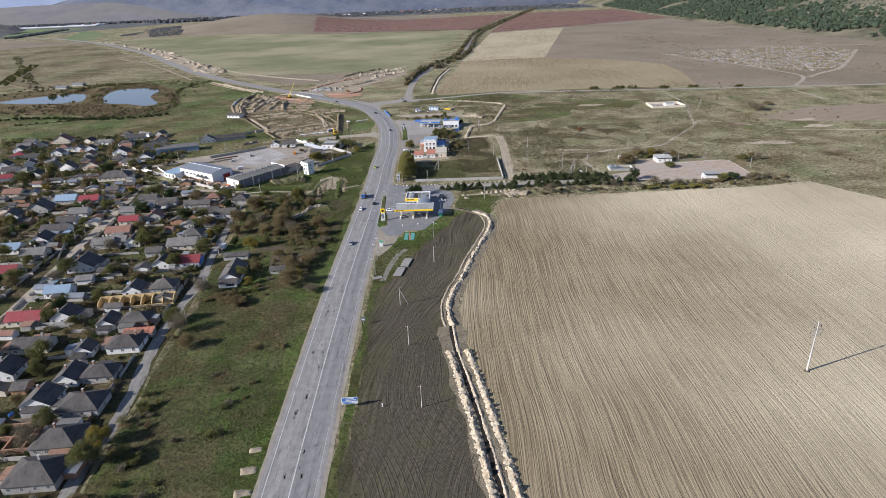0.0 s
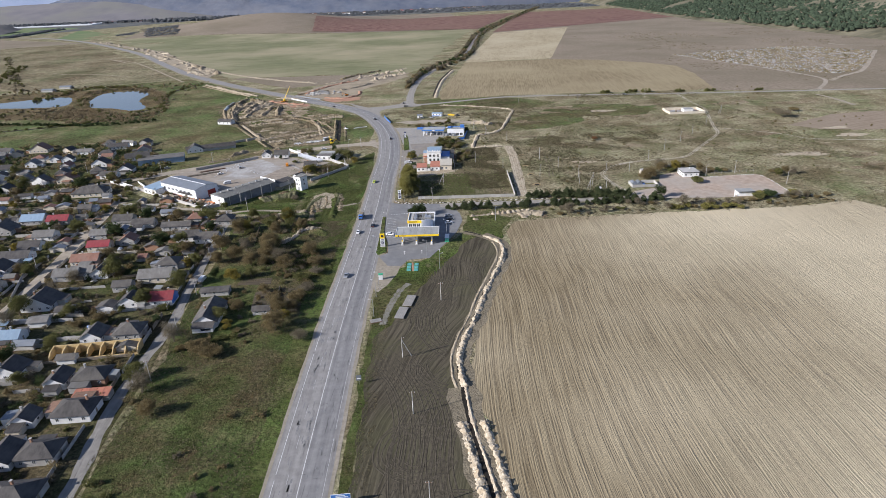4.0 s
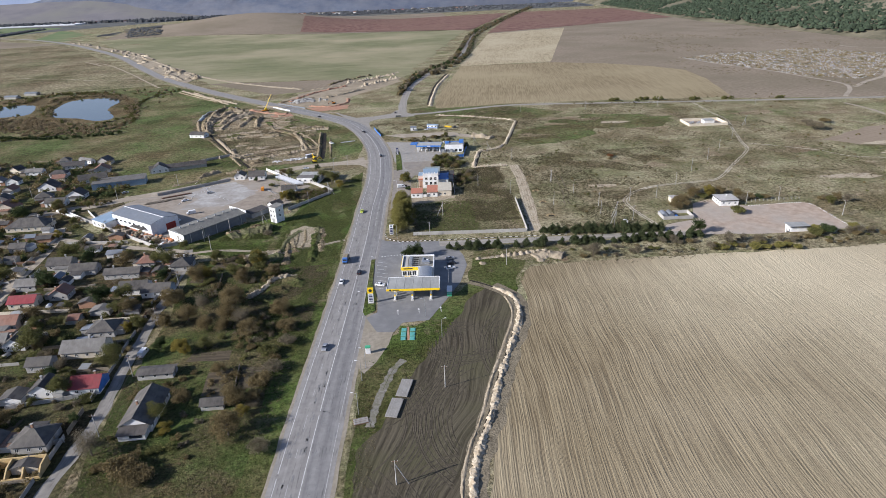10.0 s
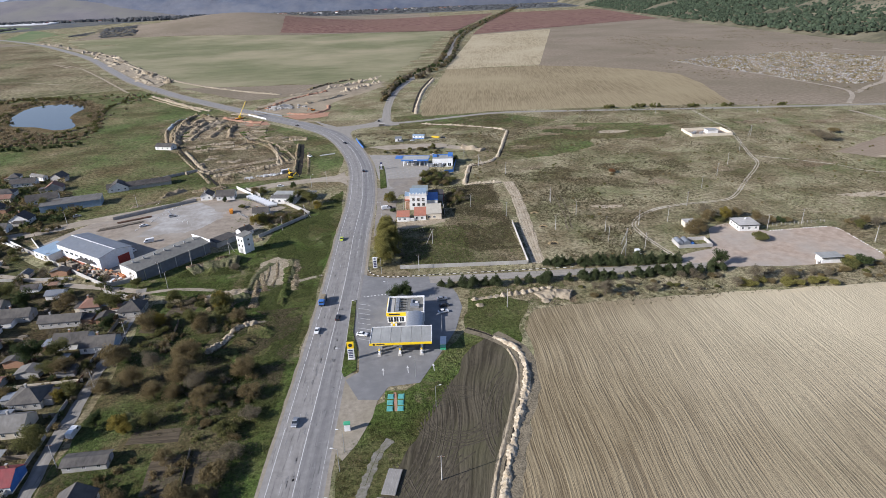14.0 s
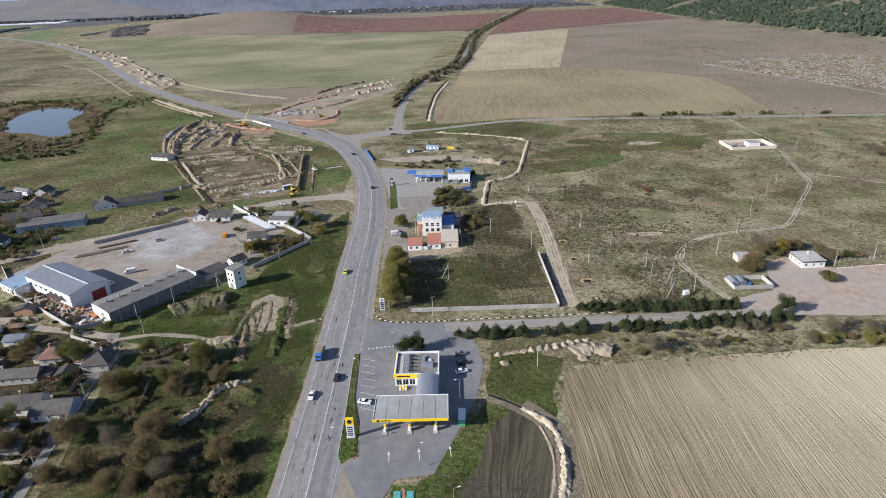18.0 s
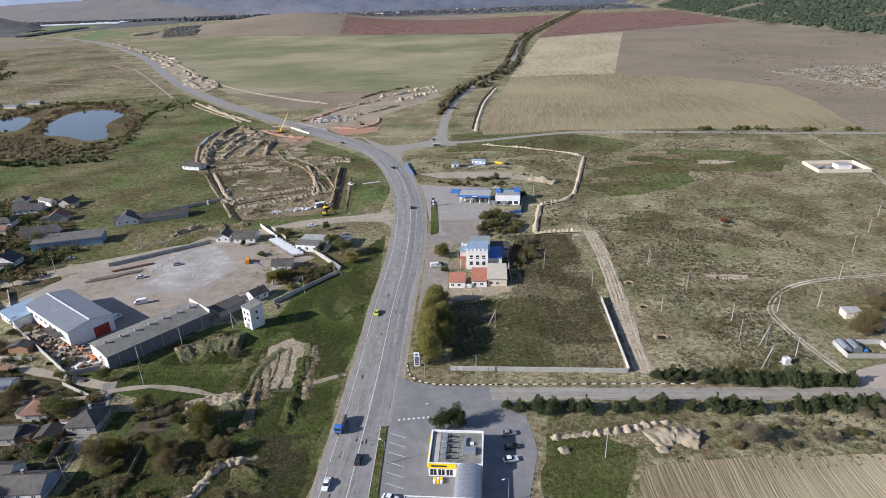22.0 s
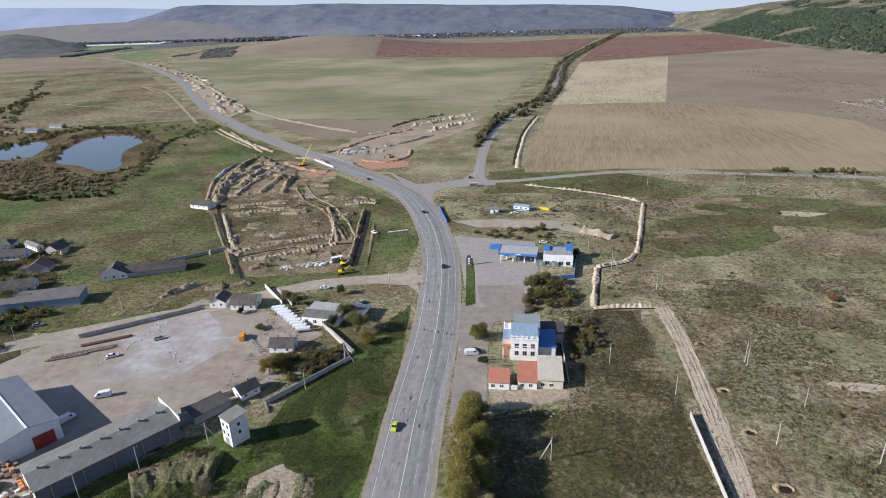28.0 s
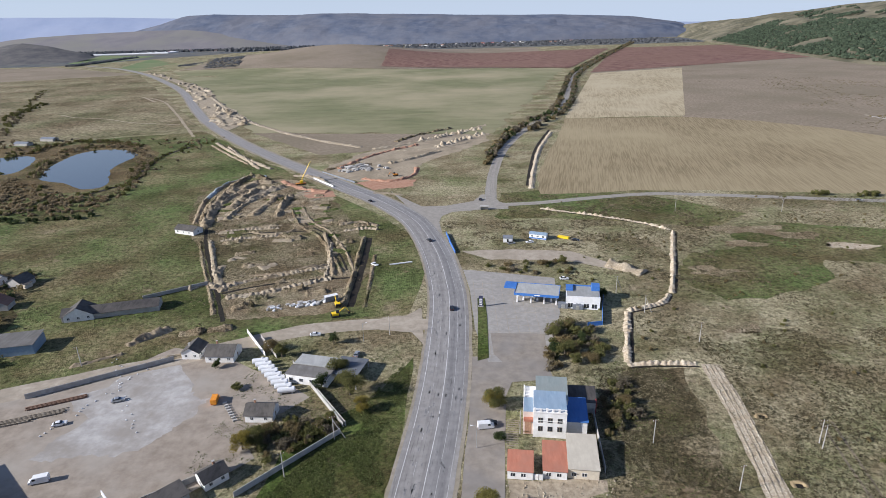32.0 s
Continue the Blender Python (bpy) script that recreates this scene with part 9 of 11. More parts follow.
for pts, w, h in (([(-158.5, 624.7), (-141.1, 629.8), (-123.1, 631.5)], 3, 1.2), ([(-152.5, 609.5), (-135.8, 614.3), (-117.2, 618.0)], 3, 1.3), ([(-157.9, 608.6), (-143.7, 578.1), (-132.2, 553.5)], 3.5, 1.5), ([(-124.6, 541.8), (-111.0, 551.7), (-95.1, 559.1), (-75.9, 568.4)], 3.5, 1.5), ([(-140.1, 539.1), (-134.3, 546.2), (-126.3, 541.1)], 4, 1.6), ([(-118.0, 530.8), (-102.6, 535.3), (-88.0, 544.1), (-72.4, 552.7)], 5, 1.3), ([(-83.9, 604.7), (-78.4, 576.8), (-75.8, 554.2)], 3, 1.4), ([(-81.3, 625.7), (-67.5, 629.8), (-59.9, 627.3)], 4, 1.5)):
    berm("spoil_bank", pts, w, h, "spoil_dull", "row of dug earth tips along a works trench", 0.5, 1.3, period=2.6)
# Works trenches lie flat, their shade put into the dark colour.
for pts, w in (([(-155.5, 617.0), (-138.4, 621.9), (-119.2, 624.6), (-99.6, 626.3)], 0.8), ([(-121.9, 534.8), (-108.0, 543.0), (-86.6, 549.9), (-57.9, 554.0)], 0.9)):
    tagged(ribbon("trench_bed", pts, -w, w, 0.065, "shaded_soil", step=2, rough=0.4), "dark pipe trench across the works", "trench", "", "structure")
# Crane, digger, barriers, blocks
crane = base("mobile_crane", -138.9, 739.5, 20, label="yellow mobile crane with a raised lattice boom", category="crane")
part("chassis", boxed(-4, 4, -1.3, 1.3, 0.7, 1.5, 0.08), "orange", crane)
part("cab", boxed(-0.6, 1.8, -1.2, 1.0, 1.5, 3.4, 0.15), "yellow", crane)
for x in (-3, -1.5, 1.6, 3.1):
    for y in (-1.3, 1.3):
        w_ = bmesh.new()
        bmesh.ops.create_cone(w_, cap_ends=True, segments=14, radius1=0.6, radius2=0.6, depth=0.45, matrix=pose(x, y, 0.6, 90, 0, 0))
        part("wheel", w_, "rubber", crane)
boom = bmesh.new()
for dx, dy in ((-0.35, -0.3), (-0.35, 0.3), (0.35, -0.3), (0.35, 0.3)):
    rod(boom, (0.2 + dx, dy, 3.0), (9.0 + dx * 0.5, dy * 0.4, 18.0), 0.09, 0.07, 5)
for i in range(12):
    u = i / 12
    rod(boom, (0.2 - 0.35 + 8.8 * u, -0.3 + 0.2 * u, 3.0 + 15 * u), (0.2 + 0.35 + 8.8 * (u + 0.07), 0.3 - 0.2 * u, 3.0 + 15 * (u + 0.07)), 0.05, 0.05, 4)
part("boom", boom, "yellow", crane)
part("cable", rodded((9.0, 0, 18.0), (9.2, 0, 6.0), 0.04, 0.04, 5), "dark", crane)
part("hook", boxed(9.0, 9.4, -0.2, 0.2, 5.4, 6.0, 0.05), "dark", crane)


def digger(x, y, turn, colour, label):
    t = base("excavator", x, y, turn, label=label, category="excavator")
    for yy in (-1.1, 1.1):
        part("track", boxed(-1.9, 1.9, yy - 0.3, yy + 0.3, 0, 0.8, 0.2), "rubber", t)
    part("body", boxed(-1.7, 1.4, -1.2, 1.2, 0.9, 2.0, 0.12), colour, t)
    part("cab", boxed(0.2, 1.5, -1.15, 0.0, 2.0, 3.1, 0.1), "glass", t)
    part("counterweight", boxed(-2.2, -1.7, -1.1, 1.1, 0.9, 1.9, 0.1), "dark", t)
    part("boom", rodded((1.3, 0.4, 1.8), (4.4, 0.4, 3.9), 0.24, 0.18, 6), colour, t)
    part("arm", rodded((4.4, 0.4, 3.9), (6.0, 0.4, 1.4), 0.18, 0.13, 6), colour, t)
    part("bucket", boxed(5.5, 6.5, -0.1, 0.9, 0.4, 1.4, 0.15), "dark", t)
    return t


digger(-62.3, 521.3, 110, "yellow", "yellow tracked excavator at the trench")
digger(-65.8, 763.9, 200, "orange", "orange tracked excavator on the road works")
digger(-61.0, 511.1, 20, "yellow", "yellow excavator by the side road")
cont = base("site_container", -66.5, 527.1, 30, label="blue-grey site container beside the excavation", category="container")
part("body", boxed(-3, 3, -1.2, 1.2, 0.2, 2.7, 0.05), "hangar", cont)
part("roof", boxed(-3.05, 3.05, -1.25, 1.25, 2.7, 2.8), "steel_white", cont)
for x0, y0, x1, y1, n, mt, lb in ((-130.7, 778.2, -95.9, 742.0, 16, "hangar", "pale blue road-works hoarding panels"), (-132.6, 756.4, -110.7, 730.2, 10, "steel_white", "white road-works hoarding panels"), (-14.9, 605.2, -10.7, 586.0, 6, "blue", "blue sheet barrier at the junction"), (-17.1, 617.9, -14.1, 603.1, 5, "blue", "blue sheet barrier at the junction")):
    wall_run("hoarding", x0, y0, x1, y1, 1.5, 0.3, mt, lb, math.hypot(x1 - x0, y1 - y0) / n, "hoarding")
block_rng = random.Random(77)
for i in range(46):
    u = block_rng.random()
    x0, y0, x1, y1 = -94.7, 517.6, -68.3, 526.7
    s = base("rubble_block", x0 + (x1 - x0) * u, y0 + (y1 - y0) * u + block_rng.uniform(-2.5, 2.5), block_rng.uniform(0, 90), 0, "pale broken concrete block", "block", "rubble by the side road")
    w = block_rng.uniform(0.5, 1.2)
    part("block", boxed(-w, w, -w * 0.7, w * 0.7, 0, block_rng.uniform(0.4, 0.9), 0.08), block_rng.choice(["concrete", "steel_white", "concrete"]), s)
for i in range(30):
    u, v = block_rng.random(), block_rng.random()
    x0, y0, x1, y1 = -118.0, 785.6, -74.5, 793.8
    s = base("pipe_ring", x0 + (x1 - x0) * u, y0 + (y1 - y0) * u + block_rng.uniform(-9, 9), block_rng.uniform(0, 90), 0, "pale concrete block stored for road works", "block", "stored concrete blocks")
    part("block", boxed(-1.6, 1.6, -0.9, 0.9, 0, block_rng.uniform(0.8, 1.8), 0.08), "concrete", s)
for a, b in (((-44.9, 569.6), (-33.3, 573.4)), ((-43.5, 566.9), (-33.4, 572.5))):
    t = base("pipe", a[0], a[1], math.degrees(math.atan2(b[1] - a[1], b[0] - a[0])), 0, "long white pipe lying in the grass", "pipe")
    part("tube", rodded((0, 0, 0.4), (math.hypot(b[0] - a[0], b[1] - a[1]), 0, 0.4), 0.4, 0.4, 12), "steel_white", t)
    break
hutw = base("field_hut", -178.8, 625.2, -20, label="small white field house with a dark slate roof", category="house")
part("wall", prism([(-4, -0.1), (4, -0.1), (4, 3.0), (0, 5.0), (-4, 3.0)], 15, "x", -7.5), "plaster", hutw)
part("roof", gable_roof(15, 8, 3.0, 2.0, 0.5), "slate", hutw)
for i in range(3):
    window(hutw, -5 + i * 4.5, -4, 1.0, 1.1, 1.3, "-y")
window(hutw, 7.5, 0, 1.0, 1.1, 1.3, "+x")
# Old pits and rubble on the west verge
for pts, w, h, mt in (([(-61.1, 366.1), (-56.1, 353.0), (-53.2, 339.7)], 4, 1.0, "dirt"), ([(-43.2, 370.9), (-41.2, 350.3), (-40.4, 338.4)], 5, 1.6, "dirt"), ([(-99.8, 385.5), (-89.8, 391.4)], 8, 2.2, "dirt"), ([(-71.7, 399.2), (-63.9, 402.4)], 6, 1.8, "dirt"), ([(-67.8, 339.6), (-63.6, 343.4)], 5, 1.3, "dirt"), ([(-77.9, 335.3), (-69.6, 331.1), (-64.7, 328.3)], 5, 1.2, "dirt"), ([(-66.9, 295.3), (-63.7, 307.4), (-56.9, 313.3), (-48.2, 316.0)], 5, 0.5, "garden")):
    berm("rubble_ridge", pts, w, h * 0.4, "churned" if mt == "dirt" else mt, "overgrown rubble and earth ridge on the verge", 0.6, 1.0, category="rubble")
patch("pit_floor", [(-59.5, 371.0), (-52.5, 376.0), (-46.0, 372.5), (-44.0, 345.5), (-56.8, 344.0)], 0.05, "spoil_dull", "bare rutted earth floor of an old pit", 1.4, 1.5)
for o in (2.6, 6.6):
    berm("rut_ridge", [(-57.2 + o, 344.5), (-56.6 + o, 356.0), (-58.2 + o, 370.0)], 1.6, 0.4, "churned", "low ridge of pressed earth in the old pit", 0.5, 0.9, category="earth")
berm("rubble_ridge", [(-67.4, 292.4), (-63.0, 298.6), (-61.2, 304.2), (-58.0, 310.0), (-48.5, 313.0)], 2.4, 1.5, "spoil_dull", "pale cut edge of the weedy bank", 0.4, 1.2, category="rubble")
berm("rubble_ridge", [(-60.5, 288.0), (-54.5, 298.5), (-47.0, 307.5)], 12.0, 1.5, "orchard", "broad weedy bank on the verge", 0.7, 1.2, category="rubble")

for pts, w, h in (([(-71.0, 329.4), (-66.4, 333.5), (-59.9, 337.9)], 7, 1.4), ([(-60.8, 342.1), (-58.9, 358.1), (-54.0, 369.4)], 4, 0.8), ([(-43.9, 345.4), (-43.3, 358.2), (-44.5, 372.0)], 4.5, 1.0)):
    berm("rubble_ridge", pts, w, h, "rubble", "overgrown ridge of tipped rubble on the green verge", 0.5, 0.9, category="rubble")
heap_rng = random.Random(19)
for i in range(75):
    a, b = heap_rng.random(), heap_rng.random()
    c = [(-195.5, 704.9), (-116.6, 726.5), (-64.9, 563.6), (-115.4, 520.7)]
    x = (c[0][0] * (1 - a) + c[1][0] * a) * (1 - b) + (c[3][0] * (1 - a) + c[2][0] * a) * b
    y = (c[0][1] * (1 - a) + c[1][1] * a) * (1 - b) + (c[3][1] * (1 - a) + c[2][1] * a) * b
    r = heap_rng.uniform(2, 7)
    t = heap_rng.uniform(-0.5, 0.9)
    berm("earth_mound", [(x - r * math.cos(t), y - r * math.sin(t)), (x, y + heap_rng.uniform(-1, 1)), (x + r * math.cos(t), y + r * math.sin(t))], heap_rng.uniform(3.5, 7), heap_rng.uniform(0.4, 1.2), heap_rng.choice(["churned", "churned", "dirt", "grass"]), "mound of dug earth at the road works", 0.8, 1.1, category="earth mound")

# Curved terraces of the excavation
OUTER = [(-179.5, 638.9), (-195.0, 691.3), (-197.9, 735.3), (-191.0, 765.0), (-169.2, 757.8)]
INNER = [(-146.2, 637.9), (-149.2, 659.2), (-148.7, 683.8), (-145.1, 702.8), (-142.5, 718.9)]
for k, (u, i0, i1, hh, ww, mt) in enumerate(((0.03, 0, 5, 2.6, 7, "churned"), (0.27, 0, 3, 3.0, 9, "brown_earth"), (0.36, 2, 5, 2.2, 8, "brown_earth"), (0.55, 1, 4, 3.4, 10, "brown_earth"), (0.74, 2, 5, 2.6, 9, "dirt"), (0.93, 1, 4, 2.0, 7, "brown_earth"))):
    line = [(a[0] * (1 - u) + b[0] * u + 4 * math.sin(3.7 * k + i), a[1] * (1 - u) + b[1] * u + 5 * math.cos(2.9 * k + 2 * i)) for i, (a, b) in enumerate(zip(OUTER, INNER))][i0:i1]
    berm("earth_terrace", line, ww, hh, mt, "curved terrace of dug earth in the excavation", 1.1, 1.3)
berm("plastic_sheeting", [(-199.5, 700), (-201.5, 738), (-193, 764), (-176, 768)], 4.0, 1.6, "sheeting", "long strip of blue-grey plastic sheeting over an earth bank", 0.8, 0.9, category="sheeting")
for x, y in ((-106.0, 520.3), (-102.4, 529.1), (-87.8, 539.1), (-75.9, 535.9), (-119.2, 496.6), (-108.2, 499.6), (-76.3, 605.1), (-87.4, 641.6), (-71.8, 636.3), (-108.4, 611.4), (-144.6, 606.6)):
    berm("earth_mound", [(x - 5, y - 1.2), (x, y), (x + 5, y + 1.5)], 5.5, 1.9, "churned", "fresh mound of dug earth at the road works", 0.8, 1.2, category="earth mound")

for pts, ww, hh, mt in (([(-93.8, 369.2), (-85.7, 374.8), (-76.1, 380.3)], 7, 1.6, "churned"), ([(-87.2, 362.4), (-79.1, 367.9)], 5, 1.2, "grass"), ([(-78.4, 336.7), (-70.2, 339.7), (-60.5, 340.7)], 6, 1.5, "spoil_dull"), ([(-74.6, 326.0), (-70.9, 330.0)], 4, 1.2, "churned"),
                        ([(-58.1, 350.6), (-56.6, 336.9), (-56.0, 325.0)], 4, 1.0, "churned"), ([(-44.4, 363.1), (-44.0, 340.4), (-44.1, 326.1)], 5, 1.2, "orchard")):
    berm("rubble_ridge", pts, ww, hh, mt, "weedy ridge of rubble and earth on the verge", 0.6, 1.0, category="rubble")
berm("rubble_ridge", [(-92.5, 367.0), (-85.5, 371.5), (-77.5, 374.0), (-70.5, 374.5)], 12.0, 2.4, "rubble", "weedy mound of tipped rubble behind the shed", 0.6, 0.8, category="rubble")
# Pallets and scrap behind the depot hall
for i in range(34):
    u, v = heap_rng.random(), heap_rng.random()
    a, b = (-170.6, 398.0), (-132.4, 377.9)
    x, y = a[0] + (b[0] - a[0]) * u + (v - 0.5) * 3, a[1] + (b[1] - a[1]) * u + (v - 0.5) * 9
    p = base("pallet_stack", x, y, 35 + heap_rng.uniform(-20, 20), 0.04, "stack of weathered timber pallets behind the hall", "pallets", "pallets behind the hall")
    for j in range(heap_rng.randint(2, 5)):
        part("pallet", boxed(-0.6, 0.6, -0.5, 0.5, j * 0.16, j * 0.16 + 0.13), heap_rng.choice(["wood", "orange_pallet", "wood"]), p)

for i in range(70):
    u, v = heap_rng.random(), heap_rng.random()
    x, y = -150.5 + 19 * u + 8 * v, 378.5 - 15 * u + 6 * v
    mt = heap_rng.choice(["wood", "orange_pallet", "rust", "concrete", "brown_earth", "wood"])
    q = base("stacked_goods", x, y, -38 + heap_rng.uniform(-12, 12), 0.04, {"wood": "low stack of weathered boards before the hall", "orange_pallet": "stack of orange bricks on a pallet", "rust": "rusty bin in the goods yard", "concrete": "pile of pale blocks in the goods yard", "brown_earth": "heap of brown sacks in the goods yard"}[mt], "stack", "goods before the hall")
    a, b, c = heap_rng.uniform(0.4, 1.1), heap_rng.uniform(0.3, 0.8), heap_rng.uniform(0.3, 1.3)
    part("load", boxed(-a, a, -b, b, 0.14, 0.14 + c, 0.06), mt, q)
    part("pallet", boxed(-a, a, -b, b, 0, 0.14), "wood", q)

for i in range(9):
    q = base("brick_pallet", -135.4 + 0.42 * (i % 9) - 0.4 * (i % 2), 378.4 + 0.62 * i, 35 + heap_rng.uniform(-4, 4), 0.04, "pallet stacked with orange bricks beside the hall", "pallet", "orange brick pallets")
    part("pallet", boxed(-0.75, 0.75, -0.26, 0.26, 0, 0.14), "wood", q)
    for j in range(3):
        part("brick_layer", boxed(-0.7, 0.7, -0.24, 0.24, 0.14 + j * 0.42, 0.53 + j * 0.42, 0.02), "orange_pallet", q)
# Ridges and heaps of the eastern road works
for pts, ww, hh, mt in (([(-119.3, 791.6), (-106.0, 830.0), (-84.1, 866.9), (-58.3, 894.7)], 5, 1.6, "redearth"), ([(-92.8, 755.2), (-68.3, 746.8), (-51.6, 763.6), (-50.4, 792.6)], 4, 1.4, "redearth"), ([(-76.6, 810.2), (-55.6, 833.3), (-33.2, 861.8)], 6, 2.0, "spoil_dull"),
                        ([(-130.7, 786.7), (-116.1, 800.7), (-102.8, 812.0)], 5, 1.5, "churned"), ([(-153.4, 769.5), (-131.8, 760.8), (-117.7, 741.2)], 5, 1.8, "spoil_dull"), ([(-157.5, 750.9), (-131.7, 724.5), (-112.1, 717.0)], 6, 1.4, "redearth"), ([(-84.0, 912.2), (-63.3, 951.4), (-26.5, 990.5)], 6, 2.0, "churned"), ([(-191.6, 795.5), (-225.6, 845.8), (-259.9, 897.7)], 4, 1.6, "spoil_dull"), ([(-76.5, 712.1), (-63.4, 709.9), (-53.5, 705.1)], 4, 0.8, "dirt")):
    berm("earth_ridge", pts, ww, hh, mt, "ridge of tipped earth at the road works", 0.9, 1.3)
for i in range(24):
    x0, y0, x1, y1 = -113.1, 790.9, -92.2, 796.5
    u = heap_rng.random()
    q = base("concrete_beam", x0 + (x1 - x0) * u, y0 + (y1 - y0) * u + heap_rng.uniform(-8, 12), heap_rng.uniform(-30, 60), 0, "pale precast beam piled at the road works", "beam", "stored precast beams")
    part("beam", boxed(-3.2, 3.2, -0.6, 0.6, 0, heap_rng.uniform(1.0, 2.2), 0.08), heap_rng.choice(["concrete", "dirt", "concrete"]), q)

# Power poles, signs
def power_pole(x, y, turn=0.0, high=8.5, strut=False):
    t = base("power_pole", x, y, turn, 0, "pale concrete power pole with a strut" if strut else "slim pale concrete power pole", "power pole", "power poles")
    part("post", rodded((0, 0, -0.2), (0, 0, high), 0.17, 0.1, 8), "concrete", t)
    arm = part("cross_arm", boxed(-0.9, 0.9, -0.05, 0.05, high - 0.5, high - 0.4), "rust", t)
    for i in (-0.8, 0.0, 0.8):
        part("insulator", rodded((i, 0, high - 0.4), (i, 0, high - 0.15), 0.06, 0.05, 6), "steel_white", arm)
    if strut:
        part("strut", rodded((0, 0, high - 1.2), (3.4, 0, -0.1), 0.15, 0.12, 8), "concrete", t)
    return t


POLES = []
pole0 = power_pole(101.9, 429.6)
pole1 = power_pole(-43.6, 429.2, 10, 8.5, True)
for x, y, a in ((-5.0, 178.3, 0), (121.3, 360.3, 200), (115.5, 347.1, 200), (306.4, 552.9, 200), (-77.2, 384.4, 60), (25.6, 378.3, 180), (72.9, 514.2, 10), (65.3, 534.6, 20)):
    if all((x - q[0]) ** 2 + (y - q[1]) ** 2 > 64 for q in POLES):
        POLES.append((x, y))
        copy_thing(pole1, pose(x, y, 0, 0, 0, a))
for x, y, a in ((109.5, 403.2, 20), (92.3, 385.3, 20), (116.8, 377.3, 20), (70.9, 409.8, 20), (200.3, 433.8, 30), (176.6, 406.3, 30), (154.5, 384.5, 30), (223.2, 456.6, 30), (243.3, 478.5, 30), (270.8, 509.9, 30),
               (198.8, 364.1, 0), (221.0, 368.4, 0), (239.7, 340.3, 0), (137.7, 383.2, 30), (115.4, 377.8, 0), (113.9, 364.8, 0), (127.8, 352.7, 0), (49.2, 307.6, 0), (87.7, 489.7, 20), (101.6, 427.2, 20), (53.3, 428.9, 20),
               (1.0, 109.7, 0), (-2.2, 146.5, 0), (11.9, 218.7, 0), (-92.5, 174.9, 0), (-95.9, 239.4, 0), (-94.4, 208.5, 0), (-94.6, 177.5, 0), (-99.0, 274.3, 0), (-104.4, 362.8, 48), (-93.0, 373.5, 48), (-100.4, 307.1, 0), (-97.6, 350.3, 48),
               (-54.4, 412.6, 30), (-41.8, 455.8, 30), (-54.0, 414.0, 30), (-198.7, 398.8, 0), (-187.9, 339.9, 0), (-185.6, 279.6, 0), (-252.4, 418.1, 0), (-242.6, 460.0, 0), (362.8, 633.1, 20), (273.4, 658.7, 20), (7.6, 691.9, 0), (130.7, 660.4, 10), (196.1, 655.5, 10), (24.6, 378.7, 10), (16.1, 348.0, 10), (-35.0, 495.0, 0), (-150.7, 470.3, 20), (-181.8, 445.5, 20), (13.8, 432.8, 0), (52.7, 427.4, 0)):
    if all((x - q[0]) ** 2 + (y - q[1]) ** 2 > 64 for q in POLES):
        POLES.append((x, y))
        copy_thing(pole0, pose(x, y, 0, 0, 0, a))

mast = base("power_mast", 130.8, 112.8, 12, label="tall pale concrete line mast with three cross-arms in the field", category="power mast")
part("post", rodded((0, 0, -0.3), (0, 0, 19.5), 0.36, 0.16, 12), "concrete", mast)
part("earth_collar", rodded((0, 0, 0), (0, 0, 0.4), 1.0, 0.5, 12), "soil", mast)
for z, w in ((14.2, 1.9), (16.0, 2.6), (17.8, 1.4)):
    bm = bmesh.new()
    rod(bm, (-w, 0, z), (w, 0, z), 0.07, 0.07, 6)
    rod(bm, (-w, 0, z), (0, 0, z + 0.8), 0.04, 0.04, 5)
    rod(bm, (w, 0, z), (0, 0, z + 0.8), 0.04, 0.04, 5)
    arm = part("cross_arm", bm, "metal", mast)
    for x in (-w, w):
        part("insulator", rodded((x, 0, z - 0.9), (x, 0, z), 0.09, 0.09, 8), "glass", arm)

board = base("road_sign", -21.9, 112.5, 0, 0, "blue and white direction board on two posts", "road sign")
part("board", boxed(-2.6, 2.6, -0.06, 0.06, 1.3, 3.9, 0.03), "steel_white", board)
part("panel", boxed(-2.45, 2.45, -0.09, -0.06, 2.5, 3.75), "blue", board)
for i, (z, x0, x1) in enumerate(((1.5, -2.2, 1.6), (2.0, -2.2, 0.6), (2.75, -1.2, 2.0), (3.25, -1.2, 1.2))):
    part("text_bar", boxed(x0, x1, -0.12, -0.09, z, z + 0.26), "steel_white" if z > 2.4 else "blue", board)
for x in (-1.8, 1.8):
    part("post", rodded((x, 0.1, 0), (x, 0.1, 3.8), 0.07, 0.07, 8), "metal", board)
small = base("road_sign", -19.9, 164.0, 0, 0, "small grey-blue roadside sign on a post", "road sign")
part("board", boxed(-0.9, 0.9, -0.05, 0.05, 1.6, 3.6, 0.02), "hangar", small)
part("text_bar", boxed(-0.6, 0.6, -0.08, -0.05, 2.2, 2.6), "steel_white", small)
part("post", rodded((0, 0.08, 0), (0, 0.08, 3.4), 0.06, 0.06, 8), "metal", small)
marker = base("marker_post", -11.6, 111.6, 0, 0, "short white marker post", "marker post")
part("post", boxed(-0.2, 0.2, -0.2, 0.2, 0, 1.2, 0.03), "plaster", marker)
cab1 = base("site_cabin", 19.1, 605.0, -6, label="small white cabin with a grey pitched roof", category="cabin")
part("wall", boxed(-2.6, 2.6, -2.2, 2.2, 0, 2.7), "steel_white", cab1)
part("roof", gable_roof(5.2, 4.4, 2.7, 1.0, 0.3), "hangar", cab1)
part("door", boxed(-0.5, 0.5, -2.27, -2.2, 0, 2.0), "dark", cab1)
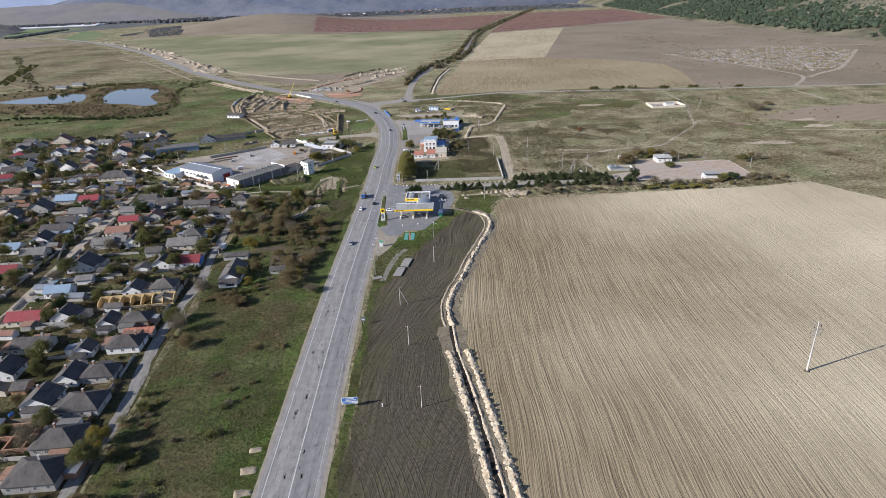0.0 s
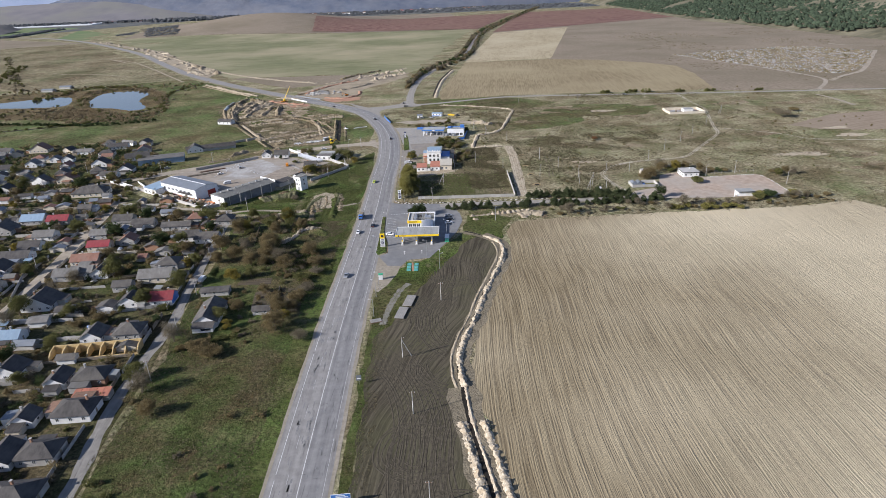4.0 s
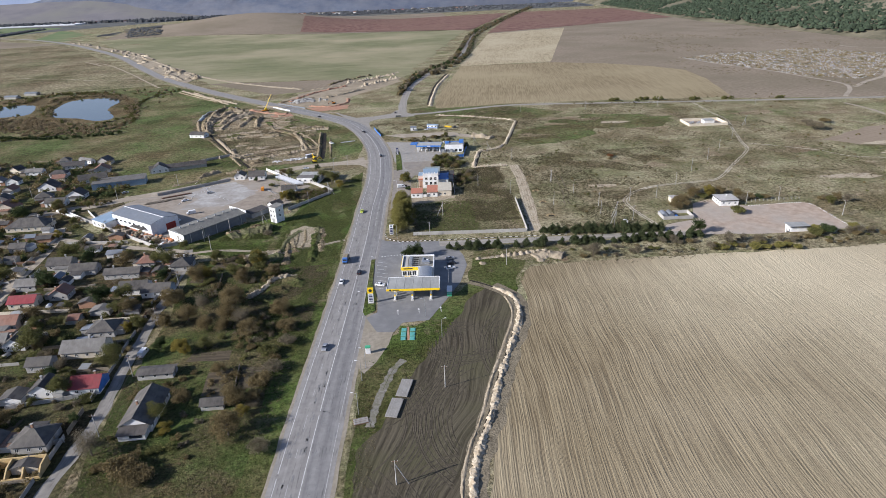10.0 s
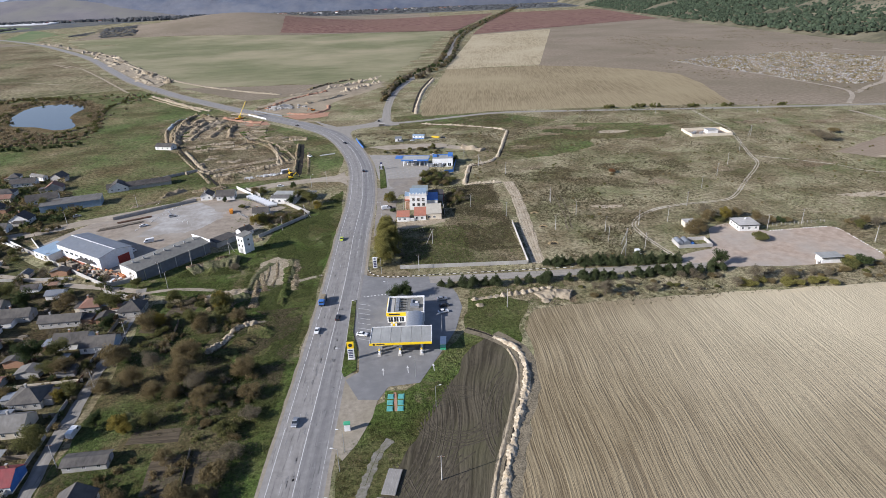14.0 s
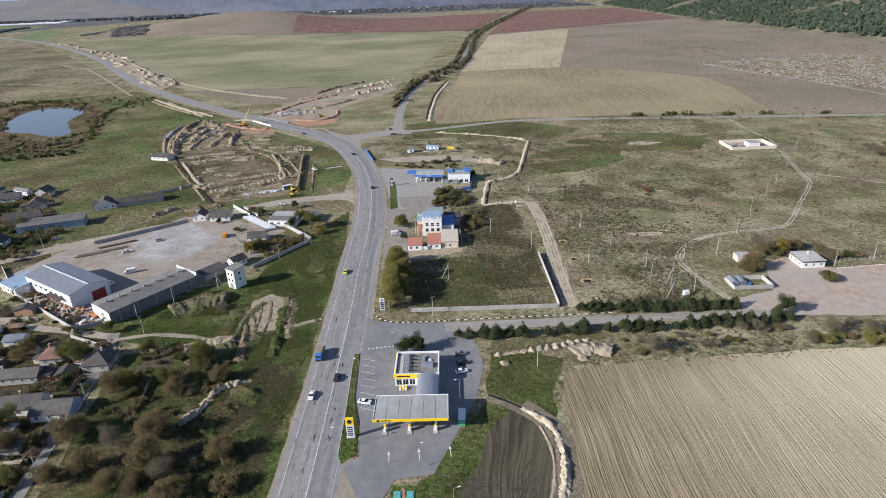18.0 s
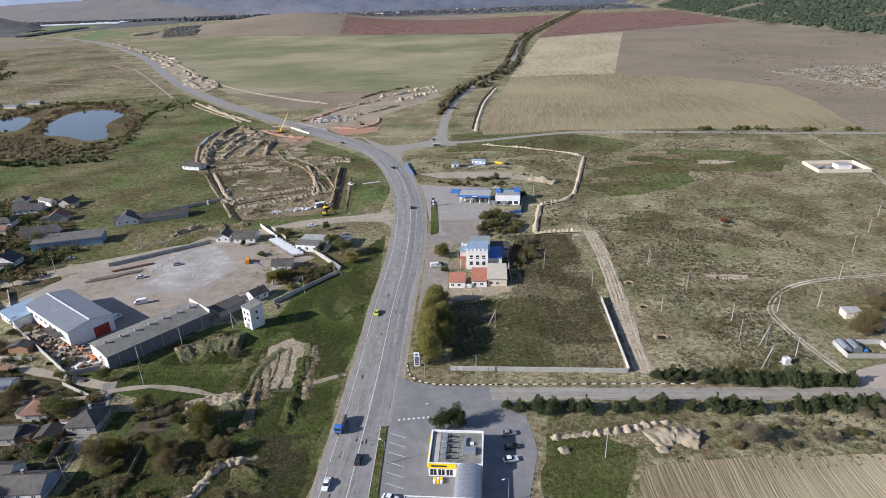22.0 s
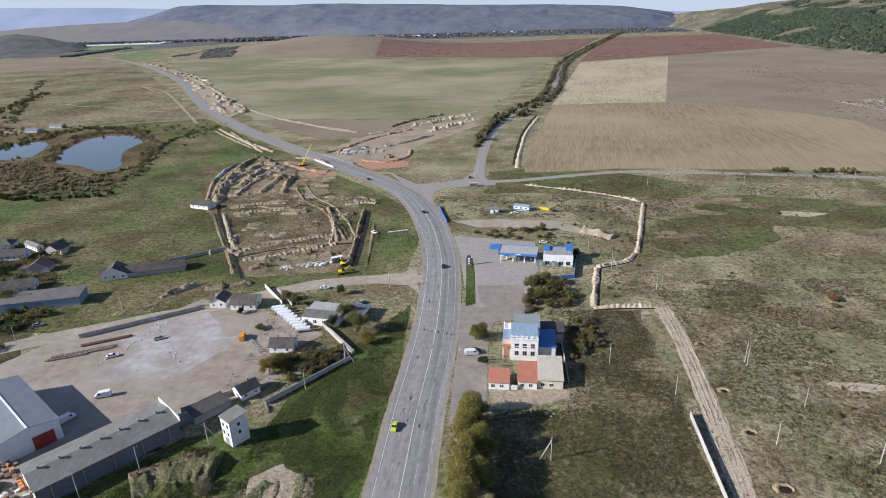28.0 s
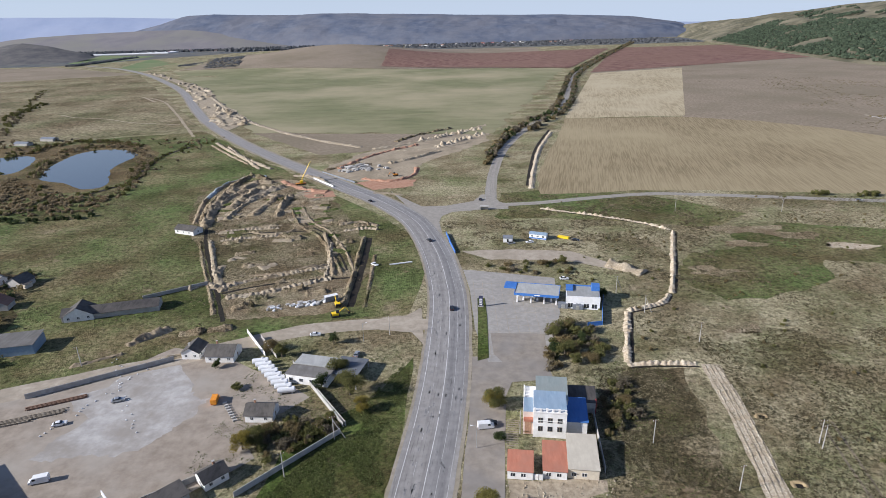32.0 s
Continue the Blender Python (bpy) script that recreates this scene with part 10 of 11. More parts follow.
cab2 = base("site_cabin", 37.1, 609.9, -20, label="white and blue site cabin with a shallow roof", category="cabin")
part("wall", boxed(-5, 5, -2.2, 2.2, 0, 2.9), "steel_white", cab2)
part("roof", gable_roof(10, 4.4, 2.9, 0.7, 0.3), "blueroof", cab2)
part("band", boxed(-5.05, 5.05, -2.26, -2.2, 0.2, 0.9), "blue", cab2)
for i in range(3):
    window(cab2, -3.2 + i * 3.2, -2.2, 1.2, 1.4, 1.1, "-y")
yb = base("timber_stack", 51.5, 610.0, -30, 0, "stack of bright yellow sheets", "stack")
for i in range(4):
    part("sheet", boxed(-3.6 + 0.1 * i, 3.6 - 0.1 * i, -1.3, 1.3, 0.25 * i, 0.25 * i + 0.2, 0.03), "yellow", yb)
shelter = base("bus_shelter", 6.4, 666.7, -4, label="small grey concrete bus shelter at the junction", category="bus shelter")
part("back_wall", boxed(-2.6, 2.6, 1.0, 1.2, 0, 2.4), "concrete", shelter)
part("side_wall", boxed(-2.6, -2.4, -0.8, 1.0, 0, 2.4), "concrete", shelter)
part("side_wall", boxed(2.4, 2.6, -0.8, 1.0, 0, 2.4), "concrete", shelter)
part("roof", boxed(-2.9, 2.9, -1.1, 1.4, 2.4, 2.6, 0.03), "concrete", shelter)

# Vehicles
CAR_PAINT = {"white": "steel_white", "silver": "metal", "dark": "carblack", "red": "red", "blue": "navy", "lime": "lime", "grey": "cargrey", "teal": "teal", "orange": "orange"}
M["carblack"] = material("black_car_paint", (0.02, 0.02, 0.022), (0.03, 0.03, 0.032), 1.0, 0.25, spec=0.6)
M["cargrey"] = material("grey_car_paint", (0.20, 0.21, 0.22), (0.24, 0.25, 0.26), 1.0, 0.3, spec=0.6)
M["lime"] = material("lime_car_paint", (0.45, 0.55, 0.04), (0.52, 0.60, 0.06), 1.0, 0.3, spec=0.6)


def car(colour, kind="car"):
    """A saloon or van, nose towards +x."""
    words = {"car": f"{colour} passenger car", "van": f"{colour} delivery van"}[kind]
    t = base(kind, 0, 0, 0, 0, words + " with dark windows", kind, "parked and passing vehicles")
    mt = CAR_PAINT[colour]
    if kind == "car":
        part("body", prism([(-2.15, 0.3), (2.1, 0.3), (2.18, 0.62), (2.0, 0.82), (0.95, 0.95), (-1.6, 1.0), (-2.18, 0.92), (-2.22, 0.5)], 1.7, "y", -0.85), mt, t)
        part("glasshouse", prism([(0.95, 0.93), (0.3, 1.38), (-1.0, 1.4), (-1.75, 0.96)], 1.44, "y", -0.72), "glass", t)
        part("roof", prism([(0.3, 1.38), (0.2, 1.46), (-0.95, 1.47), (-1.05, 1.4)], 1.38, "y", -0.69), mt, t)
        xs_, r = (-1.35, 1.35), 0.32
    else:
        part("body", prism([(-2.6, 0.35), (2.5, 0.35), (2.6, 1.0), (1.9, 1.25), (1.4, 2.15), (-2.55, 2.25), (-2.62, 0.6)], 1.9, "y", -0.95), mt, t)
        part("windscreen", prism([(1.88, 1.3), (1.42, 2.08), (1.36, 2.06), (1.8, 1.28)], 1.6, "y", -0.8), "glass", t)
        part("side_window", boxed(0.5, 1.35, -0.97, 0.97, 1.35, 1.95), "glass", t)
        xs_, r = (-1.6, 1.65), 0.35
    for x in xs_:
        for y in (-0.8, 0.8):
            w = bmesh.new()
            bmesh.ops.create_cone(w, cap_ends=True, segments=14, radius1=r, radius2=r, depth=0.22, matrix=pose(x, y, r, 90, 0, 0))
            wheel = part("wheel", w, "rubber", t)
            part("rim", rodded((x, y - 0.125 if y < 0 else y + 0.11, r), (x, y - 0.11 if y < 0 else y + 0.125, r), r * 0.6, r * 0.6, 10), "metal", wheel)
    for y in (-0.6, 0.6):
        part("headlight", boxed(2.1 if kind == "car" else 2.5, 2.2 if kind == "car" else 2.62, y - 0.2, y + 0.2, 0.6, 0.76), "steel_white", t)
        part("tail_light", boxed(-2.24 if kind == "car" else -2.66, -2.16 if kind == "car" else -2.56, y - 0.18, y + 0.18, 0.66, 0.84), "red", t)
    return t


GARAGE = {}


def park(colour, x, y, turn, kind="car", z=0.06):
    key = (colour, kind)
    m = pose(x, y, z, 0, 0, turn)
    if key not in GARAGE:
        GARAGE[key] = car(colour, kind)
        GARAGE[key].matrix_basis = m
    else:
        copy_thing(GARAGE[key], m)


# On the highway
park("white", -27.4, 301.1, 264)
park("dark", -19.7, 310.0, 84)
park("dark", -10.3, 518.2, 93)
park("silver", -30.1, 247.8, 262)
park("dark", -26.5, 606.4, 120)
park("dark", -74.9, 689.1, 130)
park("white", -52.9, 569.6, 320)
park("lime", -21.2, 392.5, 264)
# Parked
park("white", 22.8, 307.8, 10)
park("silver", 23.5, 318.4, 8)
park("dark", 23.8, 312.8, 8)
park("white", -9.9, 295.6, 340)
park("dark", 4.8, 437.4, 0)
park("silver", 6.3, 447.0, 0)
park("white", 3.3, 435.4, 10, "van")
park("white", -124.4, 409.1, 200, "van", 0.05)
park("white", -129.1, 396.3, 60, "van", 0.05)
park("white", -135.5, 434.8, 25, "car", 0.05)
park("silver", -123.4, 448.0, 25, "car", 0.05)
park("orange", -89.1, 448.2, 100, "van", 0.05)
park("white", -65.8, 494.2, 10, "car", 0.05)
park("silver", -45.7, 478.7, 85, "car", 0.05)
park("white", 31.2, 601.8, 190)
park("silver", 20.8, 600.4, 10)
park("dark", 57.6, 604.7, 350, "car", 0.05)
park("white", -97.2, 253.6, 84, "van", 0.055)
park("white", -237.5, 331.3, 30)
park("grey", -189.1, 332.3, 60)
park("white", 43.6, 550.2, 0)
park("silver", -182.3, 459.7, 20)
park("dark", 4.0, 689.7, 80)
park("silver", 256.3, 676.8, 350)

truck = base("tipper_truck", -26.6, 324.2, 264, 0.06, "blue-cabbed tipper truck with a loaded grey bed", "truck")
part("cab", boxed(1.6, 3.4, -1.15, 1.15, 0.9, 2.9, 0.12), "blue", truck)
part("windscreen", boxed(3.36, 3.43, -0.95, 0.95, 1.8, 2.6), "glass", truck)
part("chassis", boxed(-3.6, 3.2, -0.6, 0.6, 0.6, 0.95), "dark", truck)
part("bed", boxed(-3.7, 1.4, -1.2, 1.2, 1.0, 2.3, 0.06), "hangar", truck)
part("load", boxed(-3.4, 1.1, -1.0, 1.0, 2.3, 2.65, 0.3), "dirt", truck)
for x in (-2.9, -1.7, 2.4):
    for y in (-1.0, 1.0):
        w = bmesh.new()
        bmesh.ops.create_cone(w, cap_ends=True, segments=14, radius1=0.5, radius2=0.5, depth=0.35, matrix=pose(x, y, 0.5, 90, 0, 0))
        part("wheel", w, "rubber", truck)

# Uncountable small growth: weeds on verges and heath, stones, far scrub
def tufts(name, spots, size, leaf, label, seed, per=5, tall=0.5):
    """Low weed clumps of a few crossed blades each, joined."""
    rng = np.random.default_rng(seed)
    n = len(spots) * per
    at = np.repeat(np.array(spots), per, axis=0)
    s = np.repeat(size * (0.5 + rng.random(len(spots))), per)
    a = rng.random(n) * 6.283
    dx, dy = np.cos(a) * s, np.sin(a) * s
    cx, cy = at[:, 0] + rng.normal(size=n) * s * 0.9, at[:, 1] + rng.normal(size=n) * s * 0.9
    h = s * tall * (0.6 + 0.8 * rng.random(n))
    lx, ly = rng.normal(size=n) * s * 0.3, rng.normal(size=n) * s * 0.3
    low = np.full(n, 0.02)
    V = np.stack([np.stack(c, axis=1) for c in ((cx - dx * 0.5, cy - dy * 0.5, low), (cx + dx * 0.5, cy + dy * 0.5, low), (cx + dx * 0.6 + lx, cy + dy * 0.6 + ly, h), (cx - dx * 0.4 + lx, cy - dy * 0.4 + ly, h * 0.8))], axis=1).reshape(-1, 3)
    F = np.arange(n * 4).reshape(-1, 4)
    return tagged(mesh_object(name, V.tolist(), F.tolist(), leaf), label, "weeds", "", "stuff")


tuft_rng = random.Random(66)


def spots_in(n, x0, x1, y0, y1, test):
    out, tries = [], 0
    while len(out) < n and tries < n * 12:
        tries += 1
        x, y = tuft_rng.uniform(x0, x1), tuft_rng.uniform(y0, y1)
        if test(x, y):
            out.append((x, y))
    return out


def road_x(y):
    pts = [(-60, -44), (77, -36.3), (150, -32.6), (210, -28.8), (282, -23), (345, -18.2), (398, -15.4), (440, -12.2), (475, -11), (520, -11.6)]
    for (ya, xa), (yb, xb) in zip(pts, pts[1:]):
        if y <= yb:
            return xa + (xb - xa) * (y - ya) / (yb - ya)
    return -11.6


def off_roads(x, y, gap=11.5):
    """Clear of the highway, the side roads, forecourts and works."""
    for line, w in ((ROAD, gap), (ROAD_FAR, gap), (WEST, 6.5), (JOIN, 5), (FORK, 6), (LANE, 5)):
        for (xa, ya), (xb, yb) in zip(line, line[1:]):
            dx, dy = xb - xa, yb - ya
            u = max(0.0, min(1.0, ((x - xa) * dx + (y - ya) * dy) / (dx * dx + dy * dy)))
            if (x - xa - u * dx) ** 2 + (y - ya - u * dy) ** 2 < w * w:
                return False
    return not (-8 < x < 42 and 470 < y < 564) and not (-10 < x < 75 and 560 < y < 593) and not (-60 < x < 24 and 640 < y < 702)


def clumpy(x, y, s=0.05, lim=0.0, z=3.0):
    return noise.noise((x * s, y * s, z)) > lim


tufts("weeds", spots_in(22000, 68, 330, 300, 690, lambda x, y: clumpy(x, y, 0.06, -0.05) and not (138 < x < 240 and 318 < y < 372) and not (y < 336 and y > 326)), 0.3, "weed", "dry weeds over the heath", 1)
M["weed_dark"] = foliage("dark_weeds", (0.068, 0.060, 0.032), (0.125, 0.106, 0.060), 0.35)
tufts("weeds", spots_in(12000, 68, 330, 300, 690, lambda x, y: clumpy(x, y, 0.03, 0.02, 21.0) and not (138 < x < 240 and 318 < y < 372) and not (326 < y < 336) and not (72 < x < 92 and y < 478)), 0.32, "weed_dark", "dark weed clumps over the heath", 31, 4, 0.7)
tufts("weeds", spots_in(10000, 88, 215, 345, 500, lambda x, y: clumpy(x, y, 0.045, -0.12, 51.0) and x < 120 + (y - 345) * 0.62 + 30 * noise.noise((x * 0.03, y * 0.03, 7.0))), 0.3, "weed_dark", "rank dark weeds on the near heath", 34, 4, 0.6)
tufts("weeds", spots_in(9000, 42, 72, 365, 470, lambda x, y: clumpy(x, y, 0.06, -0.15, 52.0)), 0.24, "weed_dark", "brown dead weeds in the middle of the paddock", 35, 4, 0.6)
tufts("weeds", spots_in(6000, 10, 44, 352, 402, lambda x, y: clumpy(x, y, 0.05, -0.2, 53.0)), 0.24, "weed_green", "green weeds below the house wings", 36, 4, 0.6)
tufts("weeds", spots_in(2600, -96, -68, 361, 383, lambda x, y: clumpy(x, y, 0.12, -0.1, 54.0)), 0.28, "weed_green", "weeds over the rubble mound", 37, 6, 1.0)
tufts("weeds", spots_in(3500, 8, 70, 346, 475, lambda x, y: (x > 36 or y < 400) and clumpy(x, y, 0.06, 0.0, 22.0)), 0.24, "weed_dark", "dark weed clumps in the paddock", 32, 3, 0.7)
tufts("weeds", spots_in(6000, -330, -30, 350, 700, lambda x, y: clumpy(x, y, 0.04, 0.1, 23.0) and x < -35 and not (x > -200 and y < 500) and off_roads(x, y) and not (-110 < x < -20 and y > 510)), 0.3, "weed_dark", "dark weed clumps over the pasture", 33, 3, 0.6)
tufts("weeds", spots_in(5000, 8, 70, 346, 475, lambda x, y: (x > 36 or y < 400) and clumpy(x, y, 0.09, -0.1)), 0.2, "weed_green", "olive weeds in the walled paddock", 2)
tufts("weeds", spots_in(20000, -96, -30, 50, 350, lambda x, y: x < road_x(y) - 12 and clumpy(x, y, 0.08, -0.1)), 0.19, "weed_green", "rank green weeds on the verge", 3)
tufts("weeds", spots_in(20000, -96, -36, 50, 345, lambda x, y: x < road_x(y) - 14 and clumpy(x, y, 0.05, 0.0, 8.0)), 0.21, "weed", "brown dead weeds in the orchard", 4)
tufts("weeds", spots_in(6000, -125, -24, 335, 480, lambda x, y: x < road_x(y) - 12 and not (x < -84 and y > 358) and not ((x + 105) * 0.75 + (378 - y) * -0.66 < -2 and x < -80) and clumpy(x, y, 0.1, -0.1)), 0.22, "weed_green", "green weeds on the depot verge", 5)
tufts("weeds", spots_in(6000, -330, -104, 50, 430, lambda x, y: y < 0.75 * (-x) + 262 and clear_of(x, y)), 0.26, "leaf_brown", "brown weeds in the village gardens", 6)
tufts("weeds", spots_in(5000, -330, -104, 50, 430, lambda x, y: y < 0.75 * (-x) + 262 and clear_of(x, y)), 0.24, "weed_green", "green growth in the village gardens", 7)
tufts("weeds", spots_in(7000, -24, 40, 30, 330, lambda x, y: y < 238 and road_x(y) + 10.8 < x < road_x(y) + 16), 0.15, "weed_green", "grass tufts on the road margin", 8)
tufts("weeds", spots_in(5000, -24, 40, 30, 330, lambda x, y: y < 230 and road_x(y) + 11.2 < x < road_x(y) + 19 and clumpy(x, y, 0.12, -0.1, 14.0)), 0.17, "weed", "dry grass on the road margin", 18)
tufts("weeds", spots_in(5000, 30, 80, 285, 330, lambda x, y: inside(x, y, [(34, 297), (36, 326), (78, 326), (78, 308), (60, 306), (50, 284)]) and clumpy(x, y, 0.08, -0.2, 15.0)), 0.2, "weed_green", "rough grass at the field corner", 19)
tufts("hummocks", spots_in(9000, -66, -32, 255, 345, lambda x, y: x < road_x(y) - 12.5 and x > -66 + abs(y - 310) * 0.2 and clumpy(x, y, 0.09, -0.1, 41.0)), 0.24, "weed_green", "rank green and olive hummocks on the verge", 42, 6, 0.6)
tufts("hummocks", spots_in(9000, -64, -24, 335, 470, lambda x, y: x < road_x(y) - 11.5 and x > -64 + max(0, y - 390) * 0.45 and not (-60 < x < -43.5 and 343 < y < 376) and clumpy(x, y, 0.1, -0.05, 44.0)), 0.25, "weed_green", "lumpy green growth on the depot verge", 44, 6, 0.65)
tufts("hummocks", spots_in(9000, -66, -34, 262, 322, lambda x, y: x < road_x(y) - 14 and clumpy(x, y, 0.1, -0.15, 43.0)), 0.24, "weed", "tawny hummocks on the verge bank", 43, 6, 0.6)
tufts("weeds", spots_in(4000, -420, -40, 480, 860, lambda x, y: clumpy(x, y, 0.03, 0.0) and x < -40 - max(0, y - 600) * 0.8 and not (x < -295 and y > 700) and off_roads(x, y)), 0.4, "weed", "dry tussocks over the pasture", 9)
tufts("weeds", spots_in(2600, -20, 140, 545, 700, lambda x, y: x > -10 - max(0, y - 560) * 0.3 and off_roads(x, y) and clumpy(x, y, 0.07, 0.0)), 0.6, "weed", "dry weeds by the cabins", 10)


def stones(name, spots, size, mat, label, seed):
    rng = np.random.default_rng(seed)
    verts, faces = [], []
    for x, y in spots:
        s = size * (0.4 + rng.random())
        o = len(verts)
        j = lambda: 0.75 + 0.5 * rng.random()
        verts += [(x - s * j(), y, 0), (x, y - s * j(), 0), (x + s * j(), y, 0), (x, y + s * j(), 0), (x + s * 0.2 * j(), y + s * 0.1, s * j())]
        faces += [(o, o + 1, o + 4), (o + 1, o + 2, o + 4), (o + 2, o + 3, o + 4), (o + 3, o, o + 4)]
    return tagged(mesh_object(name, verts, faces, mat), label, "stones", "", "stuff")


stones("field_stones", spots_in(260, 8, 40, 396, 416, lambda x, y: True), 0.3, "spoil_dull", "rubble stones by the low wings", 11)
GRAVES = [(466, 1020), (472, 985), (486, 930), (508, 862), (520, 792), (562, 752), (604, 768), (660, 828), (772, 962), (706, 1078), (600, 1050), (550, 1056)]


def among_graves(x, y):
    return inside(x, y, GRAVES) and abs((x - 0.35 * y) % 62 - 31) > 2.5


patch("cemetery_ground", GRAVES, 0.03, "churned", "trodden pale ground of the hillside cemetery", 3.0, 6)
stones("gravestones", spots_in(2600, 460, 780, 745, 1085, among_graves), 0.9, "greyplaster", "far hillside cemetery of grey stones", 13)
stones("gravestones", spots_in(1500, 460, 780, 745, 1085, among_graves), 0.9, "shedwall", "dark polished gravestones of the far cemetery", 17)
tufts("far_scrub", spots_in(900, 460, 780, 745, 1085, among_graves), 1.6, "leaf_brown", "brown scrub among the far stones", 14, 4)
tufts("far_scrub", spots_in(1500, 270, 900, 700, 1500, lambda x, y: clumpy(x, y, 0.01, 0.05, 6) and x > 280 + max(0, y - 1054) * 0.33 and not inside(x, y, GRAVES) and x > 420), 1.0, "weed", "dull scrub over the far heath", 15, 4)
for pts, w in (([(470, 1035), (478, 980), (487, 928), (509, 858), (519, 785), (521, 715), (472, 652)], 2.4), ([(521, 703), (562, 735), (604, 763), (660, 824), (780, 965)], 3.0), ([(449, 622), (450, 596), (446, 560)], 2.0), ([(786, 1090), (792, 1055), (840, 1020), (900, 960)], 2.5), ([(507, 862), (545, 905), (600, 1050)], 1.6), ([(560, 752), (610, 860), (690, 1070)], 1.6)):
    tagged(ribbon("dirt_path", pts, -w, w, 0.06, "track", rough=1.2, step=6), "pale dusty path by the far cemetery", "road", "", "structure")


def crowns_on(name, n, x0, x1, y0, y1, high, size, mat, label, seed, height):
    """Far woods: clumps of small facets standing on the land or slope."""
    rng = np.random.default_rng(seed)
    verts, faces = [], []
    for _ in range(n):
        x, y = rng.uniform(x0, x1), rng.uniform(y0, y1)
        z = height(x, y)
        if z is None:
            continue
        s = size * (0.6 + 0.8 * rng.random())
        o = len(verts)
        k = 6
        for i in range(k):
            a = 6.283 * i / k + rng.random()
            verts.append((x + s * math.cos(a), y + s * math.sin(a), z))
        for i in range(k):
            a = 6.283 * i / k + rng.random()
            verts.append((x + s * 0.8 * math.cos(a), y + s * 0.8 * math.sin(a), z + high * (0.45 + 0.3 * rng.random())))
        verts.append((x, y, z + high * (0.8 + 0.4 * rng.random())))
        for i in range(k):
            j = (i + 1) % k
            faces += [(o + i, o + j, o + k + j, o + k + i), (o + k + i, o + k + j, o + 2 * k)]
    return tagged(mesh_object(name, verts, faces, mat), label, "woods", "", "stuff")


M["wood_far"] = foliage("far_tree_crowns", (0.040, 0.062, 0.040), (0.078, 0.098, 0.060), 0.40)
# Crown colour blued and greyed to carry the haze over the valley.
M["wood_valley"] = foliage("haze_grey_tree_crowns", (0.085, 0.092, 0.100), (0.135, 0.136, 0.135), 0.35)


def slope_z(x, y):
    """Height of the wooded hillside above the level ground, or none outside it."""
    foot = float(np.interp(y, [600, 1046, 1913, 2919, 3300], [880, 893, 893, 1003, 1050]))
    crest = float(np.interp(y, [600, 1250, 1900, 2500, 3200, 3700], [1900, 1750, 1650, 1600, 1500, 1350]))
    top = float(np.interp(y, [600, 1250, 1900, 2500, 3200, 3700], [174, 170, 166, 156, 130, 84]))
    u = (x - foot) / (crest - foot)
    if not 0.02 < u < 0.9 or noise.noise((x * 0.006, y * 0.006, 4)) < -0.38:
        return None
    if u > 0.5 and noise.noise((x * 0.011, y * 0.011, 9)) < 0.9 * (u - 0.62):
        return None
    return top * u**0.9 + 1.5


crowns_on("hillside_woods", 26000, 890, 1800, 700, 3100, 6, 4.6, "wood_far", "dark pine and oak woods on the hillside", 21, slope_z)
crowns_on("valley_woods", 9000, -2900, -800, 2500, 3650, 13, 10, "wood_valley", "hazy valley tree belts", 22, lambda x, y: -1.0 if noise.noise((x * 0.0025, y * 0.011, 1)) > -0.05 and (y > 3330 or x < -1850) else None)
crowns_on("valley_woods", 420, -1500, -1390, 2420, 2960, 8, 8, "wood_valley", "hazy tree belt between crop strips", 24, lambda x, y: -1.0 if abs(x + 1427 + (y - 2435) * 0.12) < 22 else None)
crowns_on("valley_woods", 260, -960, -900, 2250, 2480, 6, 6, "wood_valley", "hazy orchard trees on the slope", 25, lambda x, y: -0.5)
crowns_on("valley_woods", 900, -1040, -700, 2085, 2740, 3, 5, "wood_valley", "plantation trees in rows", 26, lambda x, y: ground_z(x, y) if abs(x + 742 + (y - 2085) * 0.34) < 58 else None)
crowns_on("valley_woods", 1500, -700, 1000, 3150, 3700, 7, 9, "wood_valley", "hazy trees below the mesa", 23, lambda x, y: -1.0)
far_house_rng = random.Random(4)
for i in range(70):
    x = far_house_rng.uniform(-800, 500) if i < 45 else far_house_rng.uniform(-2600, -1000)
    y = far_house_rng.uniform(3400, 3680)
    f = base("far_house", x, y, far_house_rng.uniform(-30, 30), ground_z(x, y), "pale far-off village house with a pitched roof", "house", "far village houses")
    part("wall", boxed(-7, 7, -5, 5, 0, 5), "plaster", f)
    part("roof", gable_roof(14, 10, 5, 3.0, 0.5), far_house_rng.choice(["slate", "brownroof", "paleroof", "redroof"]), f)
for x, y, w in ((-1715, 3330, 390),):
    g_ = base("greenhouse_row", x, y, 4, ground_z(x, y), "long white far-off greenhouse roofs", "greenhouse")
    for k in range(12):
        part("roof", prism([(-6, 0), (6, 0), (6, 4), (0, 6), (-6, 4)], w, "x", -w / 2), "steel_white", g_).location = (0, k * 13, 0)
for x, y in ((-509.8, 930.2), (-497.7, 957.1)):
    g_ = base("fish_farm_shed", x, y, -10, 0, "low grey shed beside the ponds", "shed")
    part("wall", boxed(-9, 9, -4, 4, 0, 3), "greyplaster", g_)
    part("roof", gable_roof(18, 8, 3, 1.4, 0.4), "hangar", g_)


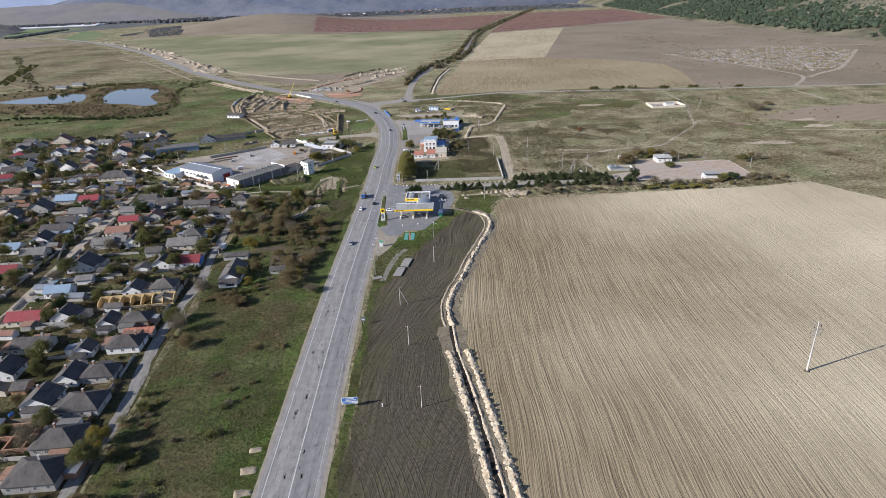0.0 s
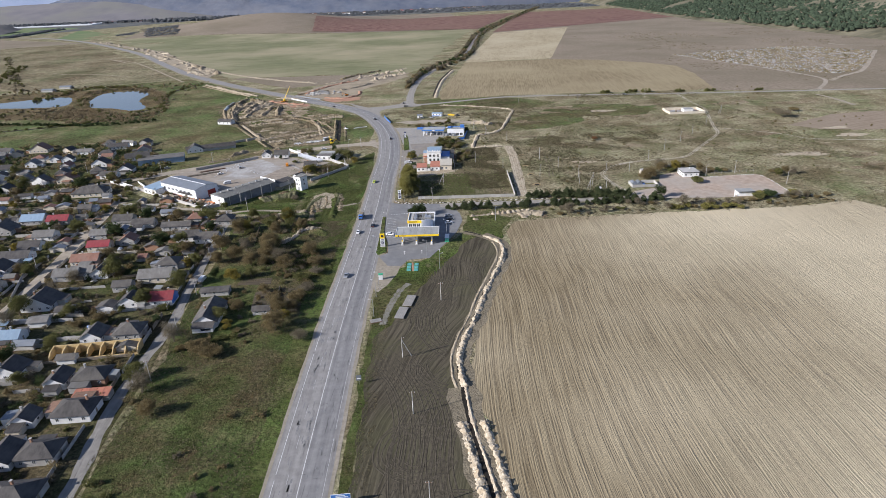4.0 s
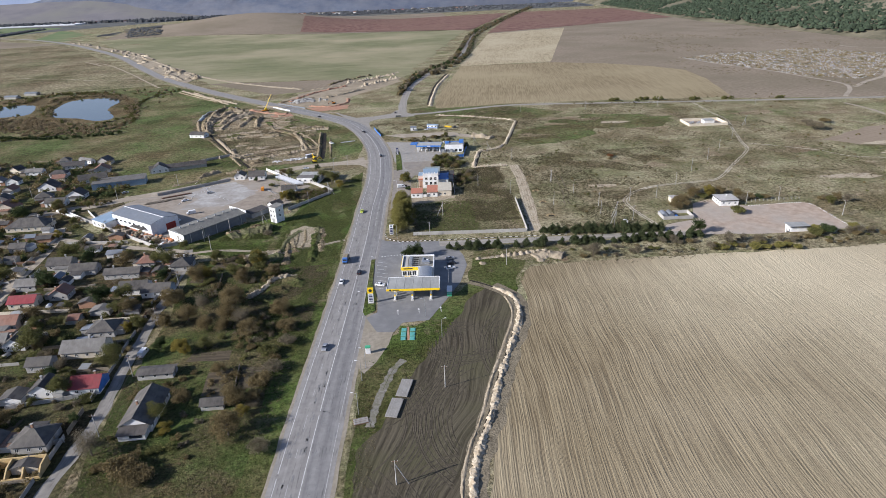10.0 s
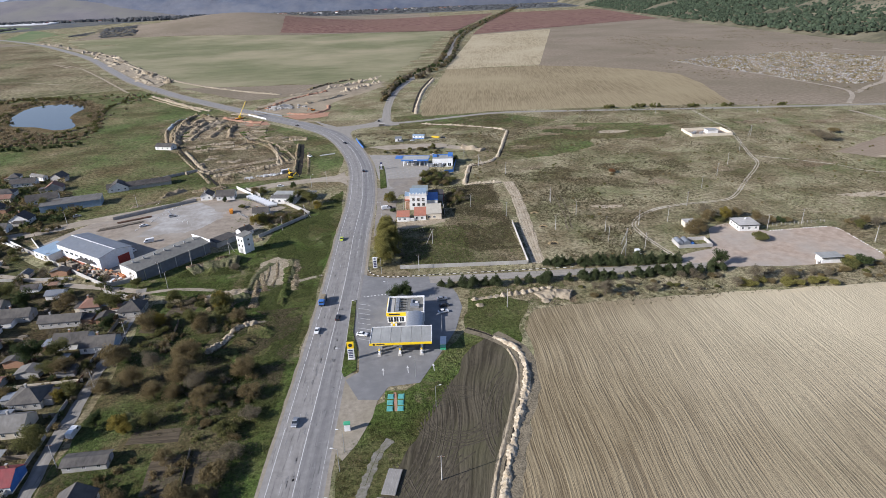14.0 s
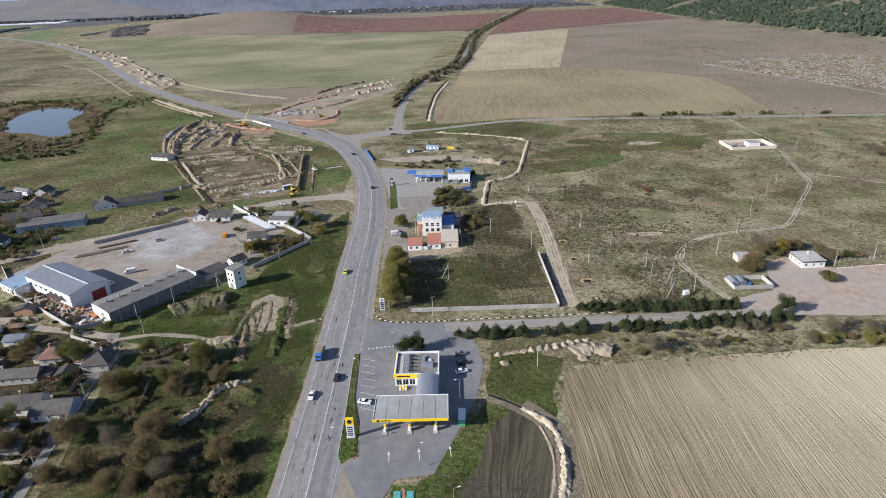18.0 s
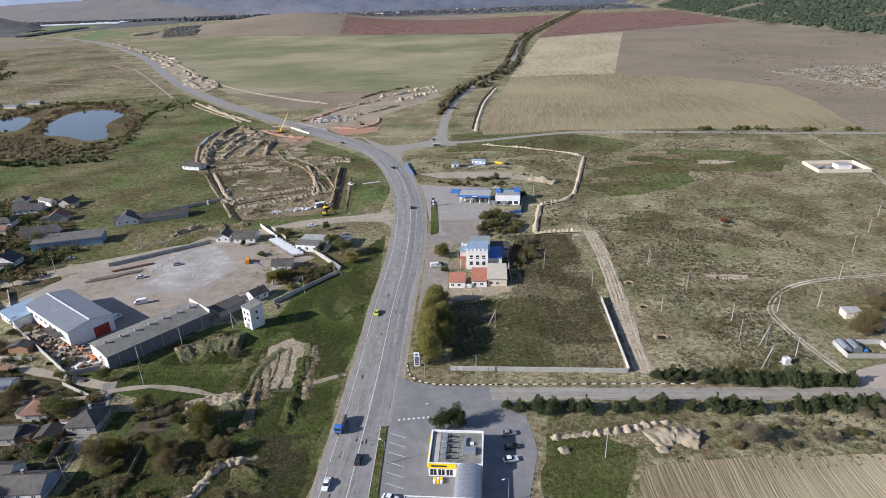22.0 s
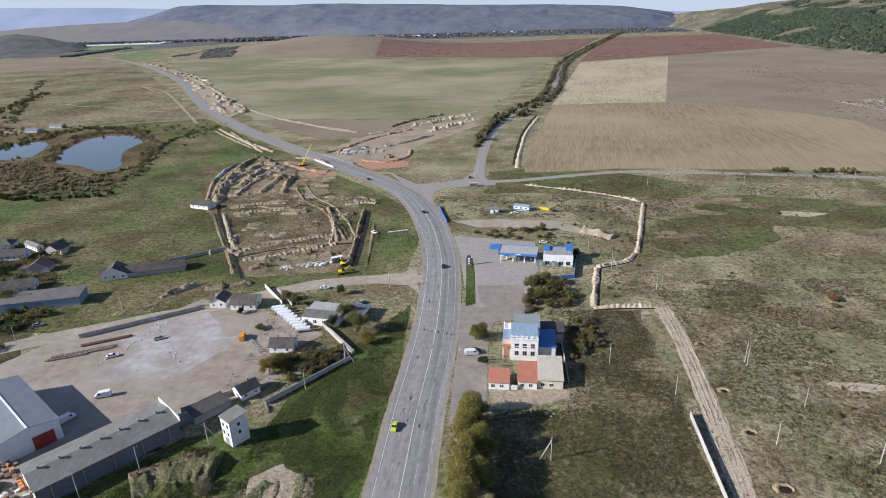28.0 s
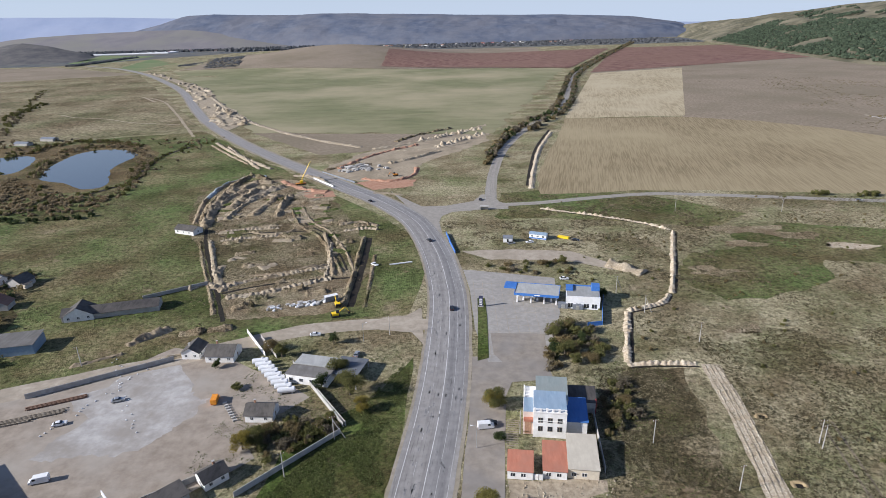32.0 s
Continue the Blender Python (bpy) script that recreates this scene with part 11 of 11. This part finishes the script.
def tyre_ruts(name, families, mat, label):
    """Curved tractor passes over the soil: low ridges side by side, joined."""
    rng = np.random.default_rng(5)
    verts, faces = [], []
    for cx, cy, r, a0, a1, n in families:
        for k in range(n):
            rr = r + k * 1.25 + rng.normal() * 0.12
            s0, s1 = radians(a0 + rng.normal() * 6), radians(a1 + rng.normal() * 6)
            m = max(6, int(abs(s1 - s0) * rr / 1.5))
            ph = rng.random() * 6.28
            first = len(verts)
            for i in range(m + 1):
                a = s0 + (s1 - s0) * i / m
                w = 0.3 * math.sin(a * 5 + ph) + 0.03 * rng.normal()
                h = 0.01 + (0.03 + 0.025 * math.sin(a * 13 + ph)) * min(1, 4 * i / m, 4 - 4 * i / m)
                for d, z in ((-0.26, 0.0), (0.0, h), (0.26, 0.0)):
                    verts.append((cx + (rr + w + d) * math.cos(a), cy + (rr + w + d) * math.sin(a), 0.022 + z))
            for i in range(m):
                o = first + 3 * i
                faces += [(o, o + 3, o + 4, o + 1), (o + 1, o + 4, o + 5, o + 2)]
    keep = [f for f in faces if all(in_soil(verts[i][0], verts[i][1]) for i in f)]
    used = sorted({i for f in keep for i in f})
    at = {v: i for i, v in enumerate(used)}
    return tagged(mesh_object(name, [verts[i] for i in used], [tuple(at[i] for i in f) for f in keep], mat), label, "ruts", "", "stuff")


def in_soil(x, y):
    left = [(-60, -28), (90, -21.5), (165, -17.5), (203, -8.5), (226, -1.5), (256, 15.5), (285, 31)]
    right = [(-60, 17), (87, 15.5), (117, 13), (157, 10.5), (173, 10), (190, 14.5), (213, 24), (246, 35), (268, 40), (285, 38)]
    edge = lambda pts: next((xa + (xb - xa) * (y - ya) / (yb - ya) for (ya, xa), (yb, xb) in zip(pts, pts[1:]) if ya <= y <= yb), None)
    a, b = edge(left), edge(right)
    return a is not None and b is not None and a < x < b


tyre_ruts("tyre_ruts", [(70, 235, 34, 120, 215, 9), (-32, 205, 30, -40, 35, 8), (60, 120, 52, 120, 230, 16), (-70, 140, 62, -35, 35, 14), (40, 200, 28, 130, 250, 10), (-45, 250, 55, -50, 15, 10), (70, 60, 58, 130, 220, 14), (-80, 60, 66, -40, 40, 14), (14, 170, 10, 0, 300, 7), (-2, 130, 6, 20, 340, 6), (6, 100, 7, -60, 200, 7), (90, 0, 84, 130, 200, 14), (-90, 20, 80, -30, 30, 14), (20, 245, 8, 60, 330, 6)], "ruts", "curved tyre ruts pressed into the dark soil")


# Reeds, willows and scrub round the ponds and along the ditch
def along(points, n, wide, s0, s1):
    line = smooth_line(points, 8)
    out = []
    for _ in range(n):
        p = line[tuft_rng.randrange(len(line))]
        out.append((p.x + tuft_rng.uniform(-wide, wide), p.y + tuft_rng.uniform(-wide, wide), tuft_rng.uniform(s0, s1)))
    return out


BANK = [(-362.7, 743.6), (-327.6, 708.4), (-300.3, 694.8), (-280.3, 705.1), (-280.8, 733.5), (-302.8, 793.7), (-332.8, 862.9), (-386.8, 911.7), (-431.5, 903.1), (-417.9, 836.5), (-388.1, 777.9)]
DIKE = [(-486.2, 843.2), (-472.8, 876.7), (-469.7, 921.3), (-436.4, 945.6), (-362.4, 909.2)]
WEST_ROW = [(-539.5, 914.5), (-631.7, 1065.1), (-713.7, 1205.1), (-844.8, 1420.7), (-920.8, 1556.5)]
for k, (pts, n, wide, s0, s1, leaf, label) in enumerate((
    (BANK, 240, 7, 0.4, 1.0, "reed_leaf", "tawny reeds round the pond"), (BANK, 26, 6, 0.8, 1.5, "leaf_olive", "willow scrub round the pond"),
    (DIKE, 46, 5, 0.7, 1.6, "leaf_olive", "olive trees on the pond dike"), (DIKE, 40, 6, 0.6, 1.2, "leaf_brown", "brown scrub on the pond dike"),
    (WEST_ROW, 50, 8, 0.7, 1.5, "leaf_olive", "dark row of willows by the ditch"), (WEST_ROW, 34, 10, 0.8, 1.6, "leaf_grey", "grey scrub by the willows"),
    (DITCH, 140, 3, 0.3, 0.8, "leaf_olive", "rank growth along the ditch"),
    ([(-414.4, 747.2), (-360.3, 707.0), (-322.9, 686.7), (-290.1, 690.3)], 420, 24, 0.35, 0.85, "reed_leaf", "tawny reed bed below the pond"))):
    thicket("reeds" if "reed" in label else "pond_scrub", along(pts, n, wide, s0, s1), leaf, label, 80 + k, 90, 0.5, 2.6, 0.9)
